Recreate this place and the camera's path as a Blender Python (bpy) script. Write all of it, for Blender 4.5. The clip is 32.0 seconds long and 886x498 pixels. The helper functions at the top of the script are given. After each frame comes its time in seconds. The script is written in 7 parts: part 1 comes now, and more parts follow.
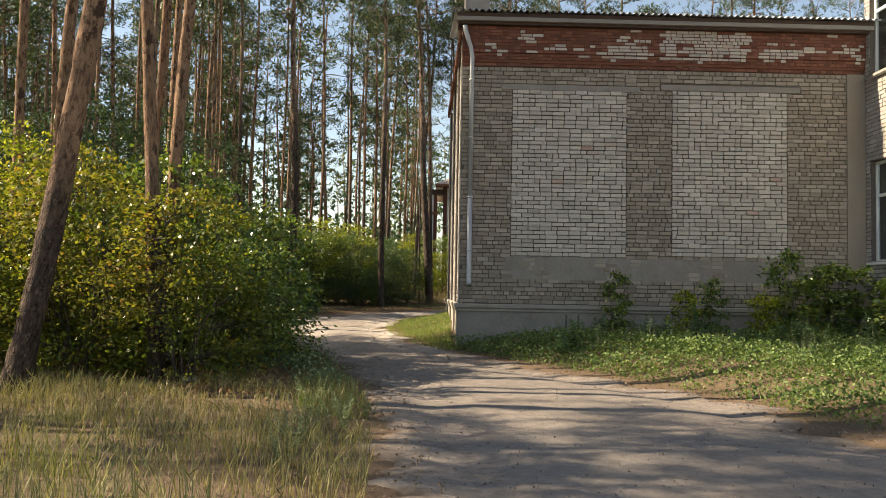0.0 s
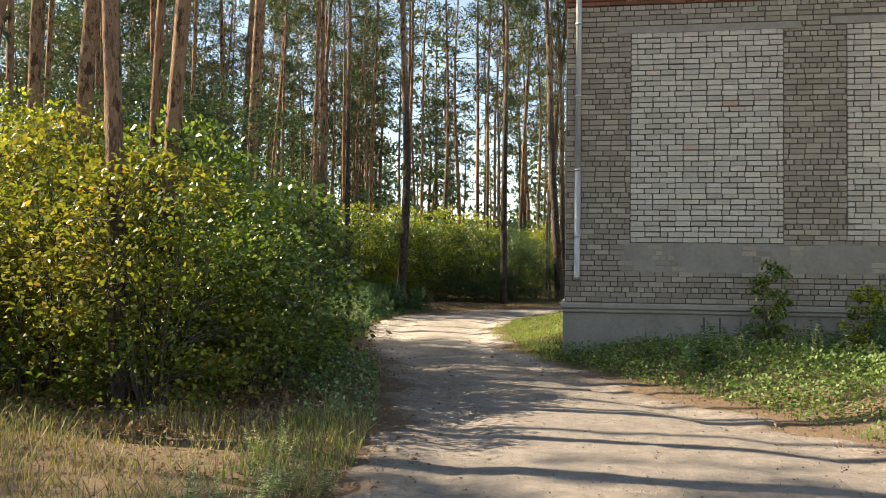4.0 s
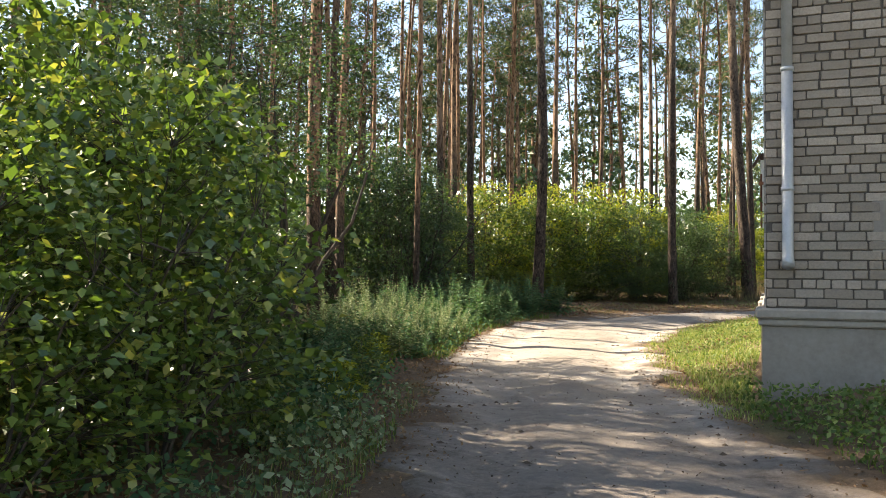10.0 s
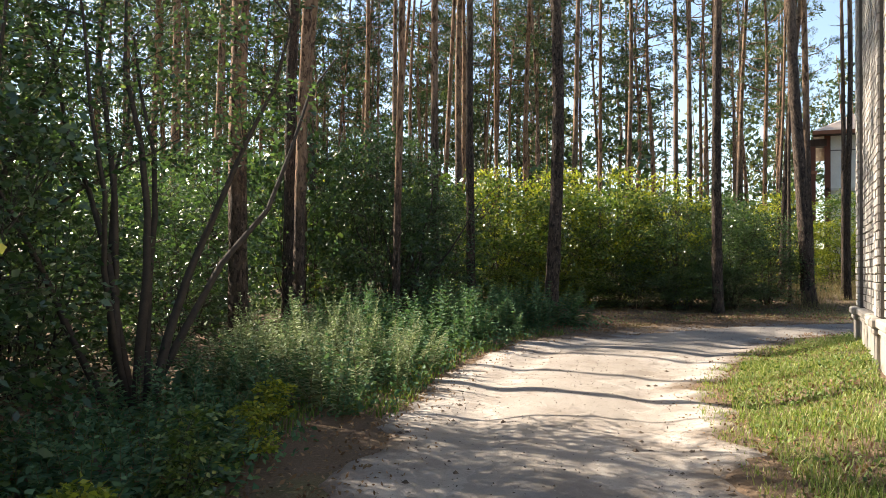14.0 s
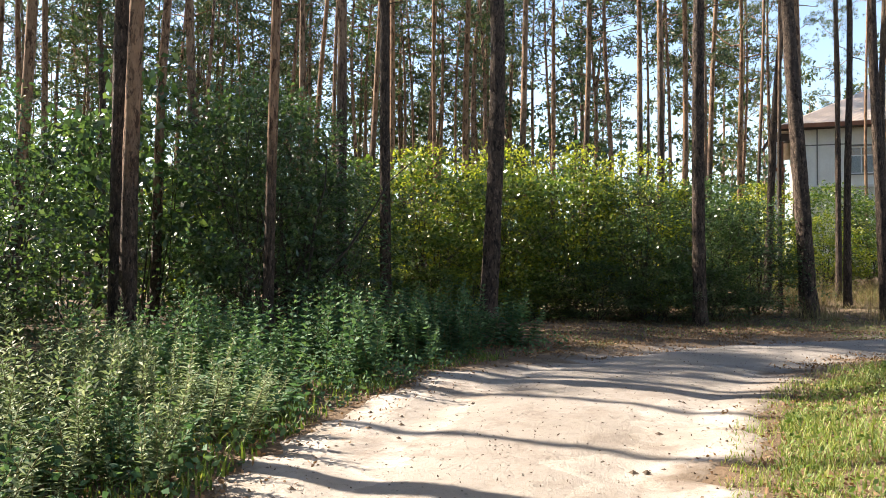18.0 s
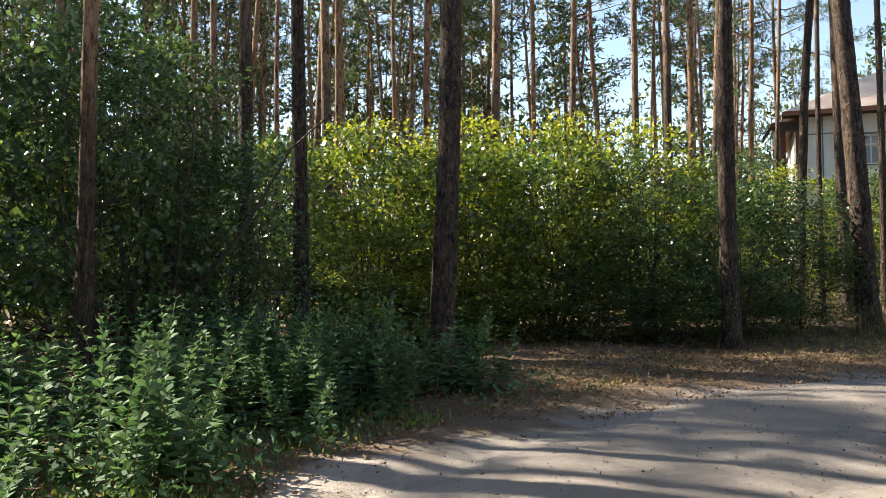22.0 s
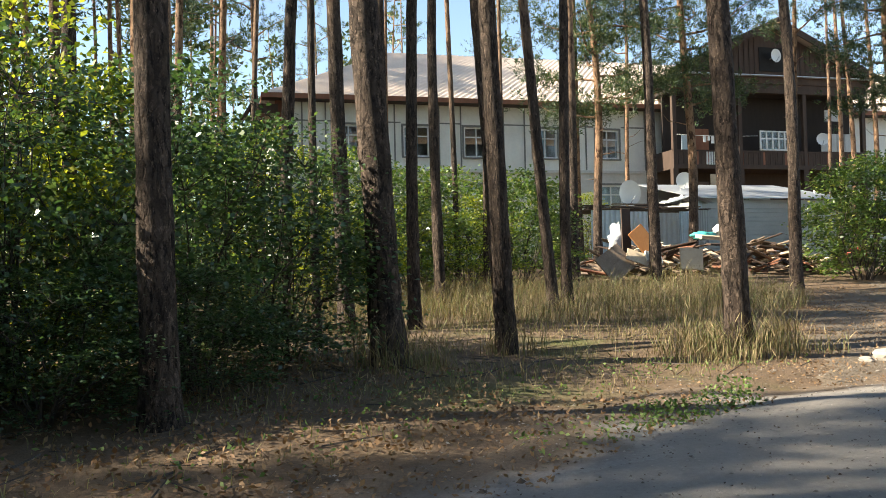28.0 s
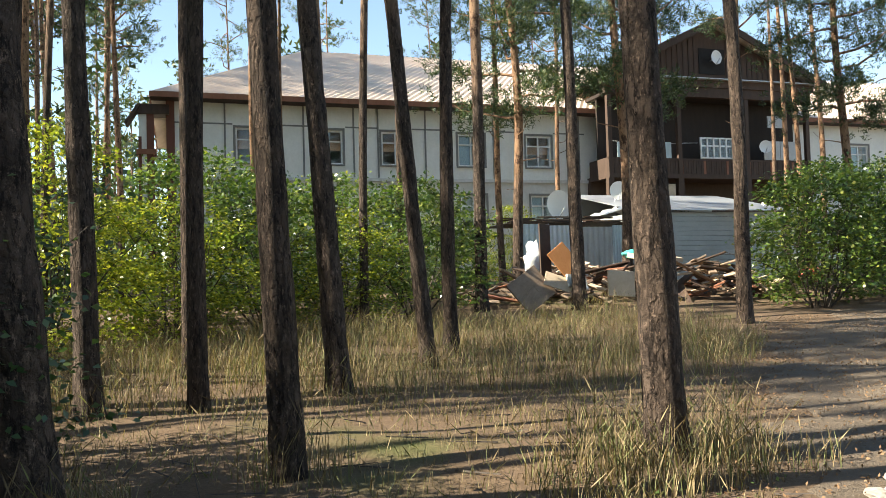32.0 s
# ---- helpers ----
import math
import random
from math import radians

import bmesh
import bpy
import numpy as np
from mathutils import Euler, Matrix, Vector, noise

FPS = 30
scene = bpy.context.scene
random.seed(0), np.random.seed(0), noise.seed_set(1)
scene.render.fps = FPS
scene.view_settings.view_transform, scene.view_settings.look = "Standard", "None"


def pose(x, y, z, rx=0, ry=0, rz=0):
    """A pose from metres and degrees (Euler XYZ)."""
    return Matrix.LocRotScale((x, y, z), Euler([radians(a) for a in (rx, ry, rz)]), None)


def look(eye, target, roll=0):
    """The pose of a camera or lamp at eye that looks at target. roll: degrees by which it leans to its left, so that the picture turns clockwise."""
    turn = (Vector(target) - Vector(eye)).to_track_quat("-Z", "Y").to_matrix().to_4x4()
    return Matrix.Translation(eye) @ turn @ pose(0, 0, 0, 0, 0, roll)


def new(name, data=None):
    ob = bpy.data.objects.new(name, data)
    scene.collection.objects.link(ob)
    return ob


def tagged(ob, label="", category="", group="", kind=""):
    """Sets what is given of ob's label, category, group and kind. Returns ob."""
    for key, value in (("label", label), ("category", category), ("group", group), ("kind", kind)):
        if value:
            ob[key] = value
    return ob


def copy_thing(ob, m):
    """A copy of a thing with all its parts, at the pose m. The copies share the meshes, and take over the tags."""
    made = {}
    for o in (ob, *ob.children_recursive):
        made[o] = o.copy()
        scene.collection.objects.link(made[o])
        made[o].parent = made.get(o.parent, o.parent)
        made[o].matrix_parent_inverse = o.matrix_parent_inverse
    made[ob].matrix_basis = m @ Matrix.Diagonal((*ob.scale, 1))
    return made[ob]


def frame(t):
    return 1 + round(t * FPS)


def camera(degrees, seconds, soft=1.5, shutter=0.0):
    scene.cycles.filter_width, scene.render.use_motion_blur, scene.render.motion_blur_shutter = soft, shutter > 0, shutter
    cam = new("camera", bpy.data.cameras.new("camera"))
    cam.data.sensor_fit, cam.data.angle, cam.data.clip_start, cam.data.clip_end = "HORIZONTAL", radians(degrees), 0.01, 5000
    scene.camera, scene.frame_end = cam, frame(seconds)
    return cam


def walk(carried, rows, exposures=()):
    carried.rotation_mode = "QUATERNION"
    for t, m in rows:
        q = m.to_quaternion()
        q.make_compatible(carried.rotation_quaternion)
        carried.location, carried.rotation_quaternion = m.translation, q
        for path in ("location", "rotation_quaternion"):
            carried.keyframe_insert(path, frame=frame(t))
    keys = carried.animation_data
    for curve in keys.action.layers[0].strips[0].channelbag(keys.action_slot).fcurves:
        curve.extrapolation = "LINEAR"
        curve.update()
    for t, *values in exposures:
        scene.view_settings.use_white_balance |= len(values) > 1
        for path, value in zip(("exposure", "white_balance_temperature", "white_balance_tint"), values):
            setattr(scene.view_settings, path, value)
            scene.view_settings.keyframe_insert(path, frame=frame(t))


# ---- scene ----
cam = camera(56.0, 32.0, 0.55)
ROWS = [
    (0.0, 0.000, -0.000, 1.350, -0.00, 2.77, -1.01),
    (0.5, 0.104, 0.424, 1.380, -2.08, 2.64, -0.78),
    (1.0, 0.206, 0.865, 1.403, -3.22, 2.52, -0.80),
    (1.5, 0.290, 1.241, 1.414, -0.77, 2.49, -0.62),
    (2.0, 0.422, 1.609, 1.415, 1.23, 2.57, -0.88),
    (2.5, 0.577, 2.023, 1.416, 5.35, 2.16, -0.84),
    (3.0, 0.723, 2.502, 1.419, 7.25, 2.17, -0.95),
    (3.5, 0.847, 2.957, 1.414, 8.13, 2.07, -0.94),
    (4.0, 0.965, 3.419, 1.408, 10.67, 2.15, -0.82),
    (4.5, 1.069, 3.867, 1.399, 11.11, 2.23, -1.07),
    (6.5, 1.068, 5.888, 1.355, 12.02, 1.81, -0.96),
    (7.0, 0.994, 6.415, 1.343, 14.41, 1.74, -1.26),
    (7.5, 0.896, 6.951, 1.335, 24.09, 1.81, -1.28),
    (8.0, 0.825, 7.474, 1.330, 28.30, 1.79, -1.51),
    (8.5, 0.791, 7.975, 1.329, 30.20, 1.82, -1.21),
    (9.0, 0.742, 8.474, 1.335, 27.35, 2.00, -0.89),
    (9.5, 0.663, 8.995, 1.343, 26.55, 1.82, -0.73),
    (10.0, 0.585, 9.559, 1.345, 22.63, 1.83, -0.47),
    (10.5, 0.512, 10.128, 1.352, 20.18, 1.56, -0.58),
    (11.0, 0.430, 10.654, 1.369, 19.63, 1.62, -0.48),
    (11.5, 0.319, 11.207, 1.390, 20.99, 1.69, -0.54),
    (12.0, 0.199, 11.732, 1.415, 23.56, 1.57, -0.33),
    (12.5, 0.067, 12.293, 1.435, 21.91, 1.48, -0.52),
    (13.0, -0.093, 12.793, 1.467, 21.62, 1.84, -0.54),
    (13.5, -0.220, 13.233, 1.494, 23.09, 1.65, -0.32),
    (14.0, -0.337, 13.703, 1.514, 24.37, 1.49, -0.56),
    (14.5, -0.467, 14.191, 1.519, 24.07, 1.33, -0.31),
    (16.5, -0.996, 16.579, 1.461, 22.26, 1.60, -0.39),
    (17.0, -1.120, 17.127, 1.443, 22.67, 1.94, -0.89),
    (17.5, -1.241, 17.661, 1.431, 24.10, 1.90, -0.59),
    (18.0, -1.362, 18.142, 1.422, 21.32, 1.96, -0.54),
    (18.5, -1.471, 18.625, 1.419, 22.09, 1.77, -0.40),
    (19.0, -1.579, 19.091, 1.418, 21.66, 1.62, -0.25),
    (19.5, -1.716, 19.589, 1.420, 19.78, 1.73, -0.22),
    (20.0, -1.869, 20.084, 1.423, 16.92, 1.78, -0.36),
    (20.5, -1.992, 20.599, 1.428, 18.22, 1.90, -0.33),
    (21.0, -2.094, 21.115, 1.438, 20.27, 1.84, 0.09),
    (21.5, -2.181, 21.659, 1.455, 20.86, 2.06, -0.31),
    (22.0, -2.275, 22.222, 1.484, 20.31, 2.28, 0.20),
    (22.5, -2.338, 22.770, 1.514, 16.79, 2.09, 0.04),
    (23.0, -2.399, 23.290, 1.546, 13.79, 1.78, 0.16),
    (23.5, -2.433, 23.799, 1.571, 11.01, 1.75, 0.59),
    (24.0, -2.454, 24.317, 1.588, 9.19, 1.71, 0.45),
    (24.5, -2.502, 24.783, 1.592, 7.74, 1.88, 0.80),
    (25.0, -2.521, 25.272, 1.582, 4.44, 1.73, 0.68),
    (25.5, -2.481, 25.861, 1.561, 3.74, 1.95, 1.00),
    (26.0, -2.438, 26.402, 1.540, -0.53, 2.33, 0.81),
    (26.5, -2.384, 26.936, 1.531, -5.47, 2.24, 0.96),
    (28.5, -1.914, 28.818, 1.589, -16.62, 1.73, 1.33),
    (29.0, -1.741, 29.227, 1.623, -18.57, 2.09, 1.48),
    (29.5, -1.474, 29.611, 1.671, -18.06, 1.98, 1.50),
    (30.0, -1.131, 29.999, 1.727, -15.55, 1.77, 1.16),
    (30.5, -0.886, 30.392, 1.791, -14.21, 1.86, 1.53),
    (31.0, -0.585, 30.775, 1.852, -15.03, 1.95, 1.36),
    (31.5, -0.265, 31.164, 1.890, -16.90, 2.19, 1.50),
    (32.0, 0.177, 31.533, 1.924, -17.72, 2.26, 1.62),
]
walk(cam, [(t, pose(x, y, z, 90 + pitch, roll, yaw)) for t, x, y, z, yaw, pitch, roll in ROWS],
     [(0.0, 1.27, 8350, 12), (1.0, 1.2, 8350, 12), (2.0, 1.54, 8300, 10), (4.5, 1.63, 8050, 9), (8.5, 2.12, 7800, 9), (11.0, 1.84, 7650, 12), (13.0, 1.66, 7350, 12), (18.0, 1.84, 7100, 13), (20.5, 1.87, 7150, 12), (22.0, 1.74, 7250, 12), (23.5, 1.86, 7450, 10), (25.0, 1.86, 7450, 9), (29.0, 1.7, 7150, 6), (32.0, 1.72, 7150, 6)])

# ---- world and sun ----
SUN_EL, SUN_AZ = radians(37), radians(176)  # azimuth of the sun measured from +x towards +y
world = bpy.data.worlds.new("world")
scene.world = world
world.use_nodes = True
wn = world.node_tree.nodes
wl = world.node_tree.links
sky = wn.new("ShaderNodeTexSky")
sky.sky_type = "NISHITA"
sky.sun_disc = False
sky.sun_elevation = SUN_EL
sky.sun_rotation = math.pi / 2 - SUN_AZ
sky.air_density, sky.dust_density, sky.ozone_density = 1.0, 0.4, 1.6
wn["Background"].inputs["Strength"].default_value = 0.095
wl.new(sky.outputs["Color"], wn["Background"].inputs["Color"])
sun = new("sun", bpy.data.lights.new("sun", "SUN"))
sun.data.energy, sun.data.angle, sun.data.color = 5.0, radians(0.55), (1.0, 0.93, 0.82)
TO_SUN = Vector((math.cos(SUN_EL) * math.cos(SUN_AZ), math.cos(SUN_EL) * math.sin(SUN_AZ), math.sin(SUN_EL)))
sun.matrix_world = look(TO_SUN * 60, (0, 0, 0))


# ---- materials ----
def rgb(c):
    return (c[0], c[1], c[2], 1.0)


class Mat:
    """A small wrapper that builds a node material."""

    def __init__(self, name, rough=0.8, metal=0.0, spec=0.5):
        self.m = bpy.data.materials.new(name)
        self.m.use_nodes = True
        self.t = self.m.node_tree
        self.b = self.t.nodes["Principled BSDF"]
        self.b.inputs["Roughness"].default_value = rough
        self.b.inputs["Metallic"].default_value = metal
        self.b.inputs["Specular IOR Level"].default_value = spec
        self.co = self.t.nodes.new("ShaderNodeTexCoord")

    def node(self, kind, **inputs):
        n = self.t.nodes.new(kind)
        for k, v in inputs.items():
            k = k.replace("_", " ")
            if isinstance(v, bpy.types.NodeSocket):
                self.t.links.new(v, n.inputs[k])
            else:
                n.inputs[k].default_value = v
        return n

    def noise(self, scale, detail=4.0, rough=0.6, where=None, stretch=None):
        src = where or self.co.outputs["Object"]
        if stretch:
            mp = self.node("ShaderNodeMapping", Vector=src)
            mp.inputs["Scale"].default_value = stretch
            src = mp.outputs["Vector"]
        n = self.node("ShaderNodeTexNoise", Vector=src, Scale=scale, Detail=detail, Roughness=rough)
        return n.outputs["Fac"]

    def ramp(self, fac, stops):
        n = self.node("ShaderNodeValToRGB", Fac=fac)
        el = n.color_ramp.elements
        el[0].position, el[0].color = stops[0][0], rgb(stops[0][1])
        el[1].position, el[1].color = stops[-1][0], rgb(stops[-1][1])
        for p, c in stops[1:-1]:
            e = el.new(p)
            e.color = rgb(c)
        return n.outputs["Color"]

    def mix(self, fac, a, b, mode="MIX"):
        n = self.t.nodes.new("ShaderNodeMix")
        n.data_type, n.blend_type = "RGBA", mode
        for i, v in ((0, fac), (6, a), (7, b)):
            if isinstance(v, bpy.types.NodeSocket):
                self.t.links.new(v, n.inputs[i])
            else:
                n.inputs[i].default_value = v if i == 0 else rgb(v)
        return n.outputs[2]

    def math(self, op, a, b=0.0, clamp=False):
        n = self.t.nodes.new("ShaderNodeMath")
        n.operation, n.use_clamp = op, clamp
        for i, v in ((0, a), (1, b)):
            if isinstance(v, bpy.types.NodeSocket):
                self.t.links.new(v, n.inputs[i])
            else:
                n.inputs[i].default_value = v
        return n.outputs[0]

    def axis(self, which, src=None):
        n = self.node("ShaderNodeSeparateXYZ", Vector=src or self.co.outputs["Object"])
        return n.outputs[which]

    def island(self):
        return self.t.nodes.new("ShaderNodeNewGeometry").outputs["Random Per Island"]

    def each(self):
        return self.t.nodes.new("ShaderNodeObjectInfo").outputs["Random"]

    def position(self):
        return self.t.nodes.new("ShaderNodeNewGeometry").outputs["Position"]

    def color(self, c):
        if isinstance(c, bpy.types.NodeSocket):
            self.t.links.new(c, self.b.inputs["Base Color"])
        else:
            self.b.inputs["Base Color"].default_value = rgb(c)
        return self

    def bump(self, h, strength=0.5, dist=0.01):
        n = self.node("ShaderNodeBump", Strength=strength, Distance=dist, Height=h)
        self.t.links.new(n.outputs["Normal"], self.b.inputs["Normal"])
        return self

    def rough(self, v):
        self.t.links.new(v, self.b.inputs["Roughness"])
        return self

    def leafy(self, col, amount=0.45, tint=(1.0, 1.0, 0.55)):
        """Lets light pass through thin leaves."""
        tr = self.node("ShaderNodeBsdfTranslucent", Color=self.mix(1.0, col, tint, "MULTIPLY"))
        mx = self.node("ShaderNodeMixShader", Fac=amount)
        self.t.links.new(self.b.outputs[0], mx.inputs[1])
        self.t.links.new(tr.outputs[0], mx.inputs[2])
        self.t.links.new(mx.outputs[0], self.t.nodes["Material Output"].inputs["Surface"])
        return self.m


def plain(name, a, b, scale=8.0, rough=0.75, metal=0.0, bump=0.3, dist=0.004, stretch=None):
    k = Mat(name, rough, metal)
    f = k.noise(scale, 6, 0.65, stretch=stretch)
    g = k.noise(scale * 9, 3, 0.6, stretch=stretch)
    k.color(k.mix(0.35, k.ramp(f, [(0.3, a), (0.7, b)]), k.ramp(g, [(0.3, a), (0.7, b)])))
    return k.bump(g, bump, dist).m


def leaf_material(name, stops, rough=0.42, amount=0.45, big=0.6, second=None, tint=(1.0, 1.0, 0.55), gloss=0.5):
    """Leaves that differ one by one and in larger patches."""
    k = Mat(name, rough, 0.0, gloss)
    one = k.ramp(k.island(), stops)
    if second:
        patch = k.ramp(k.noise(big, 2, 0.5, k.position()), [(0.42, (0, 0, 0)), (0.62, (1, 1, 1))])
        two = k.ramp(k.island(), second)
        one = k.mix(patch, one, two)
    k.color(one)
    return k.leafy(one, amount, tint)


M_LEAF_GREEN = leaf_material("leaf_green", [(0.0, (0.045, 0.09, 0.02)), (0.5, (0.105, 0.18, 0.036)), (0.85, (0.2, 0.28, 0.06)), (1.0, (0.36, 0.36, 0.09))], 0.3, 0.42, gloss=0.9)
M_LEAF_DARK = leaf_material("leaf_dark", [(0.0, (0.038, 0.08, 0.034)), (0.7, (0.068, 0.133, 0.052)), (1.0, (0.15, 0.215, 0.08))], 0.3, gloss=0.9)
M_LEAF_OLIVE = leaf_material("leaf_olive", [(0.0, (0.12, 0.14, 0.026)), (0.5, (0.2, 0.21, 0.036)), (0.85, (0.31, 0.265, 0.05)), (1.0, (0.36, 0.21, 0.05))], 0.42, 0.5,
                             second=[(0.0, (0.06, 0.1, 0.02)), (0.7, (0.1, 0.15, 0.025)), (1.0, (0.2, 0.2, 0.03))])
M_LEAF_LIME = leaf_material("leaf_lime", [(0.0, (0.08, 0.13, 0.018)), (0.5, (0.28, 0.34, 0.045)), (1.0, (0.47, 0.46, 0.07))], 0.42, 0.52)
M_LEAF_SILVER = leaf_material("leaf_silver", [(0.0, (0.08, 0.13, 0.05)), (0.6, (0.19, 0.26, 0.125)), (1.0, (0.4, 0.46, 0.29))], 0.6, 0.35, tint=(1.0, 1.0, 0.8))
M_LEAF_YARD = leaf_material("leaf_yard", [(0.0, (0.06, 0.12, 0.03)), (0.6, (0.13, 0.21, 0.055)), (1.0, (0.29, 0.37, 0.14))], 0.65, 0.4)
M_LEAF_NETTLE = leaf_material("leaf_nettle", [(0.0, (0.05, 0.115, 0.062)), (0.6, (0.088, 0.185, 0.095)), (1.0, (0.155, 0.255, 0.125))], 0.68, 0.35, gloss=0.3)
M_NEEDLE = leaf_material("pine_needles", [(0.0, (0.026, 0.053, 0.024)), (0.5, (0.055, 0.094, 0.038)), (0.85, (0.115, 0.155, 0.06)), (1.0, (0.16, 0.145, 0.06))], 0.45, 0.28)
M_GRASS_DRY = leaf_material("dry_grass", [(0.0, (0.12, 0.105, 0.045)), (0.35, (0.23, 0.19, 0.085)), (0.7, (0.36, 0.3, 0.15)), (1.0, (0.12, 0.15, 0.05))], 0.75, 0.3,
                            second=[(0.0, (0.11, 0.135, 0.045)), (0.6, (0.22, 0.225, 0.085)), (1.0, (0.4, 0.34, 0.16))])
M_GRASS_GOLD = leaf_material("golden_grass", [(0.0, (0.12, 0.085, 0.045)), (0.4, (0.24, 0.18, 0.1)), (0.68, (0.44, 0.35, 0.2)), (0.72, (0.13, 0.145, 0.055)), (1.0, (0.2, 0.21, 0.085))], 0.75, 0.3)
M_GRASS_MIX = leaf_material("mixed_grass", [(0.0, (0.11, 0.18, 0.04)), (0.4, (0.2, 0.28, 0.075)), (0.75, (0.31, 0.36, 0.125)), (1.0, (0.46, 0.43, 0.22))], 0.65, 0.4)
M_GRASS_GREEN = leaf_material("green_grass", [(0.0, (0.06, 0.12, 0.022)), (0.5, (0.12, 0.2, 0.04)), (0.85, (0.2, 0.27, 0.06)), (1.0, (0.3, 0.28, 0.1))], 0.55, 0.4)


def bark_material(name, low, high, turn):
    """Pine bark: dark scaly plates with pits below, thin peeling orange bark above the turn."""
    k = Mat(name, 0.92, 0.0, 0.25)
    where = k.co.outputs["Object"]
    z = k.axis(2)
    up = k.math("ADD", z, k.math("MULTIPLY", k.noise(1.9, 4, 0.65), 2.2))
    tone = k.ramp(k.math("DIVIDE", up, 2.0 * turn), [(0.45, (0, 0, 0)), (0.62, (1, 1, 1))])
    mp = k.node("ShaderNodeMapping", Vector=where)
    mp.inputs["Scale"].default_value = (1.0, 1.0, 0.34)
    wob = k.node("ShaderNodeVectorMath", Vector=mp.outputs["Vector"])
    wob.operation = "ADD"
    nz = k.node("ShaderNodeTexNoise", Vector=where, Scale=11.0, Detail=5.0, Roughness=0.7)
    sm = k.node("ShaderNodeVectorMath", Vector=nz.outputs["Color"])
    sm.operation = "MULTIPLY"
    sm.inputs[1].default_value = (0.09, 0.09, 0.09)
    k.t.links.new(sm.outputs["Vector"], wob.inputs[1])
    plates = k.node("ShaderNodeTexVoronoi", Scale=17.0, Vector=wob.outputs["Vector"])
    edge = k.node("ShaderNodeTexVoronoi", Scale=17.0, Vector=wob.outputs["Vector"])
    edge.feature = "DISTANCE_TO_EDGE"
    crack = k.ramp(edge.outputs["Distance"], [(0.0, (0, 0, 0)), (0.22, (1, 1, 1))])
    cell = k.axis(0, plates.outputs["Color"])
    fine = k.noise(17, 6, 0.75, stretch=(1, 1, 0.35))
    pits = k.ramp(k.noise(19, 5, 0.75, stretch=(1, 1, 0.3)), [(0.52, (0, 0, 0)), (0.6, (0.9, 0.9, 0.9))])
    lowc = k.mix(k.math("ADD", k.math("MULTIPLY", fine, 0.5), k.math("MULTIPLY", cell, 0.6)), low[0], low[1])
    lowc = k.mix(k.ramp(k.noise(2.2, 4, 0.65), [(0.42, (0, 0, 0)), (0.7, (1, 1, 1))]), lowc, low[2])
    dark = (low[0][0] * 0.55, low[0][1] * 0.52, low[0][2] * 0.5)
    lowc = k.mix(k.math("MULTIPLY", k.math("SUBTRACT", 1.0, crack), 0.45), lowc, dark)
    lowc = k.mix(pits, lowc, dark)
    lowc = k.mix(k.ramp(k.noise(26, 5, 0.8, stretch=(1, 1, 0.45)), [(0.56, (0, 0, 0)), (0.64, (0.8, 0.8, 0.8))]), lowc, (low[1][0] * 1.75, low[1][1] * 1.72, low[1][2] * 1.7))
    highc = k.mix(k.math("ADD", k.math("MULTIPLY", fine, 0.6), k.math("MULTIPLY", cell, 0.4)), high[0], high[1])
    flakes = k.ramp(k.noise(7, 5, 0.75, stretch=(1, 1, 0.5)), [(0.52, (0, 0, 0)), (0.58, (1, 1, 1))])
    highc = k.mix(k.math("MAXIMUM", k.math("MULTIPLY", pits, 0.8), flakes), highc, (high[0][0] * 0.4, high[0][1] * 0.38, high[0][2] * 0.4))
    k.color(k.mix(tone, lowc, highc))
    deep = k.math("SUBTRACT", 1.0, k.math("MULTIPLY", k.axis(0, tone), 0.75))
    hgt = k.math("MULTIPLY", k.math("ADD", k.math("MULTIPLY", crack, 0.45), k.math("MULTIPLY", fine, 1.3)), deep)
    return k.bump(hgt, 1.0, 0.045).m


M_BARK = bark_material("pine_bark", ((0.034, 0.026, 0.022), (0.155, 0.116, 0.094), (0.13, 0.096, 0.076)), ((0.17, 0.105, 0.07), (0.35, 0.232, 0.155)), 5.5)
M_BARK_RED = bark_material("pine_bark_red", ((0.036, 0.026, 0.021), (0.16, 0.115, 0.09), (0.14, 0.1, 0.077)), ((0.17, 0.098, 0.06), (0.37, 0.23, 0.145)), 3.4)
M_BARK_GREY = bark_material("pine_bark_grey", ((0.028, 0.021, 0.018), (0.155, 0.113, 0.088), (0.13, 0.094, 0.074)), ((0.17, 0.115, 0.08), (0.33, 0.235, 0.165)), 8.0)
M_TWIG = plain("twig_bark", (0.03, 0.024, 0.02), (0.075, 0.058, 0.046), 14, 0.85)
M_STALK = plain("stalk", (0.1, 0.11, 0.04), (0.2, 0.17, 0.08), 10, 0.8)


def ground_material():
    k = Mat("forest_floor", 0.95, 0.0, 0.2)
    p = k.position()
    big = k.noise(0.45, 4, 0.6, p)
    mid = k.noise(3.5, 5, 0.65, p)
    fine = k.noise(38, 4, 0.7, p)
    soil = k.mix(fine, (0.06, 0.042, 0.028), (0.2, 0.14, 0.09))
    litter = k.mix(fine, (0.07, 0.049, 0.033), (0.22, 0.15, 0.1))
    green = k.mix(fine, (0.045, 0.06, 0.02), (0.13, 0.14, 0.05))
    c = k.mix(k.ramp(mid, [(0.4, (0, 0, 0)), (0.6, (1, 1, 1))]), soil, litter)
    c = k.mix(k.ramp(big, [(0.56, (0, 0, 0)), (0.74, (1, 1, 1))]), c, green)
    k.color(c)
    return k.bump(k.math("ADD", fine, mid), 0.7, 0.03).m


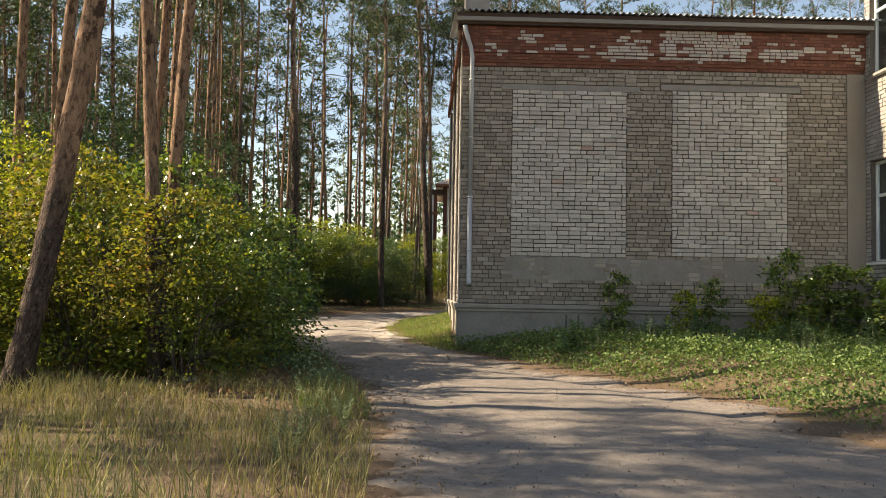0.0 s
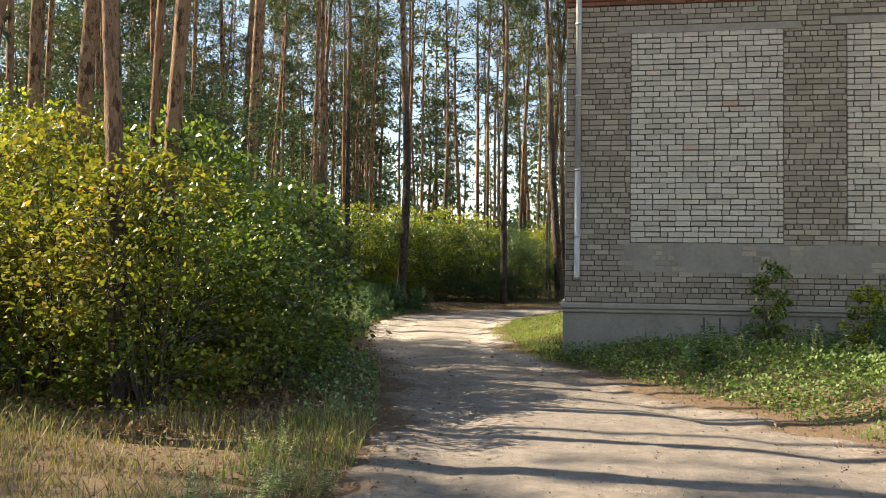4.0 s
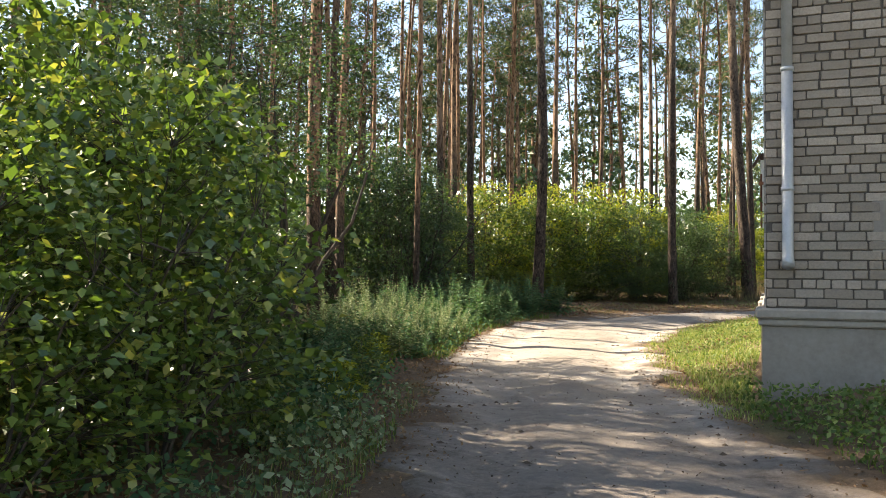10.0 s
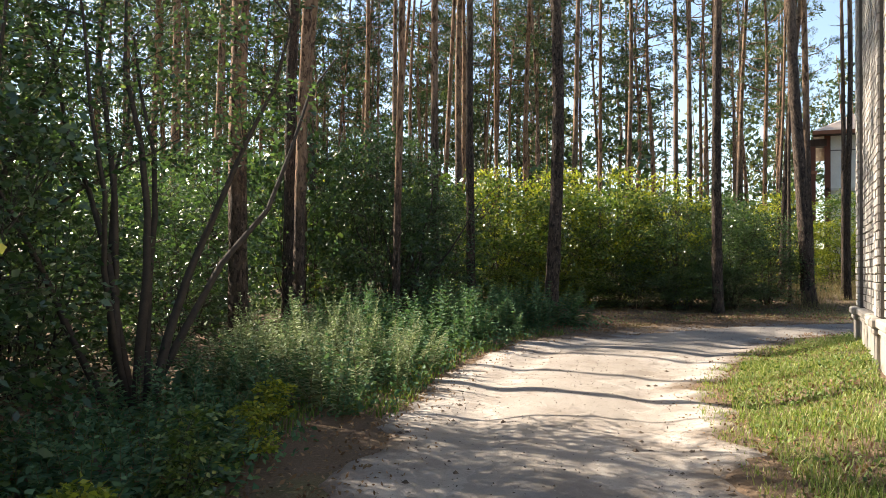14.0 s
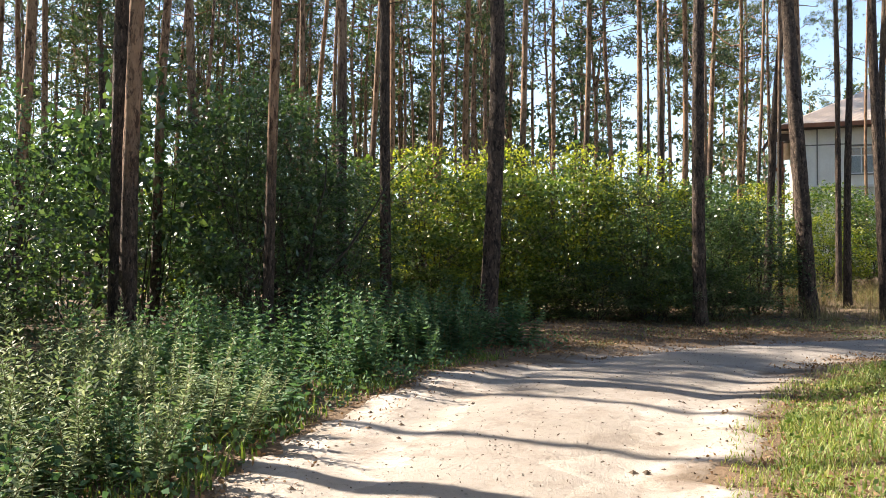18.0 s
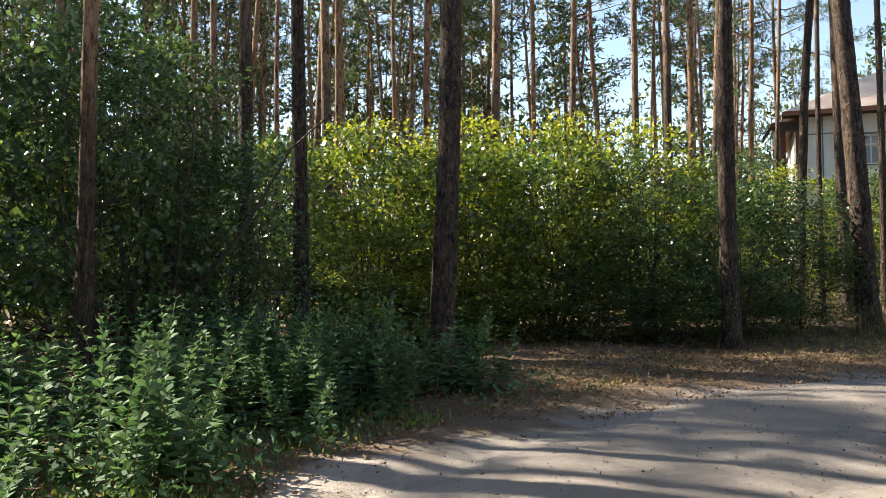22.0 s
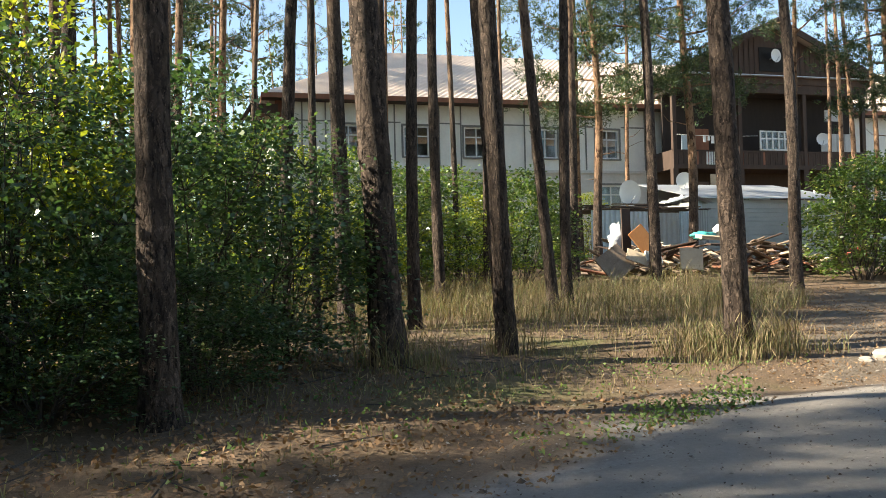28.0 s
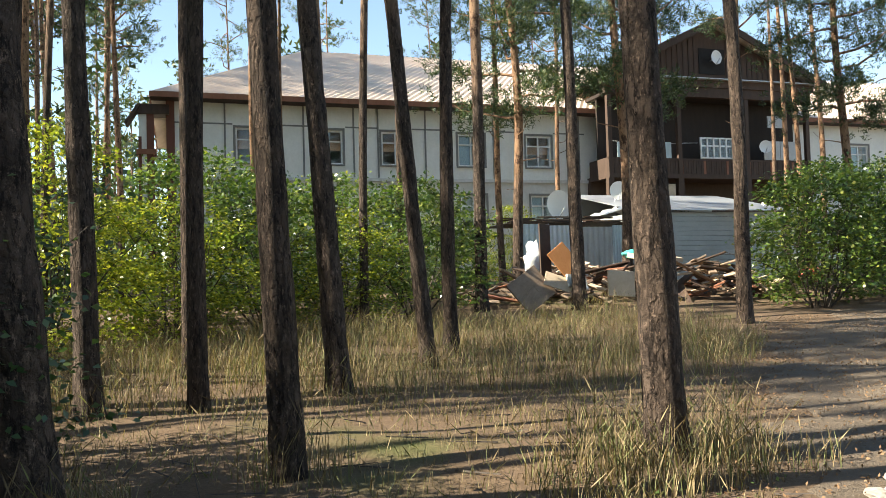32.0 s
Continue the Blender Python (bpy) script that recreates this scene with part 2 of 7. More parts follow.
def road_material():
    k = Mat("packed_dirt", 0.9, 0.0, 0.3)
    p = k.position()
    big = k.noise(0.5, 4, 0.6, p)
    mid = k.noise(4.0, 6, 0.7, p)
    fine = k.noise(60, 5, 0.75, p)
    grit = k.node("ShaderNodeTexVoronoi", Vector=p, Scale=42.0)
    c = k.mix(mid, (0.33, 0.295, 0.262), (0.55, 0.508, 0.465))
    c = k.mix(k.ramp(big, [(0.42, (0, 0, 0)), (0.66, (1, 1, 1))]), c, k.mix(mid, (0.25, 0.22, 0.19), (0.4, 0.36, 0.31)))
    c = k.mix(k.ramp(fine, [(0.55, (0, 0, 0)), (0.75, (0.75, 0.75, 0.75))]), c, (0.2, 0.155, 0.115))
    soil = k.ramp(k.noise(1.3, 7, 0.72, p), [(0.5, (0, 0, 0)), (0.63, (0.75, 0.75, 0.75))])
    c = k.mix(soil, c, k.mix(fine, (0.13, 0.098, 0.074), (0.25, 0.2, 0.16)))
    clods = k.ramp(k.noise(17, 6, 0.7, p), [(0.57, (0, 0, 0)), (0.71, (0.8, 0.8, 0.8))])
    c = k.mix(clods, c, (0.17, 0.13, 0.1))
    speck = k.ramp(grit.outputs["Distance"], [(0.1, (1, 1, 1)), (0.2, (0, 0, 0))])
    c = k.mix(k.math("MULTIPLY", speck, k.ramp(mid, [(0.5, (0, 0, 0)), (0.62, (1, 1, 1))])), c, (0.12, 0.085, 0.06))
    along = k.math("ADD", k.axis(1, p), k.math("MULTIPLY", k.noise(0.35, 4, 0.6, p), 5.0))
    paved = k.ramp(k.math("DIVIDE", along, 60.0), [(0.475, (0, 0, 0)), (0.52, (0.85, 0.85, 0.85))])
    # the lane's first stretch: browner soil, with deeper shade put into its colour
    trodden = k.ramp(k.math("DIVIDE", along, 60.0), [(0.3, (1, 1, 1)), (0.38, (0, 0, 0))])
    c = k.mix(k.math("MULTIPLY", trodden, 0.85), c, k.mix(k.ramp(k.noise(7, 7, 0.78, p), [(0.35, (0, 0, 0)), (0.65, (1, 1, 1))]), (0.07, 0.056, 0.047), (0.29, 0.242, 0.205)))
    c = k.mix(paved, c, k.mix(k.noise(24, 6, 0.85, p), (0.05, 0.047, 0.044), (0.42, 0.39, 0.36)))
    # wheel tracks worn dark and smooth, and soil and needles that creep in from the rim
    rim = k.t.nodes.new("ShaderNodeAttribute")
    rim.attribute_name = "rim"
    far = k.math("ADD", rim.outputs["Fac"], k.math("MULTIPLY", k.math("SUBTRACT", k.noise(1.6, 6, 0.7, p), 0.5), 0.9))
    wheel = k.ramp(far, [(0.45, (0, 0, 0)), (0.7, (0.5, 0.5, 0.5)), (1.0, (0.5, 0.5, 0.5)), (1.25, (0, 0, 0))])
    c = k.mix(wheel, c, k.mix(fine, (0.15, 0.13, 0.115), (0.27, 0.24, 0.215)))
    edge = k.ramp(k.math("SUBTRACT", far, k.math("MULTIPLY", paved, 0.55)), [(0.0, (1, 1, 1)), (0.38, (0, 0, 0))])
    c = k.mix(edge, c, k.mix(k.noise(38, 4, 0.7, p), (0.06, 0.044, 0.031), (0.21, 0.152, 0.105)))
    k.color(c)
    h = k.math("ADD", k.math("MULTIPLY", mid, 1.2), k.math("MULTIPLY", fine, 0.35))
    return k.bump(h, 0.9, 0.034).m


def sand_material():
    k = Mat("trodden_sand", 0.95, 0.0, 0.2)
    p = k.position()
    mid, fine = k.noise(3.0, 6, 0.7, p), k.noise(55, 5, 0.75, p)
    c = k.mix(mid, (0.1, 0.078, 0.058), (0.24, 0.195, 0.152))
    c = k.mix(k.ramp(fine, [(0.5, (0, 0, 0)), (0.75, (0.8, 0.8, 0.8))]), c, (0.12, 0.08, 0.05))
    k.color(c)
    return k.bump(k.math("ADD", fine, mid), 0.8, 0.04).m


M_GROUND = ground_material()
M_SAND = sand_material()
M_ROAD = road_material()
M_LITTER = leaf_material("leaf_litter", [(0.0, (0.13, 0.07, 0.035)), (0.5, (0.22, 0.13, 0.068)), (0.9, (0.26, 0.165, 0.092)), (1.0, (0.31, 0.22, 0.135))], 0.8, 0.15)
M_CONE = plain("cone_brown", (0.05, 0.035, 0.025), (0.12, 0.085, 0.06), 20, 0.9)


def brick_material(name, stops, rough=0.85, mortar_smear=0.35, smear=(0.27, 0.25, 0.23), patch_scale=0.9, single=False):
    k = Mat(name, rough, 0.0, 0.3)
    p = k.position()
    tone = k.ramp(k.each() if single else k.island(), stops)
    stain = k.noise(patch_scale, 5, 0.65, p)
    fine = k.noise(45, 5, 0.7, p)
    c = k.mix(k.ramp(stain, [(0.45, (0, 0, 0)), (0.75, (mortar_smear,) * 3)]), tone, smear)
    c = k.mix(k.ramp(fine, [(0.35, (0.35, 0.35, 0.35)), (0.6, (0, 0, 0))]), c, (0.14, 0.125, 0.11))
    k.color(c)
    return k.bump(k.math("ADD", fine, k.noise(12, 3, 0.6, p)), 0.6, 0.008).m


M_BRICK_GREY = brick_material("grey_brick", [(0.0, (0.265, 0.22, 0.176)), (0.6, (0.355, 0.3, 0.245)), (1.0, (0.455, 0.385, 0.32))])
M_BRICK_WHITE = brick_material("white_brick", [(0.0, (0.46, 0.415, 0.365)), (0.5, (0.56, 0.505, 0.447)), (0.985, (0.66, 0.6, 0.535)), (1.0, (0.5, 0.33, 0.27))], smear=(0.4, 0.36, 0.33))
M_BRICK_RED = brick_material("red_brick", [(0.0, (0.12, 0.04, 0.026)), (0.6, (0.2, 0.066, 0.04)), (1.0, (0.29, 0.115, 0.07))], smear=(0.17, 0.1, 0.075))
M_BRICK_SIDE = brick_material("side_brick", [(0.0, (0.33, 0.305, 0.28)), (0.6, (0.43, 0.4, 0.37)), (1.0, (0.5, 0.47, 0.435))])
M_MORTAR = plain("mortar", (0.075, 0.065, 0.056), (0.16, 0.14, 0.123), 14, 0.95, 0.0, 0.5, 0.006)
M_MORTAR_RED = plain("red_paint_mortar", (0.13, 0.042, 0.026), (0.2, 0.075, 0.045), 10, 0.9, 0.0, 0.5, 0.006)
M_PLASTER_GREY = plain("grey_plaster", (0.2, 0.178, 0.157), (0.34, 0.31, 0.28), 1.7, 0.92, 0.0, 0.5, 0.006)
M_CONCRETE = plain("concrete", (0.24, 0.215, 0.19), (0.38, 0.35, 0.31), 3, 0.9, 0.0, 0.5, 0.006)
M_ZINC = plain("galvanised", (0.38, 0.4, 0.42), (0.52, 0.54, 0.56), 6, 0.5, 0.35, 0.15, 0.002)
M_SLATE = plain("asbestos_slate", (0.42, 0.44, 0.47), (0.58, 0.6, 0.63), 4, 0.8, 0.0, 0.3, 0.003)
M_FASCIA = plain("weathered_fascia", (0.22, 0.2, 0.18), (0.32, 0.29, 0.26), 4, 0.8, 0.0, 0.4, 0.003, (0.3, 1, 1))
M_TIMBER_DARK = plain("dark_timber", (0.04, 0.025, 0.018), (0.09, 0.054, 0.038), 5, 0.8, 0.0, 0.5, 0.004, (1, 1, 0.2))
M_TIMBER_RED = plain("red_timber", (0.2, 0.075, 0.04), (0.32, 0.14, 0.08), 5, 0.8, 0.0, 0.5, 0.004, (1, 1, 0.2))
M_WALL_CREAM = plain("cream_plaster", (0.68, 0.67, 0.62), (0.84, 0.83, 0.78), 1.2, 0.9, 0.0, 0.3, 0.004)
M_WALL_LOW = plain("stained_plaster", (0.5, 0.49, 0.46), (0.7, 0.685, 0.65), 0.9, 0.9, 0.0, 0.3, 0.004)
M_BATTEN = plain("grey_batten", (0.16, 0.16, 0.15), (0.24, 0.235, 0.22), 6, 0.85)
M_BATTEN_PALE = plain("pale_grey_board", (0.4, 0.4, 0.39), (0.56, 0.56, 0.54), 3, 0.8)
M_TIMBER_BROWN = plain("brown_timber", (0.05, 0.03, 0.022), (0.105, 0.062, 0.043), 5, 0.8, 0.0, 0.5, 0.004, (1, 1, 0.2))
M_ROOF = plain("sunlit_slate_roof", (0.58, 0.46, 0.365), (0.72, 0.6, 0.5), 1.1, 0.85, 0.0, 0.4, 0.006)
M_WHITE = plain("white_paint", (0.68, 0.68, 0.66), (0.8, 0.8, 0.78), 6, 0.5, 0.0, 0.1, 0.001)
M_DISH = plain("white_dish", (0.72, 0.72, 0.7), (0.8, 0.8, 0.78), 4, 0.4, 0.0, 0.05, 0.001)
M_SHED = plain("grey_siding", (0.36, 0.37, 0.36), (0.47, 0.48, 0.47), 2, 0.6, 0.2, 0.2, 0.002)
M_SHED_ROOF = plain("shed_roof_metal", (0.45, 0.48, 0.52), (0.62, 0.65, 0.7), 2, 0.4, 0.6, 0.2, 0.002)
M_BLUE_METAL = plain("blue_grey_metal", (0.4, 0.48, 0.53), (0.58, 0.66, 0.7), 2, 0.5, 0.4, 0.2, 0.002)
M_BOARD = plain("old_boards", (0.16, 0.11, 0.075), (0.34, 0.25, 0.18), 6, 0.85, 0.0, 0.5, 0.004, (0.3, 1, 1))
M_BOARD_PALE = plain("pale_board", (0.46, 0.35, 0.24), (0.62, 0.5, 0.36), 5, 0.8, 0.0, 0.3, 0.003)
M_ORANGE = plain("orange_board", (0.5, 0.2, 0.06), (0.62, 0.28, 0.1), 4, 0.6, 0.0, 0.2, 0.002)
M_SHEET = plain("white_film", (0.66, 0.68, 0.7), (0.8, 0.82, 0.84), 6, 0.35, 0.0, 0.5, 0.01)
M_TEAL = plain("teal_plastic", (0.05, 0.36, 0.33), (0.08, 0.45, 0.42), 6, 0.45)
M_RED_PLASTIC = plain("red_plastic", (0.42, 0.06, 0.04), (0.52, 0.09, 0.06), 6, 0.5)
# brown stain taken near black: the deep gallery's shade is put into the colour
M_GALLERY = plain("stained_boards_with_shade", (0.018, 0.012, 0.009), (0.036, 0.023, 0.017), 5, 0.85, 0.0, 0.4, 0.004, (1, 1, 0.2))
M_DARK = plain("painted_interior_shade", (0.015, 0.013, 0.012), (0.03, 0.026, 0.024), 3, 0.9)
M_CURTAIN = plain("pale_curtain", (0.4, 0.5, 0.52), (0.6, 0.68, 0.7), 5, 0.85, 0.0, 0.3, 0.01, (3, 3, 0.2))


def glass_material():
    k = Mat("window_glass", 0.05, 0.0, 0.6)
    clear = k.node("ShaderNodeBsdfTransparent", Color=(0.82, 0.86, 0.88, 1.0))
    shine = k.node("ShaderNodeBsdfGlossy", Roughness=0.03)
    lw = k.node("ShaderNodeLayerWeight", Blend=0.5)
    gloss = k.math("ADD", k.math("MULTIPLY", k.math("POWER", lw.outputs["Facing"], 4.0), 0.7), 0.05)
    bmp = k.node("ShaderNodeBump", Strength=0.06, Distance=0.01, Height=k.noise(2.5, 2, 0.5))
    k.t.links.new(bmp.outputs["Normal"], shine.inputs["Normal"])
    mx = k.node("ShaderNodeMixShader", Fac=gloss)
    k.t.links.new(clear.outputs[0], mx.inputs[1])
    k.t.links.new(shine.outputs[0], mx.inputs[2])
    k.t.links.new(mx.outputs[0], k.t.nodes["Material Output"].inputs["Surface"])
    return k.m


M_GLASS = glass_material()


# ---- mesh helpers ----
def link_mesh(name, verts, faces, mats, parent=None, label="", smooth=False, mat_index=None):
    me = bpy.data.meshes.new(name)
    me.from_pydata(verts, [], faces)
    for m in mats if isinstance(mats, (list, tuple)) else [mats]:
        me.materials.append(m)
    if mat_index is not None:
        me.polygons.foreach_set("material_index", np.asarray(mat_index, dtype=np.int32))
    if smooth:
        me.polygons.foreach_set("use_smooth", [True] * len(me.polygons))
    me.update()
    ob = new(name, me)
    if parent:
        ob.parent = parent
    if label:
        ob["label"] = label
    return ob


def part(name, bm, material, parent=None, label="", smooth=False):
    me = bpy.data.meshes.new(name)
    bm.to_mesh(me)
    bm.free()
    me.materials.append(material)
    if smooth:
        me.polygons.foreach_set("use_smooth", [True] * len(me.polygons))
    ob = new(name, me)
    if parent:
        ob.parent = parent
    if label:
        ob["label"] = label
    return ob


def thing(name, label, category, at=(0, 0, 0), rz=0.0, group="", kind=""):
    ob = new(name)
    ob.matrix_basis = pose(*at, 0, 0, rz)
    ob.empty_display_size = 0.2
    return tagged(ob, label, category, group, kind)


def add_box(bm, x0, x1, y0, y1, z0, z1, m=None, bevel=0.0):
    co = [(x, y, z) for z in (z0, z1) for y in (y0, y1) for x in (x0, x1)]
    vs = [bm.verts.new(m @ Vector(c) if m else c) for c in co]
    fs = [bm.faces.new([vs[i] for i in f]) for f in ((0, 2, 3, 1), (4, 5, 7, 6), (0, 1, 5, 4), (2, 6, 7, 3), (0, 4, 6, 2), (1, 3, 7, 5))]
    if bevel:
        es = list({e for f in fs for e in f.edges})
        bmesh.ops.bevel(bm, geom=es, offset=bevel, segments=1, affect="EDGES")
    return bm


def box(name, dims, material, parent=None, label="", bevel=0.0, m=None):
    bm = bmesh.new()
    add_box(bm, *dims, m=m, bevel=bevel)
    return part(name, bm, material, parent, label)


def tube_arrays(path, radii, seg):
    """Rings round a path: lists of vertices and faces."""
    path = [Vector(p) for p in path]
    vs, fs = [], []
    side = Vector((1, 0, 0))
    for i, p in enumerate(path):
        d = (path[min(i + 1, len(path) - 1)] - path[max(i - 1, 0)]).normalized()
        side = (side - d * side.dot(d))
        if side.length < 1e-4:
            side = d.orthogonal()
        side.normalize()
        up = d.cross(side)
        for k in range(seg):
            a = 2 * math.pi * k / seg
            vs.append(p + (side * math.cos(a) + up * math.sin(a)) * radii[i])
    for i in range(len(path) - 1):
        for k in range(seg):
            a, b = i * seg + k, i * seg + (k + 1) % seg
            fs.append((a, b, b + seg, a + seg))
    if seg > 4:
        fs.append(tuple(range(seg - 1, -1, -1)))
        fs.append(tuple(range(len(vs) - seg, len(vs))))
    return vs, fs


def tubes(name, runs, seg, material, parent=None, label=""):
    vs, fs = [], []
    for path, radii in runs:
        v, f = tube_arrays(path, radii, seg)
        n = len(vs)
        vs += v
        fs += [tuple(i + n for i in q) for q in f]
    return link_mesh(name, vs, fs, material, parent, label, smooth=True)


def unit(v):
    return v / np.maximum(np.linalg.norm(v, axis=1, keepdims=True), 1e-6)


def leaf_mesh(pos, out, length, width, rng, droop=0.25):
    """Folded diamond leaves: base, two sides and a tip each."""
    n = len(pos)
    d = unit(out + rng.normal(0, 0.55, (n, 3)) + np.array([0, 0, -droop]))
    s = unit(np.cross(d, rng.normal(0, 1, (n, 3))))
    up = np.cross(s, d)
    ln = (length * rng.uniform(0.65, 1.3, n))[:, None]
    wd = (width * rng.uniform(0.7, 1.25, n))[:, None]
    mid = pos + d * ln * 0.45
    v = np.empty((n, 4, 3))
    v[:, 0] = pos
    v[:, 1] = mid + s * wd * 0.5 + up * wd * 0.18
    v[:, 2] = pos + d * ln
    v[:, 3] = mid - s * wd * 0.5 + up * wd * 0.18
    return v.reshape(-1, 3)


def spray_leaves(pos, out, length, width, rng, loose=0.5, flat=0.45, droop=0.2):
    """Folded diamond leaves held nearly level, as on the side twigs of a bush; length and width may differ leaf by leaf."""
    n = len(pos)
    d = unit(out + rng.normal(0, loose, (n, 3)) * np.array([1, 1, 0.6]) + np.array([0, 0, -droop]))
    s = unit(np.cross(d, np.array([0, 0, 1.0]) + rng.normal(0, flat, (n, 3))))
    up = np.cross(s, d)
    ln = (np.asarray(length) * rng.uniform(0.65, 1.3, n))[:, None]
    wd = (np.asarray(width) * rng.uniform(0.75, 1.2, n))[:, None]
    mid = pos + d * ln * 0.48
    v = np.empty((n, 4, 3))
    v[:, 0], v[:, 2] = pos, pos + d * ln - np.array([0, 0, 0.12]) * ln
    v[:, 1] = mid + s * wd * 0.5 + up * wd * 0.14
    v[:, 3] = mid - s * wd * 0.5 + up * wd * 0.14
    return v.reshape(-1, 3)


def quads(name, v, material, parent=None, label="", size=4):
    n = len(v) // size
    me = bpy.data.meshes.new(name)
    me.vertices.add(len(v))
    me.vertices.foreach_set("co", np.ascontiguousarray(v, dtype=np.float32).ravel())
    me.loops.add(len(v))
    me.loops.foreach_set("vertex_index", np.arange(len(v), dtype=np.int32))
    me.polygons.add(n)
    me.polygons.foreach_set("loop_start", np.arange(0, len(v), size, dtype=np.int32))
    me.polygons.foreach_set("loop_total", np.full(n, size, dtype=np.int32))
    me.materials.append(material)
    me.update()
    me.validate()
    ob = new(name, me)
    if parent:
        ob.parent = parent
    if label:
        ob["label"] = label
    return ob


# ---- lie of the land ----
ROAD = [((-0.2, -14), (6.8, -14)), ((-0.3, 0), (6.2, 0)), ((-0.42, 5.4), (5.2, 5)), ((-0.6, 7.5), (4.25, 8)), ((-0.8, 9.5), (3.9, 9.8)), ((-1.1, 11.2), (3.2, 11.4)),
        ((-1.5, 13), (2.3, 13.1)), ((-1.95, 14.7), (1.35, 14.8)), ((-2.5, 16.3), (0.6, 16.7)), ((-3.25, 18.5), (-0.3, 19.1)), ((-4.05, 21.2), (-1.0, 21.6)),
        ((-4.55, 23), (-1.33, 23.4)), ((-4.87, 25), (-1.3, 25)), ((-4.85, 27.5), (-1.1, 26.7)), ((-4.3, 29.1), (-0.7, 28.2)), ((-3.6, 30.5), (-0.1, 29.5)),
        ((-2.6, 31.8), (0.6, 30.5)), ((-1.4, 32.9), (1.6, 31.2)), ((-0.2, 33.8), (3, 31.7)), ((1.6, 34.6), (5, 32)), ((4.2, 35), (8, 32.1)), ((9, 35.1), (12, 32.1)), ((40, 36), (40, 33))]
TRACK = [((2.4, 33.9), (4.2, 33.3)), ((3.4, 35.2), (5.2, 34.8)), ((4.8, 37.2), (6.6, 36.7)), ((6.3, 39.3), (8.3, 38.8)), ((8.4, 41.6), (10.7, 40.6)), ((10.5, 43.4), (12.6, 42.0)), ((16, 47), (18, 45)), ((30, 52), (31, 50))]


def ribbon_edges(pairs, step=0.16):
    l, r = np.array([p[0] for p in pairs], float), np.array([p[1] for p in pairs], float)
    c = (l + r) / 2
    s = np.concatenate([[0], np.cumsum(np.linalg.norm(np.diff(c, axis=0), axis=1))])
    q = np.arange(0, s[-1], step)
    both = []
    for e in (l, r):
        p = np.stack([np.interp(q, s, e[:, 0]), np.interp(q, s, e[:, 1])], 1)
        k = np.array([1, 2, 3, 2, 1]) / 9
        pad = np.concatenate([p[:1], p[:1], p, p[-1:], p[-1:]])
        both.append(sum(k[i] * pad[i:i + len(p)] for i in range(5)))
    return both[0], both[1]


def outside(x, y, edges):
    """How far a place lies outside a ribbon (below zero inside)."""
    l, r = edges
    c, w = (l + r) / 2, np.linalg.norm(l - r, axis=1) / 2
    x, y = np.atleast_1d(np.asarray(x, float)), np.atleast_1d(np.asarray(y, float))
    best = np.full(x.shape, 1e9)
    for i in range(0, len(c), 4):
        best = np.minimum(best, np.hypot(x - c[i, 0], y - c[i, 1]) - w[i])
    return best


ROAD_EDGES, TRACK_EDGES = ribbon_edges(ROAD), ribbon_edges(TRACK)


def smooth(a, b, x):
    t = np.clip((np.asarray(x, float) - a) / (b - a), 0, 1)
    return t * t * (3 - 2 * t)


def wave(x, y, k, s):
    return (np.sin(x * k + s) * np.cos(y * k * 1.13 + s * 1.7) + np.sin((x + y) * k * 0.63 + 2.1 * s) * 0.7) / 1.7


def land(x, y):
    """Height of the ground."""
    x, y = np.atleast_1d(np.asarray(x, float)), np.atleast_1d(np.asarray(y, float))
    z = np.interp(y, [-60, -10, 0, 12, 19, 26, 32, 37, 42, 50, 66, 90, 200], [-0.1, -0.02, 0, 0.03, 0.09, 0.3, 0.47, 0.62, 0.85, 1.4, 2.0, 2.3, 3.0])
    d = outside(x, y, ROAD_EDGES)
    near_house = smooth(-2.2, -0.3, x) * (1 - smooth(27, 31, y))
    z = z + smooth(0.0, 1.7, d) * (0.06 + 0.25 * near_house)
    z = z + smooth(0.1, 1.2, d) * (0.035 * wave(x, y, 1.7, 1) + 0.02 * wave(x, y, 4.1, 3)) * (1 - 0.7 * near_house)
    rut = np.exp(-((d + 0.75) / 0.28) ** 2)
    return z - 0.045 * rut + 0.012 * wave(x, y, 3.0, 7) + (1 - smooth(-0.1, 0.3, d)) * (0.009 * wave(x, y, 9.0, 5) + 0.006 * wave(x, y, 17.0, 2))


def gz(x, y):
    return float(land(x, y)[0])


def build_ground():
    xs = np.concatenate([[-900, -400, -200, -120, -80, -60, -45, -36, -30, -25, -21, -18, -16], np.arange(-14, 14.01, 0.28), [16, 18, 21, 25, 30, 36, 45, 60, 80, 120, 200, 400, 900]])
    ys = np.concatenate([[-900, -400, -200, -120, -80, -50, -30, -20, -14, -10], np.arange(-7, 50, 0.28), [51, 53, 56, 60, 66, 74, 85, 100, 130, 200, 400, 900]])
    gx, gy = np.meshgrid(xs, ys)
    z = land(gx.ravel(), gy.ravel())
    for e, rim in ((ROAD_EDGES, 0.3), (TRACK_EDGES, 0.35)):
        z = z - 0.07 * (1 - smooth(-rim - 0.25, -rim, outside(gx.ravel(), gy.ravel(), e)))
    v = np.stack([gx.ravel(), gy.ravel(), z], 1)
    nx, ny = len(xs), len(ys)
    f = [(j * nx + i, j * nx + i + 1, (j + 1) * nx + i + 1, (j + 1) * nx + i) for j in range(ny - 1) for i in range(nx - 1)]
    ob = link_mesh("ground", v.tolist(), f, M_GROUND, smooth=True)
    return tagged(ob, "brown forest floor of soil, pine needles and thin grass", "ground", kind="structure")


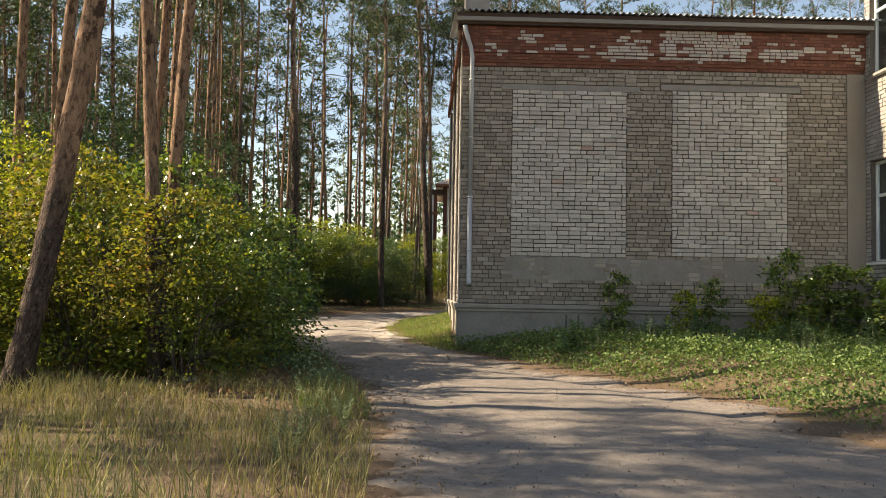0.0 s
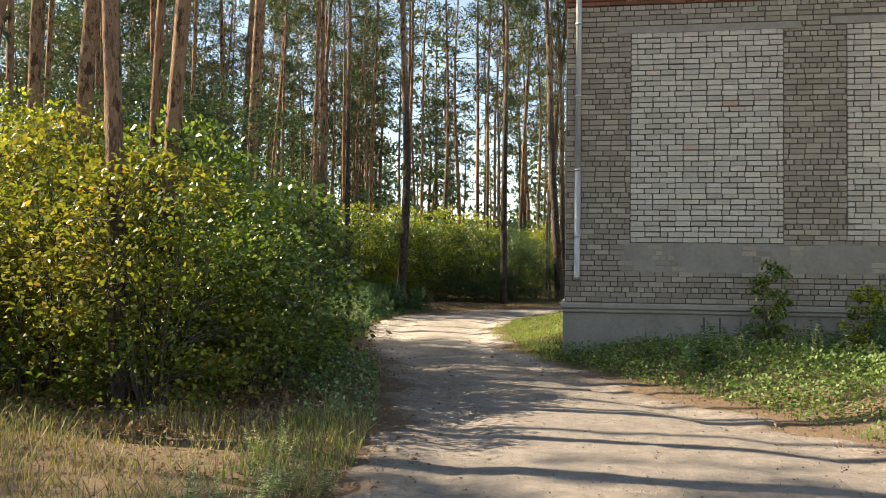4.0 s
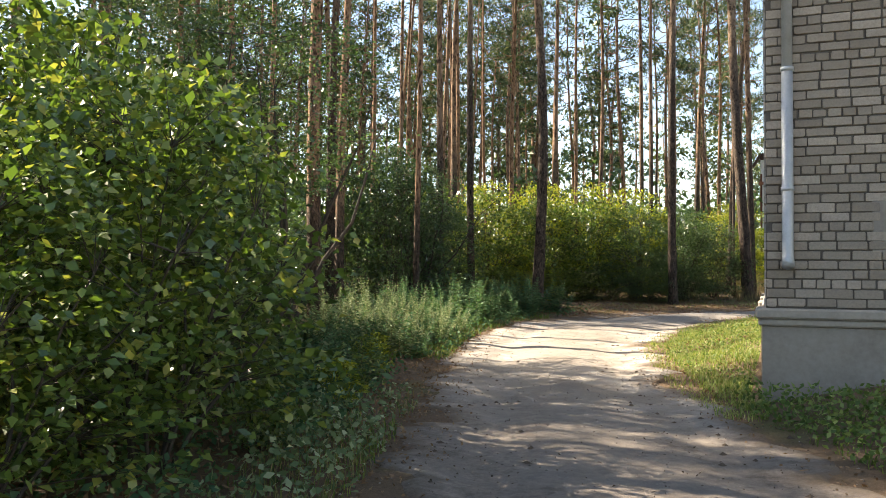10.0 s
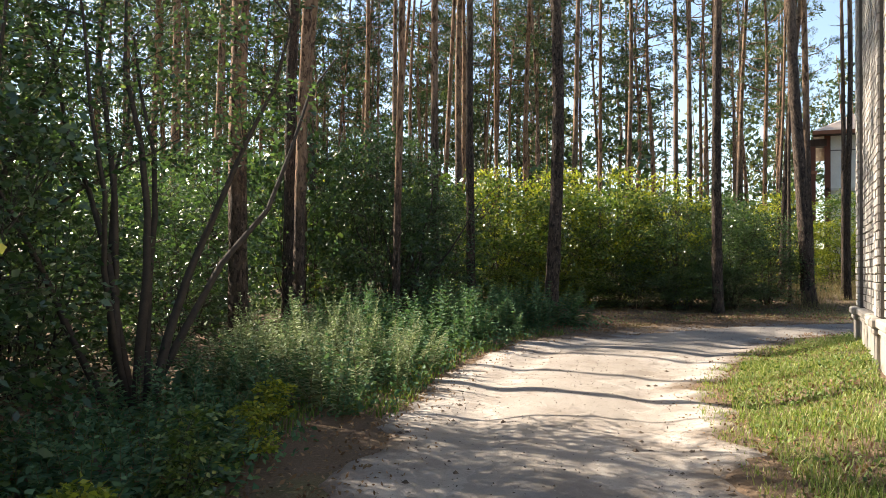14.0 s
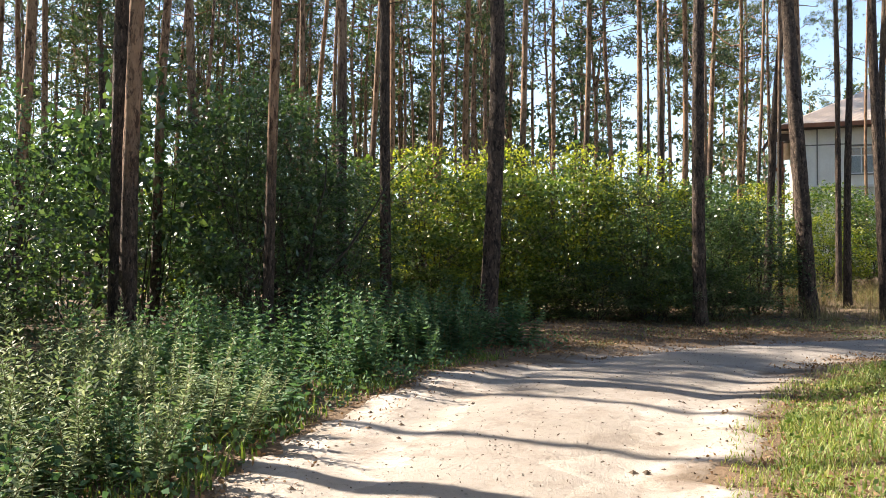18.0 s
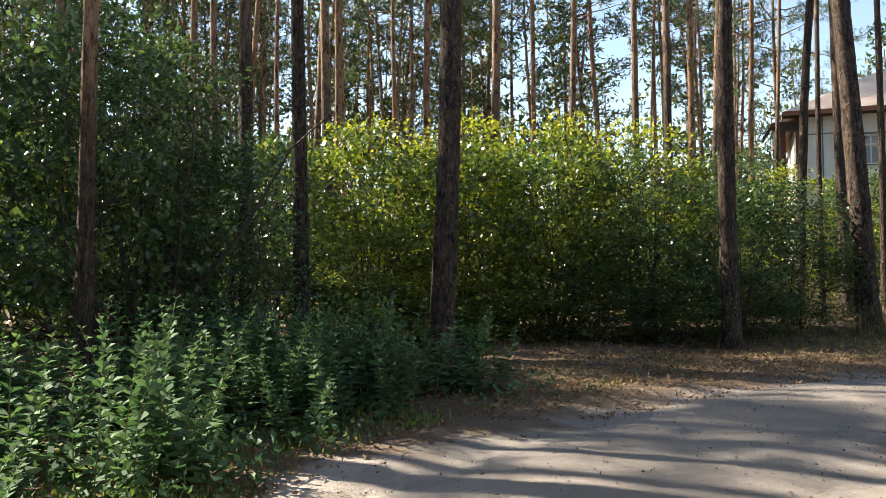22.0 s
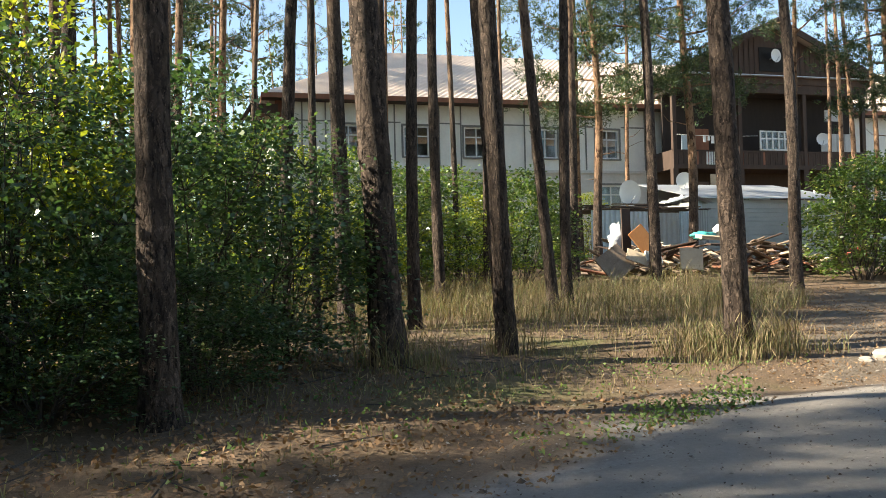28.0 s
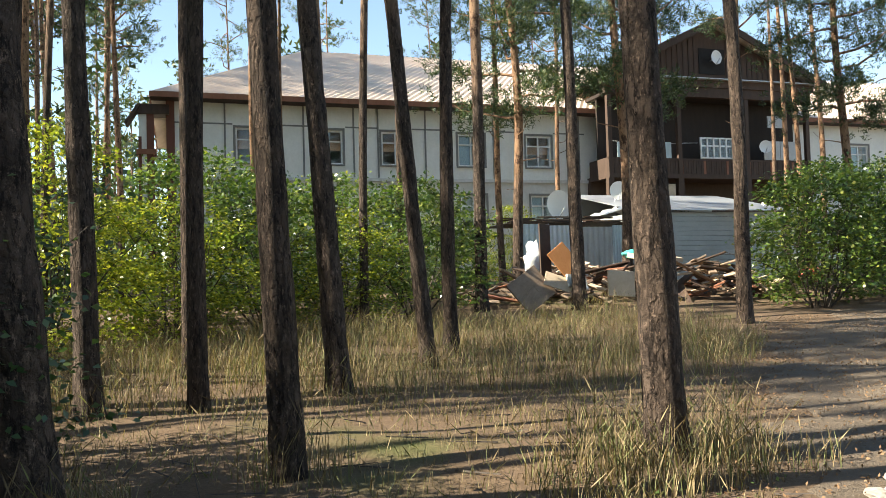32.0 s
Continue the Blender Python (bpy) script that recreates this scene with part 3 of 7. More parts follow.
def build_ribbon(name, edges, material, label, category, rag=0.16, lift=0.014, seed=1):
    rng = np.random.default_rng(seed)
    l, r = edges
    cross = 22
    u = np.linspace(0, 1, cross + 1)
    n = len(l)
    jl = np.convolve(rng.normal(0, 1, n + 8), np.ones(5) / 2.3, "same")[4:-4] * rag * 1.3
    jr = np.convolve(rng.normal(0, 1, n + 8), np.ones(4) / 2, "same")[4:-4] * rag
    d = (r - l) / np.linalg.norm(r - l, axis=1)[:, None]
    a, b = l + d * jl[:, None], r + d * jr[:, None]
    p = a[:, None, :] * (1 - u[None, :, None]) + b[:, None, :] * u[None, :, None]
    z = land(p[..., 0].ravel(), p[..., 1].ravel()).reshape(n, cross + 1) + lift
    z[:, 0] -= 0.05
    z[:, -1] -= 0.05
    v = np.concatenate([p, z[..., None]], 2).reshape(-1, 3)
    w = cross + 1
    f = [(j * w + i, j * w + i + 1, (j + 1) * w + i + 1, (j + 1) * w + i) for j in range(n - 1) for i in range(cross)]
    ob = link_mesh(name, v.tolist(), f, material, smooth=True)
    wide = np.linalg.norm(b - a, axis=1)[:, None]
    rim = ob.data.attributes.new("rim", "FLOAT", "POINT")
    rim.data.foreach_set("value", (np.minimum(u, 1 - u)[None, :] * wide).astype(np.float32).ravel())
    return tagged(ob, label, category, kind="structure")


build_ground()
build_ribbon("road", ROAD_EDGES, M_ROAD, "bare packed dirt lane, near stretch browner and darkened for shade", "road")
build_ribbon("footpath", TRACK_EDGES, M_SAND, "sandy trodden path between the pines", "path", 0.25, 0.006, 2)


# ---- the brick building beside the lane ----
TURN_B = 1.35
BX, BY = 0.36, 18.45
B = Matrix.Translation((BX, BY, 0)) @ Matrix.Rotation(radians(TURN_B), 4, "Z")
W_F, D_F = 9.1, 8.9          # width of the front, depth of the side
COURSE, LONG = 0.0928, 0.262
JOINT = 0.013
Z_LEDGE, Z_GREY, Z_TOP = 1.03, 6.36, 7.26
brick_parts = []


worn = random.Random(77)


def brick_box(x0, x1, z0, z1, depth, side=False):
    """One brick with worn corners and edges, proud of its wall (front at -y); the side wall's (front at -x) are plainer."""
    if side:
        j = [worn.uniform(0, 0.005) for _ in range(8)]
        ring = [(x0 + j[0], z0 + j[1]), (x1 - j[2], z0 + j[3]), (x1 - j[4], z1 - j[5]), (x0 + j[6], z1 - j[7])]
        v = [(-depth, a, c) for a, c in ring] + [(0.0, a, c) for a, c in ring]
        return v, [(3, 2, 1, 0)] + [((k + 1) % 4, (k + 1) % 4 + 4, k + 4, k) for k in range(4)]
    cs = [min(worn.uniform(0.002, 0.02) * worn.choice((0.5, 1, 1)), (x1 - x0) / 4) for _ in range(8)]
    e = [worn.uniform(-0.002, 0.003) for _ in range(4)]
    ring = [(x0 + cs[0], z0 + e[0]), (x1 - cs[1], z0 + e[0]), (x1 - e[1], z0 + cs[2] * 0.8), (x1 - e[1], z1 - cs[3] * 0.8),
            (x1 - cs[4], z1 - e[2]), (x0 + cs[5], z1 - e[2]), (x0 + e[3], z1 - cs[6] * 0.8), (x0 + e[3], z0 + cs[7] * 0.8)]
    cx, cz = (x0 + x1) / 2, (z0 + z1) / 2
    face = [(a + (0.004 if a < cx else -0.004), c + (0.004 if c < cz else -0.004), -depth) for a, c in ring]
    rim = [(a, c, -depth + 0.006) for a, c in ring]
    back = [(a, c, 0.0) for a, c in ring]
    v = [(a, d, c) for a, c, d in face + rim + back]
    f = [tuple(range(8))] + [(k + 8 * r, k + 8 * r + 8, (k + 1) % 8 + 8 * r + 8, (k + 1) % 8 + 8 * r) for r in (0, 1) for k in range(8)]
    return v, f


def clip(a, b, z, cuts):
    """What is left of the run a to b outside the openings."""
    runs = [(a, b)]
    for c0, c1, c2, c3 in cuts:
        if c2 < z < c3:
            runs = [r for p, q in runs for r in ((p, min(q, c0)), (max(p, c1), q)) if r[1] > r[0]]
    return runs


def lay(x0, x1, z0, z1, rng, skip=None, joint=JOINT, jitter=0.0045, course=COURSE, header=0.14, cuts=(), bonded=True):
    """Bricks of a running bond as (x0, x1, z0, z1)."""
    out = []
    rows = int(round((z1 - z0) / course))
    for r in range(rows):
        za = z0 + r * course
        heads = bonded and r % 6 == 2
        ln = LONG / 2 if heads else LONG
        x = x0 - (0 if r % 2 else ln / 2) - rng.uniform(0, 0.03)
        while x < x1:
            w = ln * (0.5 if (not heads and rng.random() < header) else 1)
            a, b = max(x, x0), min(x + w, x1)
            for p, q in clip(a, b, za + course / 2, cuts):
                if q - p > 0.05 and not (skip and skip((p + q) / 2, za + course / 2)):
                    j = rng.uniform(-jitter, jitter, 4)
                    out.append((p + joint / 2 + j[0], q - joint / 2 + j[1], za + joint / 2 + j[2], za + course - joint / 2 + j[3]))
            x += w
    return out


def brick_field(name, bricks, parent, material, base, depth, rng, side=False, label="", mats=None, pick=None):
    vs, fs, mi = [], [], []
    for b in bricks:
        v, f = brick_box(*b, depth + rng.uniform(-0.004, 0.004), side)
        n = len(vs)
        vs += [(p[0] + base[0], p[1] + base[1], p[2] + base[2]) for p in v]
        fs += [tuple(i + n for i in q) for q in f]
        if pick:
            mi += [pick(b)] * len(f)
    return link_mesh(name, vs, fs, mats or material, parent, label, mat_index=mi if pick else None)


OPENINGS = [(1.12, 3.69, 2.12, 5.84), (4.72, 7.32, 2.17, 5.9), (0.86, 3.99, 5.84, 5.97), (4.46, 7.62, 5.9, 6.03)]


def in_plaster(x, z):
    return 0.95 < x < 7.4 and 1.62 < z < 2.12 and math.sin(x * 3.1) + math.sin(x * 7.7 + z * 9) > -0.75


def build_brick_building():
    rng = np.random.default_rng(5)
    wall = thing("wall_front", "shaded grey brick wall with two bricked-up windows", "wall", kind="structure")
    wall.matrix_basis = B
    box("wall_core", (0.0, W_F, 0.0, 0.4, 0.1, Z_TOP), M_MORTAR, wall)
    grey = lay(0.0, W_F, Z_LEDGE + 0.03, Z_GREY, rng, in_plaster, cuts=OPENINGS)
    near = [b for b in grey if b[0] < 2.6 and b[2] < 4.1][:150]
    chosen = set(near)
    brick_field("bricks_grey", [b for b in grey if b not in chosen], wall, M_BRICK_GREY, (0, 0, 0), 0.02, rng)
    brick_parts.append((wall, near, 0.02, 0.0, "grey"))
    for i, (a, b, c, d) in enumerate(((1.12, 3.69, 2.12, 5.84), (4.72, 7.32, 2.17, 5.9))):
        inf = lay(a, b, c, d, rng, None, 0.0125, 0.005, 0.0955, 0.22, bonded=False)
        mine = [q for q in inf if q[2] < c + (1.2 if i == 0 else 0.35)][:110 if i == 0 else 40]
        got = set(mine)
        brick_field("bricks_white", [q for q in inf if q not in got], wall, M_BRICK_WHITE, (0, 0, 0), 0.034, rng)
        brick_parts.append((wall, mine, 0.034, 0.0, "white"))
        bm = bmesh.new()
        add_box(bm, a - 0.26, b + 0.3, -0.028, 0.02, d, d + 0.13, bevel=0.004)
        part("lintel", bm, M_PLASTER_GREY, wall, "plastered concrete lintel")
    bm = bmesh.new()
    add_box(bm, 0.95, 7.5, -0.016, 0.01, 1.6, 2.115)
    part("plaster_patch", bm, M_PLASTER_GREY, wall, "grey render smeared below the windows")
    # cornice of red and white courses, stepping out
    cor = lay(-0.03, W_F, Z_GREY, Z_TOP, rng, None, 0.014, 0.004, 0.0745, 0.55)

    def red(b):
        """Paint is left on most bricks; a bare patch over the pier and scattered bare bricks below it show white."""
        x, z = (b[0] + b[1]) / 2, b[2] - Z_GREY
        k = noise.noise(Vector((x * 0.9, z * 2.6, 3.1))) + 0.9 * noise.noise(Vector((x * 4.3, z * 9.0, 8.0)))
        bare = abs(x - 5.45 - 0.25 * noise.noise(Vector((z * 5, 0, 1)))) < 0.95 and z > 0.2
        return 0 if z > 0.08 and (k < (0.5 if bare else -0.12 if 0.2 < z < 0.5 else -0.42)) else 1

    for lo, hi, dep in ((Z_GREY, Z_GREY + 0.09, 0.03), (Z_GREY + 0.09, Z_GREY + 0.3, 0.055), (Z_GREY + 0.3, Z_TOP + 0.1, 0.085)):
        bs = [b for b in cor if lo <= b[2] < hi]
        box("cornice_core", (-0.02, W_F, -dep + 0.012, 0.01, lo, min(hi, Z_TOP)), M_MORTAR_RED, wall)
        brick_field("cornice_bricks", bs, wall, None, (0, 0, 0), dep, rng, mats=[M_BRICK_WHITE, M_BRICK_RED], pick=red, label="worn courses of white brick with flaking red paint")
    # plinth and ledge
    box("plinth", (-0.043, W_F, -0.06, 0.0, -0.3, Z_LEDGE - 0.15), M_PLASTER_GREY, wall, "rendered plinth", 0.012)
    bm = bmesh.new()
    add_box(bm, -0.098, W_F, -0.13, 0.02, Z_LEDGE - 0.08, Z_LEDGE + 0.02, bevel=0.018)
    add_box(bm, -0.073, W_F, -0.1, 0.02, Z_LEDGE - 0.15, Z_LEDGE - 0.085, bevel=0.015)
    part("ledge", bm, M_CONCRETE, wall, "moulded concrete ledge above the plinth")
    for px in (2.35, 2.62):
        box("plinth_scar", (px, px + 0.04, -0.066, -0.05, 0.45, 0.83), M_MORTAR, wall)

    # side wall along the lane
    side = thing("wall_side", "pale brick side wall, streaked with sun", "wall", kind="structure")
    side.matrix_basis = B
    box("wall_core", (0.06, 0.4, 0.42, D_F - 0.42, 0.1, Z_TOP), M_MORTAR, side)
    cols = lay(0.0, D_F, Z_LEDGE + 0.03, Z_TOP - 0.25, rng)
    sb = [b for b in cols]
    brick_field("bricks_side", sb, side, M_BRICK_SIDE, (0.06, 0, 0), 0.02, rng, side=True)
    for y0, y1 in ((0.0, 0.62), (2.45, 3.05), (5.2, 5.8), (D_F - 0.6, D_F)):
        pil = lay(y0, y1, Z_LEDGE + 0.03, Z_TOP - 0.25, rng)
        box("pilaster_core", (0.004, 0.058, max(y0, 0.41) + 0.01 if y0 < 0.1 else y0 + 0.01, y1 - 0.01, Z_LEDGE, Z_TOP - 0.2), M_MORTAR, side)
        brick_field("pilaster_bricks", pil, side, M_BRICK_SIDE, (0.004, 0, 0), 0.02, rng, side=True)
        bm = bmesh.new()
        add_box(bm, -0.1, 0.1, y0 - 0.05, y1 + 0.08, Z_LEDGE - 0.08, Z_LEDGE + 0.02, bevel=0.018)
        add_box(bm, -0.075, 0.1, y0 - 0.03, y1 + 0.06, Z_LEDGE - 0.15, Z_LEDGE - 0.085, bevel=0.015)
        part("ledge_step", bm, M_CONCRETE, side, "ledge stepping round a pilaster")
        box("plinth_step", (-0.045, 0.05, y0, y1 + 0.04, -0.3, Z_LEDGE - 0.15), M_PLASTER_GREY, side, "", 0.012)
    bm = bmesh.new()
    add_box(bm, -0.05, 0.1, 0.3, D_F - 0.3, Z_LEDGE - 0.078, Z_LEDGE + 0.018, bevel=0.018)
    add_box(bm, -0.025, 0.1, 0.3, D_F - 0.3, Z_LEDGE - 0.148, Z_LEDGE - 0.083, bevel=0.015)
    part("ledge", bm, M_CONCRETE, side, "moulded concrete ledge")
    box("plinth", (0.0, 0.06, 0.3, D_F - 0.3, -0.3, Z_LEDGE - 0.15), M_CONCRETE, side, "pale rendered plinth", 0.012)
    red_side = lay(0.0, D_F, Z_TOP - 0.25, Z_TOP, rng, None, 0.014, 0.004, 0.0745, 0.5)
    brick_field("cornice_bricks", red_side, side, M_BRICK_RED, (-0.03, 0, 0), 0.06, rng, side=True)
    # far and inner walls close the block
    back = thing("wall_back", "plain back wall of the brick building", "wall", kind="structure")
    back.matrix_basis = B
    box("wall_core", (0.4, 16.0, D_F - 0.4, D_F, 0.1, Z_TOP), M_BRICK_SIDE, back)

    roof = thing("roof", "grey corrugated slate roof over the brick building", "roof", kind="structure")
    roof.matrix_basis = B
    bm = bmesh.new()
    add_box(bm, -0.16, W_F + 0.1, -0.27, 0.0, Z_TOP + 0.06, Z_TOP + 0.15, bevel=0.006)
    part("fascia", bm, M_FASCIA, roof, "long weathered eaves board")
    box("soffit", (-0.12, W_F, -0.2, 0.3, Z_TOP, Z_TOP + 0.058), M_TIMBER_DARK, roof)
    box("drip_board", (-0.15, W_F + 0.1, -0.255, -0.22, Z_TOP + 0.152, Z_TOP + 0.24), M_TIMBER_DARK, roof)
    n = int((W_F + 0.4) / 0.14) * 6
    vs, fs = [], []
    for i in range(n + 1):
        x = -0.2 + (W_F + 0.4) * i / n
        z = 0.027 * math.sin(2 * math.pi * i / 6)
        for y, zz in ((-0.36, Z_TOP + 0.275), (4.5, Z_TOP + 1.1)):
            vs += [(x, y, zz + z), (x, y, zz + z - 0.008)]
    for i in range(n):
        a, b = 4 * i, 4 * i + 4
        fs += [(a, b, b + 2, a + 2), (a + 1, a + 3, b + 3, b + 1), (a, a + 1, b + 1, b)]
    link_mesh("slate_sheet", vs, fs, M_SLATE, roof, "wavy grey slate sheet", smooth=False)
    box("ceiling_slab", (0.0, 16, 0.3, D_F - 0.1, Z_TOP, Z_TOP + 0.05), M_CONCRETE, roof)
    box("rear_slope", (0.0, 16, 4.4, D_F + 0.3, Z_TOP + 0.06, Z_TOP + 0.5), M_SLATE, roof)
    box("chimney", (0.05, 0.62, 0.45, 1.1, Z_TOP + 0.2, Z_TOP + 1.6), M_PLASTER_GREY, roof, "rendered chimney stack", 0.01)

    pipe = thing("downpipe", "grey galvanised downpipe with a bent foot at the corner", "drainpipe")
    pipe.matrix_basis = B
    runs = [([(0.02, -0.2, 7.22), (0.04, -0.19, 7.1), (0.16, -0.13, 6.75), (0.2, -0.1, 6.55), (0.2, -0.1, 3.35)], [0.05] * 5)]
    tubes("upper_pipe", runs, 14, M_ZINC, pipe)
    tubes("lower_pipe", [([(0.2, -0.1, 3.4), (0.2, -0.1, 1.62), (0.2, -0.13, 1.54), (0.2, -0.2, 1.47)], [0.054, 0.054, 0.056, 0.06])], 14, M_ZINC, pipe)
    for z in (2.2, 3.38, 4.7, 6.0):
        tubes("pipe_clamp", [([(0.2, -0.1, z), (0.2, -0.1, z + 0.04)], [0.062, 0.062])], 14, M_ZINC, pipe)
        box("bracket", (0.19, 0.21, -0.06, 0.0, z + 0.005, z + 0.03), M_ZINC, pipe)


def build_annex():
    """The taller wing that stands forward at the building's far end."""
    ax = 9.12
    wing = thing("wall_annex", "pale sunlit brick wing with tall white-framed windows", "wall", kind="structure")
    wing.matrix_basis = B
    rng = np.random.default_rng(8)
    holes = [(-2.75, -0.22, 2.1, 4.35), (-2.75, -0.22, 6.25, 8.6), (-5.9, -3.4, 2.1, 4.35), (-5.9, -3.4, 6.25, 8.6)]

    def skip(y, z):
        return any(a - 0.02 < y < b + 0.02 and c < z < d for a, b, c, d in holes)

    ys = sorted({-7.0, 0.0, *[h[0] for h in holes], *[h[1] for h in holes]})
    zs = sorted({-0.2, 9.4, *[h[2] for h in holes], *[h[3] for h in holes]})
    bm = bmesh.new()
    for i in range(len(ys) - 1):
        for j in range(len(zs) - 1):
            if not skip((ys[i] + ys[i + 1]) / 2, (zs[j] + zs[j + 1]) / 2):
                add_box(bm, ax, ax + 0.45, ys[i], ys[i + 1], zs[j], zs[j + 1])
    part("wall_core", bm, M_MORTAR, wing)
    bs = lay(-7.0, 0.0, Z_LEDGE, 9.35, rng, None, cuts=holes)
    brick_field("bricks_side", bs, wing, M_BRICK_SIDE, (ax, 0, 0), 0.012, rng, side=True)
    box("plinth", (ax - 0.05, ax, -7.0, -0.06, -0.3, Z_LEDGE), M_CONCRETE, wing)
    box("wall_end", (ax, 16, -7.4, -7.0, -0.2, 9.4), M_BRICK_SIDE, wing)
    box("wall_rear", (ax + 0.45, 16, -0.02, 0.4, 7.3, 9.4), M_BRICK_SIDE, wing)
    box("wing_roof", (ax - 0.3, 16, -7.5, 0.5, 9.42, 9.6), M_SLATE, wing)
    box("corner_pier", (W_F - 0.42, W_F - 0.003, -0.05, -0.013, Z_LEDGE + 0.03, Z_GREY), M_BRICK_GREY, wing)
    for k, (a, b, c, d) in enumerate(holes):
        win = thing("window_%d" % (k + 1), "tall white-painted window with several panes", "window", kind="structure")
        win.matrix_basis = B
        x = ax + 0.1
        for y0, y1, z0, z1 in ((a, a + 0.07, c, d), (b - 0.07, b, c, d), (a + 0.07, b - 0.07, c, c + 0.07), (a + 0.07, b - 0.07, d - 0.07, d),
                               (a + 0.07, b - 0.07, c + 1.45, c + 1.52), ((a + b) / 2 - 0.04, (a + b) / 2 + 0.04, c + 0.07, c + 1.45), (b - 0.95, b - 0.88, c + 0.07, d - 0.07)):
            box("window_frame", (x, x + 0.06, y0, y1, z0, z1), M_WHITE, win, "", 0.004)
        box("pane", (x + 0.02, x + 0.03, a + 0.05, b - 0.05, c + 0.05, d - 0.05), M_GLASS, win)
        box("curtain", (x + 0.1, x + 0.13, a + 0.05, b - 0.3, c + 0.05, d - 0.05), M_CURTAIN, win, "pale net curtain")
        box("window_sill", (ax - 0.09, ax + 0.1, a - 0.06, b + 0.06, c - 0.05, c), M_WHITE, win, "", 0.006)
        if k in (0, 2):
            box("ledge", (ax - 0.1, ax, a - 0.1, b + 0.1, d + 1.86, d + 1.92), M_FASCIA, wing)


build_brick_building()
build_annex()


# ---- plants ----
def grow_branch(start, d, length, rng, bend=0.35, up=0.15, steps=5):
    p, path = Vector(start), [Vector(start)]
    d = Vector(d).normalized()
    for _ in range(steps):
        d = (d + Vector(rng.normal(0, bend / steps ** 0.5, 3)) + Vector((0, 0, up / steps))).normalized()
        p = p + d * (length / steps)
        path.append(p.copy())
    return path


def make_bush(name, label, seed, radius, height, leaves, leaf, leaf_mat, stems=11, category="bush", open_base=0.04, group="bushes along the lane", broad=0.66, clump=34, stout=1.0):
    """A domed bush: stems from one foot, twigs to many flat sprays of leaves, with gaps between the sprays."""
    rng = np.random.default_rng(seed)
    ob = thing(name, label, category, group=group)
    runs, nodes = [], []
    for s in range(stems):
        a = 2 * math.pi * (s + rng.uniform(-0.4, 0.4)) / stems
        spread = rng.uniform(0.1, 0.8)
        d = Vector((math.cos(a) * spread * radius, math.sin(a) * spread * radius, height * rng.uniform(0.62, 0.86)))
        base = Vector((math.cos(a), math.sin(a), 0)) * radius * 0.16 * rng.uniform(0.2, 1)
        main = grow_branch(base, d, d.length, rng, 0.34, 0.1, 6)
        r0 = rng.uniform(0.011, 0.02) * (height / 2.6) * stout
        runs.append((main, [r0 * (1 - 0.8 * i / 6) for i in range(7)]))
        nodes += [tuple(p) for p in main[1:]]
    nodes = np.array(nodes)
    want = max(12, leaves // clump)
    centres = []
    lump = rng.uniform(0, 50)
    low = 0.88 if open_base < 0.08 else 0.6
    while len(centres) < want:
        t, a = rng.uniform(0.0, 1.0), rng.uniform(0, 6.283)
        f = (low + (1 - low) * min(1, t / 0.3)) * math.sqrt(max(0.0, 1 - max(0.0, (t - 0.3) / 0.7) ** 2.3))
        f *= 0.92 + 0.3 * noise.noise(Vector((math.cos(a) * 1.5, math.sin(a) * 1.5, t * 2.6 + lump)))
        q = f * radius * rng.uniform(0, 1) ** 0.36
        p = Vector((q * math.cos(a), q * math.sin(a), height * (open_base + (0.97 - open_base) * t)))
        if rng.random() > q / radius + 0.18 + 0.6 * (1 - t) or noise.noise(p * (2.4 / radius) + Vector((lump, 0, 0))) < -0.12:
            continue
        centres.append(tuple(p))
    c = np.array(centres)
    for p in c:
        gap = np.linalg.norm(nodes - p, axis=1) + np.where(nodes[:, 2] > p[2], 0.5, 0.0)
        if gap.min() < 1.1:
            runs.append(([nodes[int(np.argmin(gap))], p], [0.0055, 0.002]))
    tagged(tubes("stem", runs, 3, M_TWIG, ob), kind="stuff")
    per = max(1, leaves // len(c))
    size = np.repeat(rng.uniform(0.7, 1.35, len(c)), per)[:, None]
    pos = np.repeat(c, per, 0)
    n = len(pos)
    out = unit(pos * np.array([1, 1, 0.0]) + np.array([0, 0, 0.25 * radius]) + rng.normal(0, 0.25, (n, 3)) * radius)
    pos = pos + rng.normal(0, 1, (n, 3)) * np.array([1, 1, 0.36]) * 0.15 * math.sqrt(radius) * size
    pos[:, 2] = np.maximum(pos[:, 2], 0.04)
    quads("crown", spray_leaves(pos, out, leaf, leaf * broad, rng, 0.55, 0.7), leaf_mat, ob)
    return ob


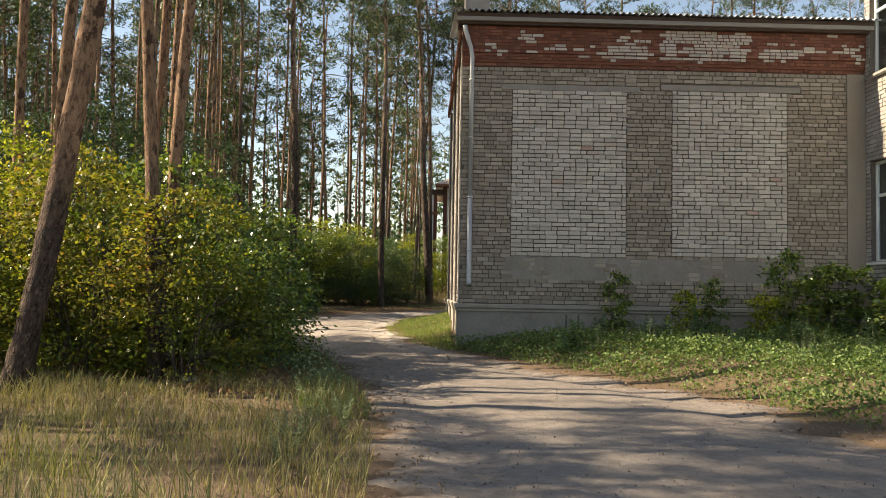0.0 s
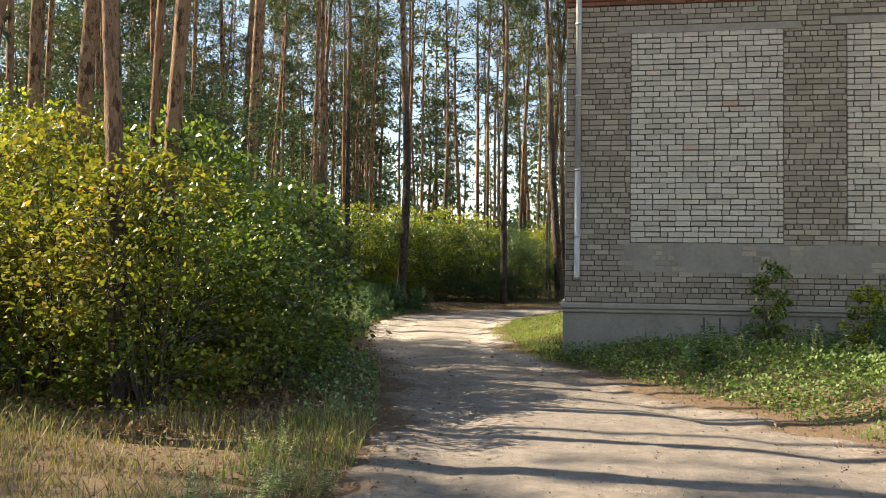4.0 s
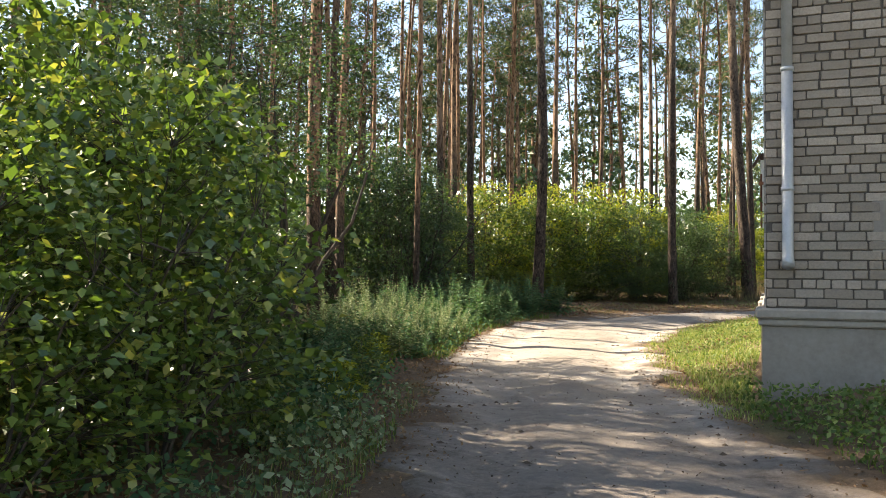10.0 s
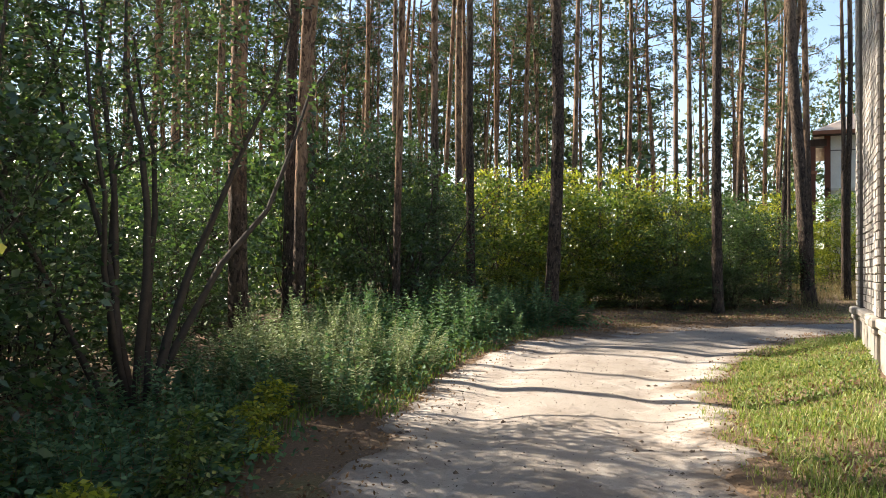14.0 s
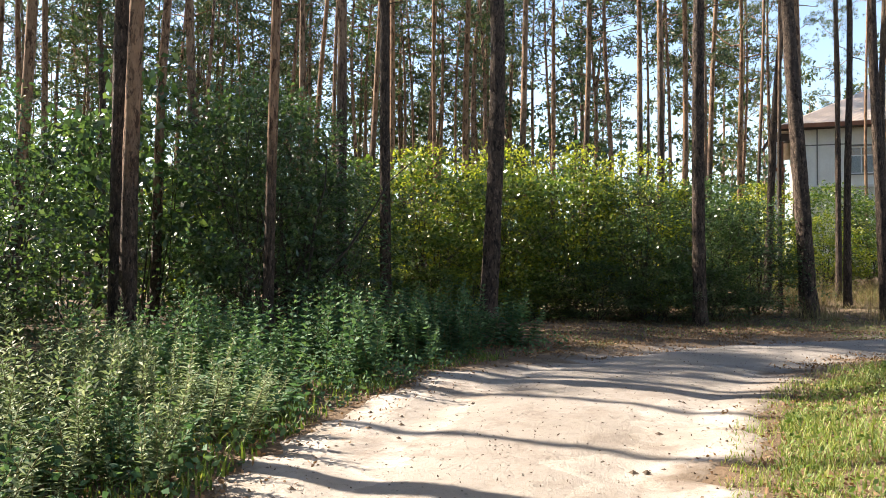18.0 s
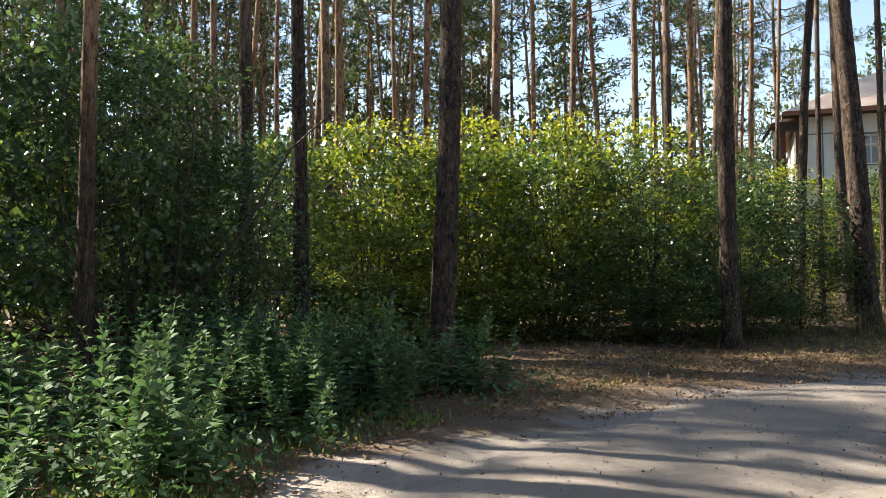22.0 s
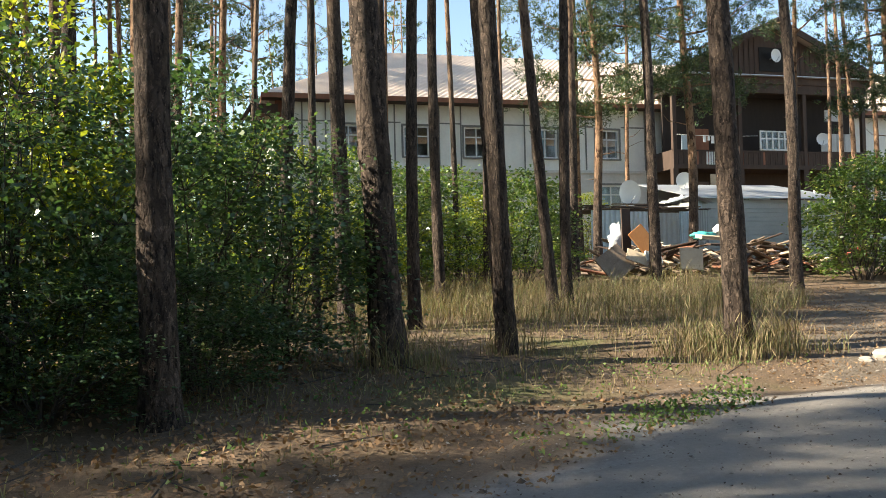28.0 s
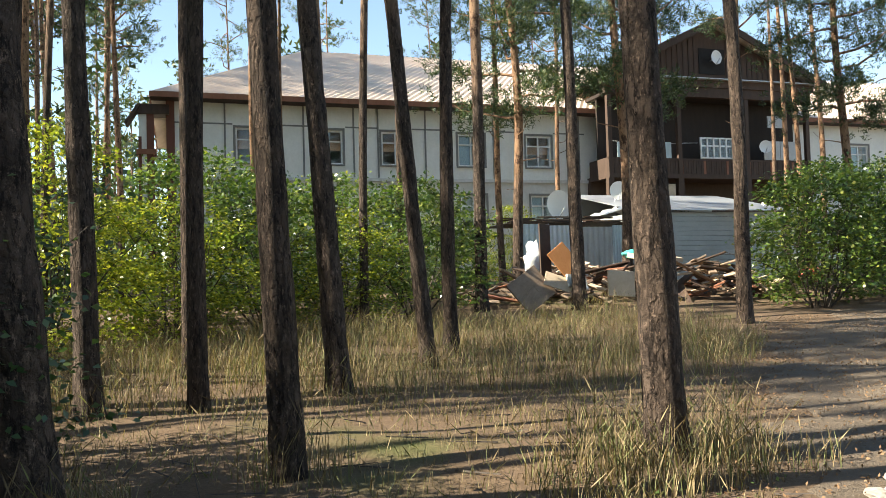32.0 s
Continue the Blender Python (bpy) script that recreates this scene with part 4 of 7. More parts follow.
def make_pine(name, label, seed, height, crown_from, dia, bark, tufts=330, rings=24, seg=9, group="pines of the wood", rough=0.0, reach=2.3, tufts_per=5, needles=6, length=0.24, width=0.034, tight=1.0, limbs=22):
    """A tall pine: a bare tapering trunk, dead stubs, limbs and a ragged needle crown."""
    rng = np.random.default_rng(seed)
    ob = thing(name, label, "tree", group=group)
    ph = rng.uniform(0, 6, 4)
    top = height * 0.97

    def axis(z):
        t = z / height
        return Vector((0.22 * math.sin(2.2 * t * 3 + ph[0]) * t + 0.05 * math.sin(9 * t + ph[1]) * min(1, 4 * t), 0.22 * math.sin(1.9 * t * 3 + ph[2]) * t + 0.05 * math.sin(8 * t + ph[3]) * min(1, 4 * t), z))

    vs, fs = [], []
    zs = [-0.25] + [top * (i / rings) ** 1.35 for i in range(rings + 1)]
    for z in zs:
        c = axis(max(z, 0))
        c.z = z
        t = max(z, 0) / height
        r = dia / 2 * ((1 - t) ** 0.75 * 0.92 + 0.06 + 0.3 * math.exp(-max(z, 0) / 0.22))
        for k in range(seg):
            a = 2 * math.pi * k / seg
            rr = r * (1 + rough * noise.noise(Vector((math.cos(a) * 2.6, math.sin(a) * 2.6, z * 2.2 + seed))) + 0.5 * rough * noise.noise(Vector((math.cos(a) * 7, math.sin(a) * 7, z * 6 + seed))))
            vs.append((c.x + rr * math.cos(a), c.y + rr * math.sin(a), z))
    for i in range(len(zs) - 1):
        for k in range(seg):
            a, b = i * seg + k, i * seg + (k + 1) % seg
            fs.append((a, b, b + seg, a + seg))
    fs.append(tuple(range(len(vs) - seg, len(vs))))
    link_mesh("trunk", vs, fs, bark, ob, smooth=True)
    runs = []
    z = height * crown_from * 0.62
    while z < height * crown_from:
        a = rng.uniform(0, 6.28)
        p = grow_branch(axis(z), (math.cos(a), math.sin(a), 0.1), rng.uniform(0.25, 1.1), rng, 0.5, -0.1, 3)
        runs.append((p, [0.02, 0.015, 0.01, 0.004]))
        z += rng.uniform(0.3, 0.9)
    count = limbs
    pads = max(2, int(tufts / 75))
    centres, outs = [], []
    for i in range(count):
        t = crown_from + (1 - crown_from) * (i + rng.uniform(0, 1)) / count
        a = i * 2.4 + rng.uniform(-0.5, 0.5)
        q = (t - crown_from) / (1 - crown_from)
        ln = reach * (0.45 + 0.75 * math.sin(math.pi * min(1, 0.22 + q * 0.78))) * rng.uniform(0.5, 1.2)
        p = grow_branch(axis(min(t * height, top)), (math.cos(a), math.sin(a), 0.05 + 0.5 * q), ln, rng, 0.5, 0.3, 5)
        runs.append((p, [0.045, 0.036, 0.028, 0.02, 0.013, 0.006]))
        for j in range(pads):
            s = 5.0 - 3.2 * (j + rng.uniform(0, 0.6)) / pads
            k = min(int(s), 4)
            c = p[k].lerp(p[k + 1], min(s - k, 1.0)) + Vector(rng.normal(0, 0.17, 3))
            centres.append(tuple(c))
            outs.append(tuple((c - axis(min(c.z, top))).normalized()))
    tagged(tubes("limb", runs, 3, bark, ob), kind="stuff")
    m = len(centres)
    size = np.repeat(rng.uniform(0.6, 1.5, m), tufts_per)[:, None]
    tuft = np.repeat(np.array(centres), tufts_per, 0) + rng.normal(0, 1, (m * tufts_per, 3)) * np.array([0.3, 0.3, 0.12]) * size * tight
    away = unit(tuft - np.repeat(np.array(centres), tufts_per, 0)) * 0.5 + np.repeat(np.array(outs), tufts_per, 0) * 0.4 + np.array([0, 0, 0.45])
    pos = np.repeat(tuft, needles, 0)
    n = len(pos)
    pos = pos + rng.normal(0, 0.42 * length, (n, 3))
    d = unit(np.repeat(away, needles, 0) + rng.normal(0, 0.75, (n, 3)))
    s = unit(np.cross(d, rng.normal(0, 1, (n, 3))))
    ln = (length * rng.uniform(0.7, 1.3, n))[:, None]
    v = np.empty((n, 3, 3))
    v[:, 0], v[:, 1], v[:, 2] = pos + s * width, pos - s * width, pos + d * ln
    quads("crown", v.reshape(-1, 3), M_NEEDLE, ob, size=3)
    return ob


def put(proto, x, y, rz=0.0, s=1.0, sz=None, tilt=(0.0, 0.0), dz=0.0, label=""):
    m = Matrix.Translation((x, y, gz(x, y) + dz)) @ Euler((radians(tilt[0]), radians(tilt[1]), radians(rz))).to_matrix().to_4x4() @ Matrix.Diagonal((s, s, sz or s, 1))
    ob = copy_thing(proto, m)
    if label:
        ob["label"] = label
    return ob


def park(proto):
    """Takes the pattern of a repeat away once its copies stand."""
    for o in (*proto.children_recursive, proto):
        bpy.data.objects.remove(o)


PINE_LABEL = "tall scots pine with a bare scaly trunk"
PINE_NEAR = [make_pine("pine_tree", PINE_LABEL, 11, 20, 0.52, 0.27, M_BARK, 300, 70, 18, rough=0.13, tufts_per=7, needles=8, length=0.19, width=0.024),
             make_pine("pine_tree", PINE_LABEL, 12, 21, 0.56, 0.27, M_BARK_GREY, 300, 70, 18, rough=0.15, tufts_per=7, needles=8, length=0.19, width=0.024),
             make_pine("pine_tree", PINE_LABEL, 13, 19, 0.5, 0.27, M_BARK_GREY, 300, 70, 18, rough=0.12, tufts_per=7, needles=8, length=0.19, width=0.024),
             make_pine("pine_tree", "scots pine with a peeling orange upper trunk", 14, 20, 0.52, 0.27, M_BARK_RED, 300, 70, 18, rough=0.11, tufts_per=7, needles=8, length=0.19, width=0.024)]
PINE_FAR = [make_pine("pine_tree", PINE_LABEL, 21 + i, h, c, 0.25, b, 262, tufts_per=5, needles=6, length=0.28, width=0.042, tight=0.75) for i, (h, c, b) in enumerate(((20, 0.5, M_BARK_RED), (22, 0.52, M_BARK), (18, 0.5, M_BARK_RED), (21, 0.55, M_BARK_RED), (17, 0.4, M_BARK_GREY), (19, 0.45, M_BARK_RED)))]

OPEN = [make_pine("pine_tree", "slender pine with a small high crown", 31 + i, h, 0.74, 0.23, b, 150, reach=1.3, tufts_per=5, needles=6, length=0.28, width=0.05, tight=0.8) for i, (h, b) in enumerate(((19, M_BARK_RED), (21, M_BARK), (20, M_BARK_RED)))]

# the pines that stand near the lane: x, y, girth, tilt x, tilt y, pattern
NEAR_PINES = [(-4.98, 9.8, 0.31, -1.0, 9.2, 3), (-3.8, 11.15, 0.2, 0, -3.0, 3), (-7.54, 22.91, 0.28, 0, -0.6, 3), (-7.42, 15.38, 0.29, 0, 3.6, 3), (-7.63, 14.76, 0.21, 0, 0.3, 3), (-4.25, 12.7, 0.22, 0, 2.6, 3), (-4.6, 12.9, 0.12, 0, 1.6, 3), (-9.85, 27.35, 0.25, 0, 0.6, 1), (-9.42, 27.1, 0.24, 0, 0.6, 3), (-7.84, 28.06, 0.16, 0, 0.5, 3),
              (-9.0, 32.4, 0.23, 0, -1, 0), (-7.85, 31.95, 0.22, 0, -1.2, 2), (-5.92, 31.99, 0.32, 0, 0.8, 1), (-2.54, 34.29, 0.26, 0, -0.6, 2), (-0.6, 36.43, 0.33, 0.5, -3.2, 1),
              (-0.58, 39.6, 0.23, 0, -1.5, 0), (0.36, 39.61, 0.18, 0, 0, 2), (0.86, 37.18, 0.22, 0, -1.8, 1), (1.72, 39.9, 0.24, 0, -3.5, 0), (3.39, 36.61, 0.29, 0, -2.0, 2),
              (1.48, 42.68, 0.2, 0, 0, 1), (3.14, 41.48, 0.2, 0, -4.5, 0), (3.63, 42.05, 0.2, 0, 0, 2), (6.1, 47.5, 0.27, 0, 0.5, 0), (8.19, 47.27, 0.3, 0, -1, 2), (9.67, 43.89, 0.27, 0, -1, 1),
              (-3.6, 37.2, 0.16, 0, 0, 0), (0.3, 41.5, 0.16, 0, 0, 2), (-1.4, 40.1, 0.19, 0, 3.0, 1)]
rp = random.Random(4)
for x, y, g, tx, ty, k in NEAR_PINES:
    put(PINE_NEAR[k], x, y, rp.uniform(0, 360), g / 0.27 * 0.98, rp.uniform(0.95, 1.1), (0, 0)).matrix_basis = (
        Matrix.Translation((x, y, gz(x, y))) @ Euler((radians(tx), radians(ty), 0)).to_matrix().to_4x4() @ Matrix.Rotation(rp.uniform(0, 6.28), 4, "Z") @ Matrix.Diagonal((g / 0.27, g / 0.27, 1.0, 1)))


def free_of(x, y, spots, gap):
    return all((x - a) ** 2 + (y - b) ** 2 > gap * gap for a, b in spots)


def wood_place(x, y):
    """Where the wood stands: not on the lane, the yard, the houses or their open ground."""
    if outside(x, y, ROAD_EDGES)[0] < 1.2 or outside(x, y, TRACK_EDGES)[0] < 1.0:
        return False
    if x > -2.5 and y < 31:
        return False
    if x > -1.5 and y > 30:
        return False
    if -10.5 < x and 8 < y < 39 or (x > -9.5 and y < 12):
        return False
    return True


spots = [(p[0], p[1]) for p in NEAR_PINES]
made_pines = 0
# glades where the sun comes down to the lane, the bushes and the yard: x0, x1, y0, y1, height
GLADES = [(-4.9, -0.6, 20.3, 27.0, 0.4, 0.0), (-7.2, -4.8, 20.8, 26.5, 0.9, 0.0), (-10, -2.5, 34.2, 37.2, 3.6, 0.0), (-10.5, -3.4, 9.8, 16.0, 2.6, 0.0), (-2, 5.5, 43.5, 49.5, 2.6, 0.1), (8, 17, 49.5, 53.5, 2.2, 0.1),
          (-2.5, 1.0, 38.2, 42.0, 0.5, 0.05), (1.2, 5, 34.5, 35.6, 0.5, 0.3), (2.0, 8.0, 14.5, 17.6, 0.8, 0.15), (-3.5, 3.5, 28.8, 33.6, 0.5, 0.3), (5.0, 9.5, 9.0, 14.0, 0.2, 0.4), (-5.0, -0.6, 2.5, 9.5, 0.2, 0.15)]


def sunny(x, y, z0, z1, r):
    """True where a crown would darken a glade that stays open."""
    cot = 1 / math.tan(SUN_EL)
    for a, b, c, d, zt, keep in GLADES:
        for i in range(7):
            z = z0 + (z1 - z0) * i / 6
            px, py = x - (z - zt) * cot * math.cos(SUN_AZ), y - (z - zt) * cot * math.sin(SUN_AZ)
            if a - r < px < b + r and c - r < py < d + r:
                if rp.random() > keep:
                    return True
                break
    return False


tries = 0
while made_pines < 145 and tries < 9000:
    tries += 1
    y = rp.uniform(3, 72)
    x = rp.uniform(-34, -2) if rp.random() < 0.85 else rp.uniform(-52, -20)
    if not wood_place(x, y) or not free_of(x, y, spots, 1.7):
        continue
    if y > 37 and x > -10.5 and rp.random() < 0.8:
        continue
    lit = sunny(x, y, gz(x, y) + 7.5, gz(x, y) + 20, 1.6)
    full = not lit
    if lit and (sunny(x, y, gz(x, y) + 13.5, gz(x, y) + 20, 1.0) or rp.random() < 0.2):
        continue
    spots.append((x, y))
    kind = PINE_FAR[rp.randrange(6)] if full else OPEN[rp.randrange(3)]
    turn, girth, tall, tilt = rp.uniform(0, 360), rp.uniform(0.75, 1.2), rp.uniform(0.85, 1.12), (rp.uniform(-2, 2), rp.uniform(-2, 2))
    made_pines += 1
    # the wood is thinner behind the sunny hedge and open in a strip west of the lane
    if -25 < x < -9 and 40 < y < 68 and turn < 80 or -28 < x < -11 and 29.6 < y < 32.4:
        continue
    put(kind, x, y, turn, girth, tall, tilt)
# pines round the far house, and others added west of the lane to shade it
YARD_PINE = [make_pine("pine_tree", PINE_LABEL, 44 + i, 19.5, 0.42, 0.25, b, 300, tufts_per=9, needles=15, length=0.13, width=0.014, tight=0.95) for i, b in enumerate((M_BARK_RED, M_BARK))]
for x, y, s in ((-13.2, 16.6, 0.9), (-13, 18.3, 0.9), (-19, 17.8, 1), (-12.6, 19.6, 0.9), (-10.8, 5.2, 0.9), (-17, 18.4, 1), (-22, 18.2, 1), (-18, 32.3, 0.95), (-17.8, 33.6, 0.8), (-16, 29.1, 0.9), (-19.8, 29.4, 0.95), (-13, 3.5, 1), (-17.5, 19.2, 0.9), (-15.5, 17.9, 0.85), (-2.2, 47, 0.8), (-1.2, 55, 0.8), (9.6, 55, 0.9), (14.2, 60.5, 0.9), (18.5, 55.5, 1.0), (14.8, 45.2, 1.0), (15.6, 46.1, 1.0), (16.6, 44.6, 1.05),
                (19.5, 48.5, 1.0), (21, 46, 0.9), (24, 50, 1), (-3, 75, 1), (3, 82, 1), (9, 84, 1.1), (16, 83, 1), (24, 84, 1.05), (33, 82, 1), (40, 84, 1)):
    near = y > 40 and x > -8
    put(YARD_PINE[rp.randrange(2)] if near else PINE_FAR[rp.choice((0, 1, 3))], x, y, rp.uniform(0, 360), s, s, (rp.uniform(-1.5, 1.5), rp.uniform(-1.5, 1.5)))
# three more western pines, added so their crowns shade the hedge foot
for x, y in ((-19.5, 34.2), (-22.5, 34.4), (-16.2, 33.6)):
    put(PINE_FAR[rp.randrange(6)], x, y, rp.uniform(0, 360), 0.8, rp.uniform(0.85, 1.0))
# unseen thin-crowned pines, added west of the lane's start only to shade it
for x, y in ((-17.5, 2.2), (-21.0, 5.4), (-18.4, 10.0), (-24.2, 2.4), (-19.2, 7.6)):
    put(OPEN[rp.randrange(3)], x, y, rp.uniform(0, 360), rp.uniform(0.9, 1.1), rp.uniform(0.9, 1.05))
# pines that shade the path to the house, thin ones before its front and red ones by the gable
for x, y in ((-7.5, 39.6), (-9.5, 40.8), (-6.2, 41.6), (-11.5, 39.8), (-8.4, 43.0), (-5.0, 44.0), (-3.6, 42.6)):
    put(OPEN[rp.randrange(3)], x, y, rp.uniform(0, 360), rp.uniform(0.8, 1.0), rp.uniform(0.9, 1.05))
for x, y, g, k in ((-1.7, 45.0, 0.55, 1), (-1.1, 38.3, 0.45, 1), (2.0, 51.6, 0.6, 0), (3.4, 57.4, 0.7, 2), (2.7, 45.9, 0.6, 1), (4.9, 49.4, 0.6, 1), (3.2, 45.4, 0.7, 1), (24.3, 60.0, 1.15, 0), (24.7, 61.2, 0.9, 1), (25.25, 60.2, 1.2, 2), (25.75, 59.6, 1.2, 0)):
    put(OPEN[k], x, y, rp.uniform(0, 360), g, rp.uniform(0.92, 1.05), (rp.uniform(-1, 1), rp.uniform(-1, 1.5)))
LOW = make_pine("pine_tree", "pine with low drooping green boughs", 38, 13.5, 0.3, 0.27, M_BARK_RED, 640, reach=2.0, tufts_per=12, needles=18, length=0.12, width=0.013, tight=1.1, limbs=34)
for x, y, s in ((12.9, 53.4, 1.3), (9.0, 52.4, 1.15), (20.3, 52.5, 1.2)):
    put(LOW, x, y, rp.uniform(0, 360), s)
park(LOW)
for p in PINE_NEAR + PINE_FAR + OPEN + YARD_PINE:
    park(p)


def far_woods():
    """The wood beyond, as one mass of thin trunks and needle sprays."""
    rng = np.random.default_rng(31)
    tv, lv = [], []
    tf = []
    for _ in range(320):
        a = rng.uniform(-2.1, 0.75)
        r = rng.uniform(58, 130)
        x, y = r * math.sin(a) - 2, 12 + r * math.cos(a)
        if x > 0 and y < 92 or y < -5:
            continue
        way = math.atan2(x + 2, y - 18)
        if -0.2 < way < 0.04 and rng.random() < 0.25:
            continue
        z0 = gz(x, y)
        h = rng.uniform(15, 22)
        v, f = tube_arrays([(x, y, z0 - 0.3), (x + rng.normal(0, 0.2), y, z0 + h * 0.5), (x + rng.normal(0, 0.3), y, z0 + h)], [0.17, 0.12, 0.03], 6)
        n = len(tv)
        tv += v
        tf += [tuple(k + n for k in q) for q in f]
        low, k, m = rng.uniform(0.16, 0.46), 38, 12
        zz = rng.uniform(low, 1.0, k)
        rad = 2.1 * np.sin(np.clip((1.04 - zz) / (1.04 - low), 0, 1) * 2.4) * np.sqrt(rng.uniform(0.05, 1, k))
        th = rng.uniform(0, 6.283, k)
        c = np.repeat(np.stack([x + rad * np.cos(th), y + rad * np.sin(th), z0 + zz * h], 1), m, 0) + rng.normal(0, 1, (k * m, 3)) * np.array([0.42, 0.42, 0.16])
        d = unit(rng.normal(0, 1, (k * m, 3)) + np.array([0, 0, 0.3]))
        s = unit(np.cross(d, rng.normal(0, 1, (k * m, 3))))
        q = np.empty((k * m, 3, 3))
        q[:, 0], q[:, 1], q[:, 2] = c + s * 0.13, c - s * 0.13, c + d * 0.48
        lv.append(q.reshape(-1, 3))
    m = 42000
    a, r = rng.uniform(-1.75, 0.02, m), rng.uniform(44, 82, m)
    x, y = r * np.sin(a) - 2, 12 + r * np.cos(a)
    tall = 4.6 + 3.0 * wave(x, y, 0.35, 5)
    c = np.stack([x, y, land(x, y) + rng.uniform(0, 1, m) ** 1.25 * tall], 1)[(x < -5) | ((x < -1.2) & (y > 52)) | (y > 84)]
    d = unit(rng.normal(0, 1, (len(c), 3)))
    s = unit(np.cross(d, rng.normal(0, 1, (len(c), 3))))
    q = np.empty((len(c), 3, 3))
    q[:, 0], q[:, 1], q[:, 2] = c + s * 0.15, c - s * 0.15, c + d * 0.45
    tagged(quads("far_thicket", q.reshape(-1, 3), M_LEAF_DARK, size=3), "distant dark undergrowth of the wood", "woods", kind="stuff")
    tagged(link_mesh("far_trunks", tv, tf, M_BARK, smooth=True), "distant thin pine trunks of the wood", "woods", kind="stuff")
    tagged(quads("far_foliage", np.concatenate(lv), M_NEEDLE, size=3), "distant green pine foliage of the wood", "woods", kind="stuff")


far_woods()

# bushes: patterns of several kinds, then the places where they stand
BUSH = {
    "green": [make_bush("bush", "dense green leafy bush with small shiny leaves", 41 + i, 1.25, 2.75, 5800, 0.082, M_LEAF_GREEN, 12, broad=0.74, clump=25) for i in range(2)],
    "dark": [make_bush("bush", "deep green leafy bush in the shade", 51 + i, 1.3, 2.75, 7000, 0.068, M_LEAF_DARK, 12, clump=28) for i in range(2)],
    "olive": [make_bush("bush", "yellowing olive-green bush turning to autumn", 61 + i, 1.25, 2.55, 6400, 0.074, M_LEAF_OLIVE, 12, clump=26) for i in range(2)],
    "lime": [make_bush("bush", "bright yellow-green sunlit bush", 71 + i, 1.3, 2.85, 7000, 0.07, M_LEAF_LIME, 13) for i in range(2)],
    "fine": [make_bush("bush", "dark green small-leaved bush beside the pines", 77 + i, 1.25, 2.75, 8000, 0.062, M_LEAF_DARK, 14) for i in range(2)],
}
DEEP = {k: [make_bush("bush", "leafy bush deep in the wood", 86 + i, 1.3, 2.75, 2200, 0.13, m, 8) for i in range(2)] for k, m in (("green", M_LEAF_GREEN), ("dark", M_LEAF_DARK), ("lime", M_LEAF_LIME))}
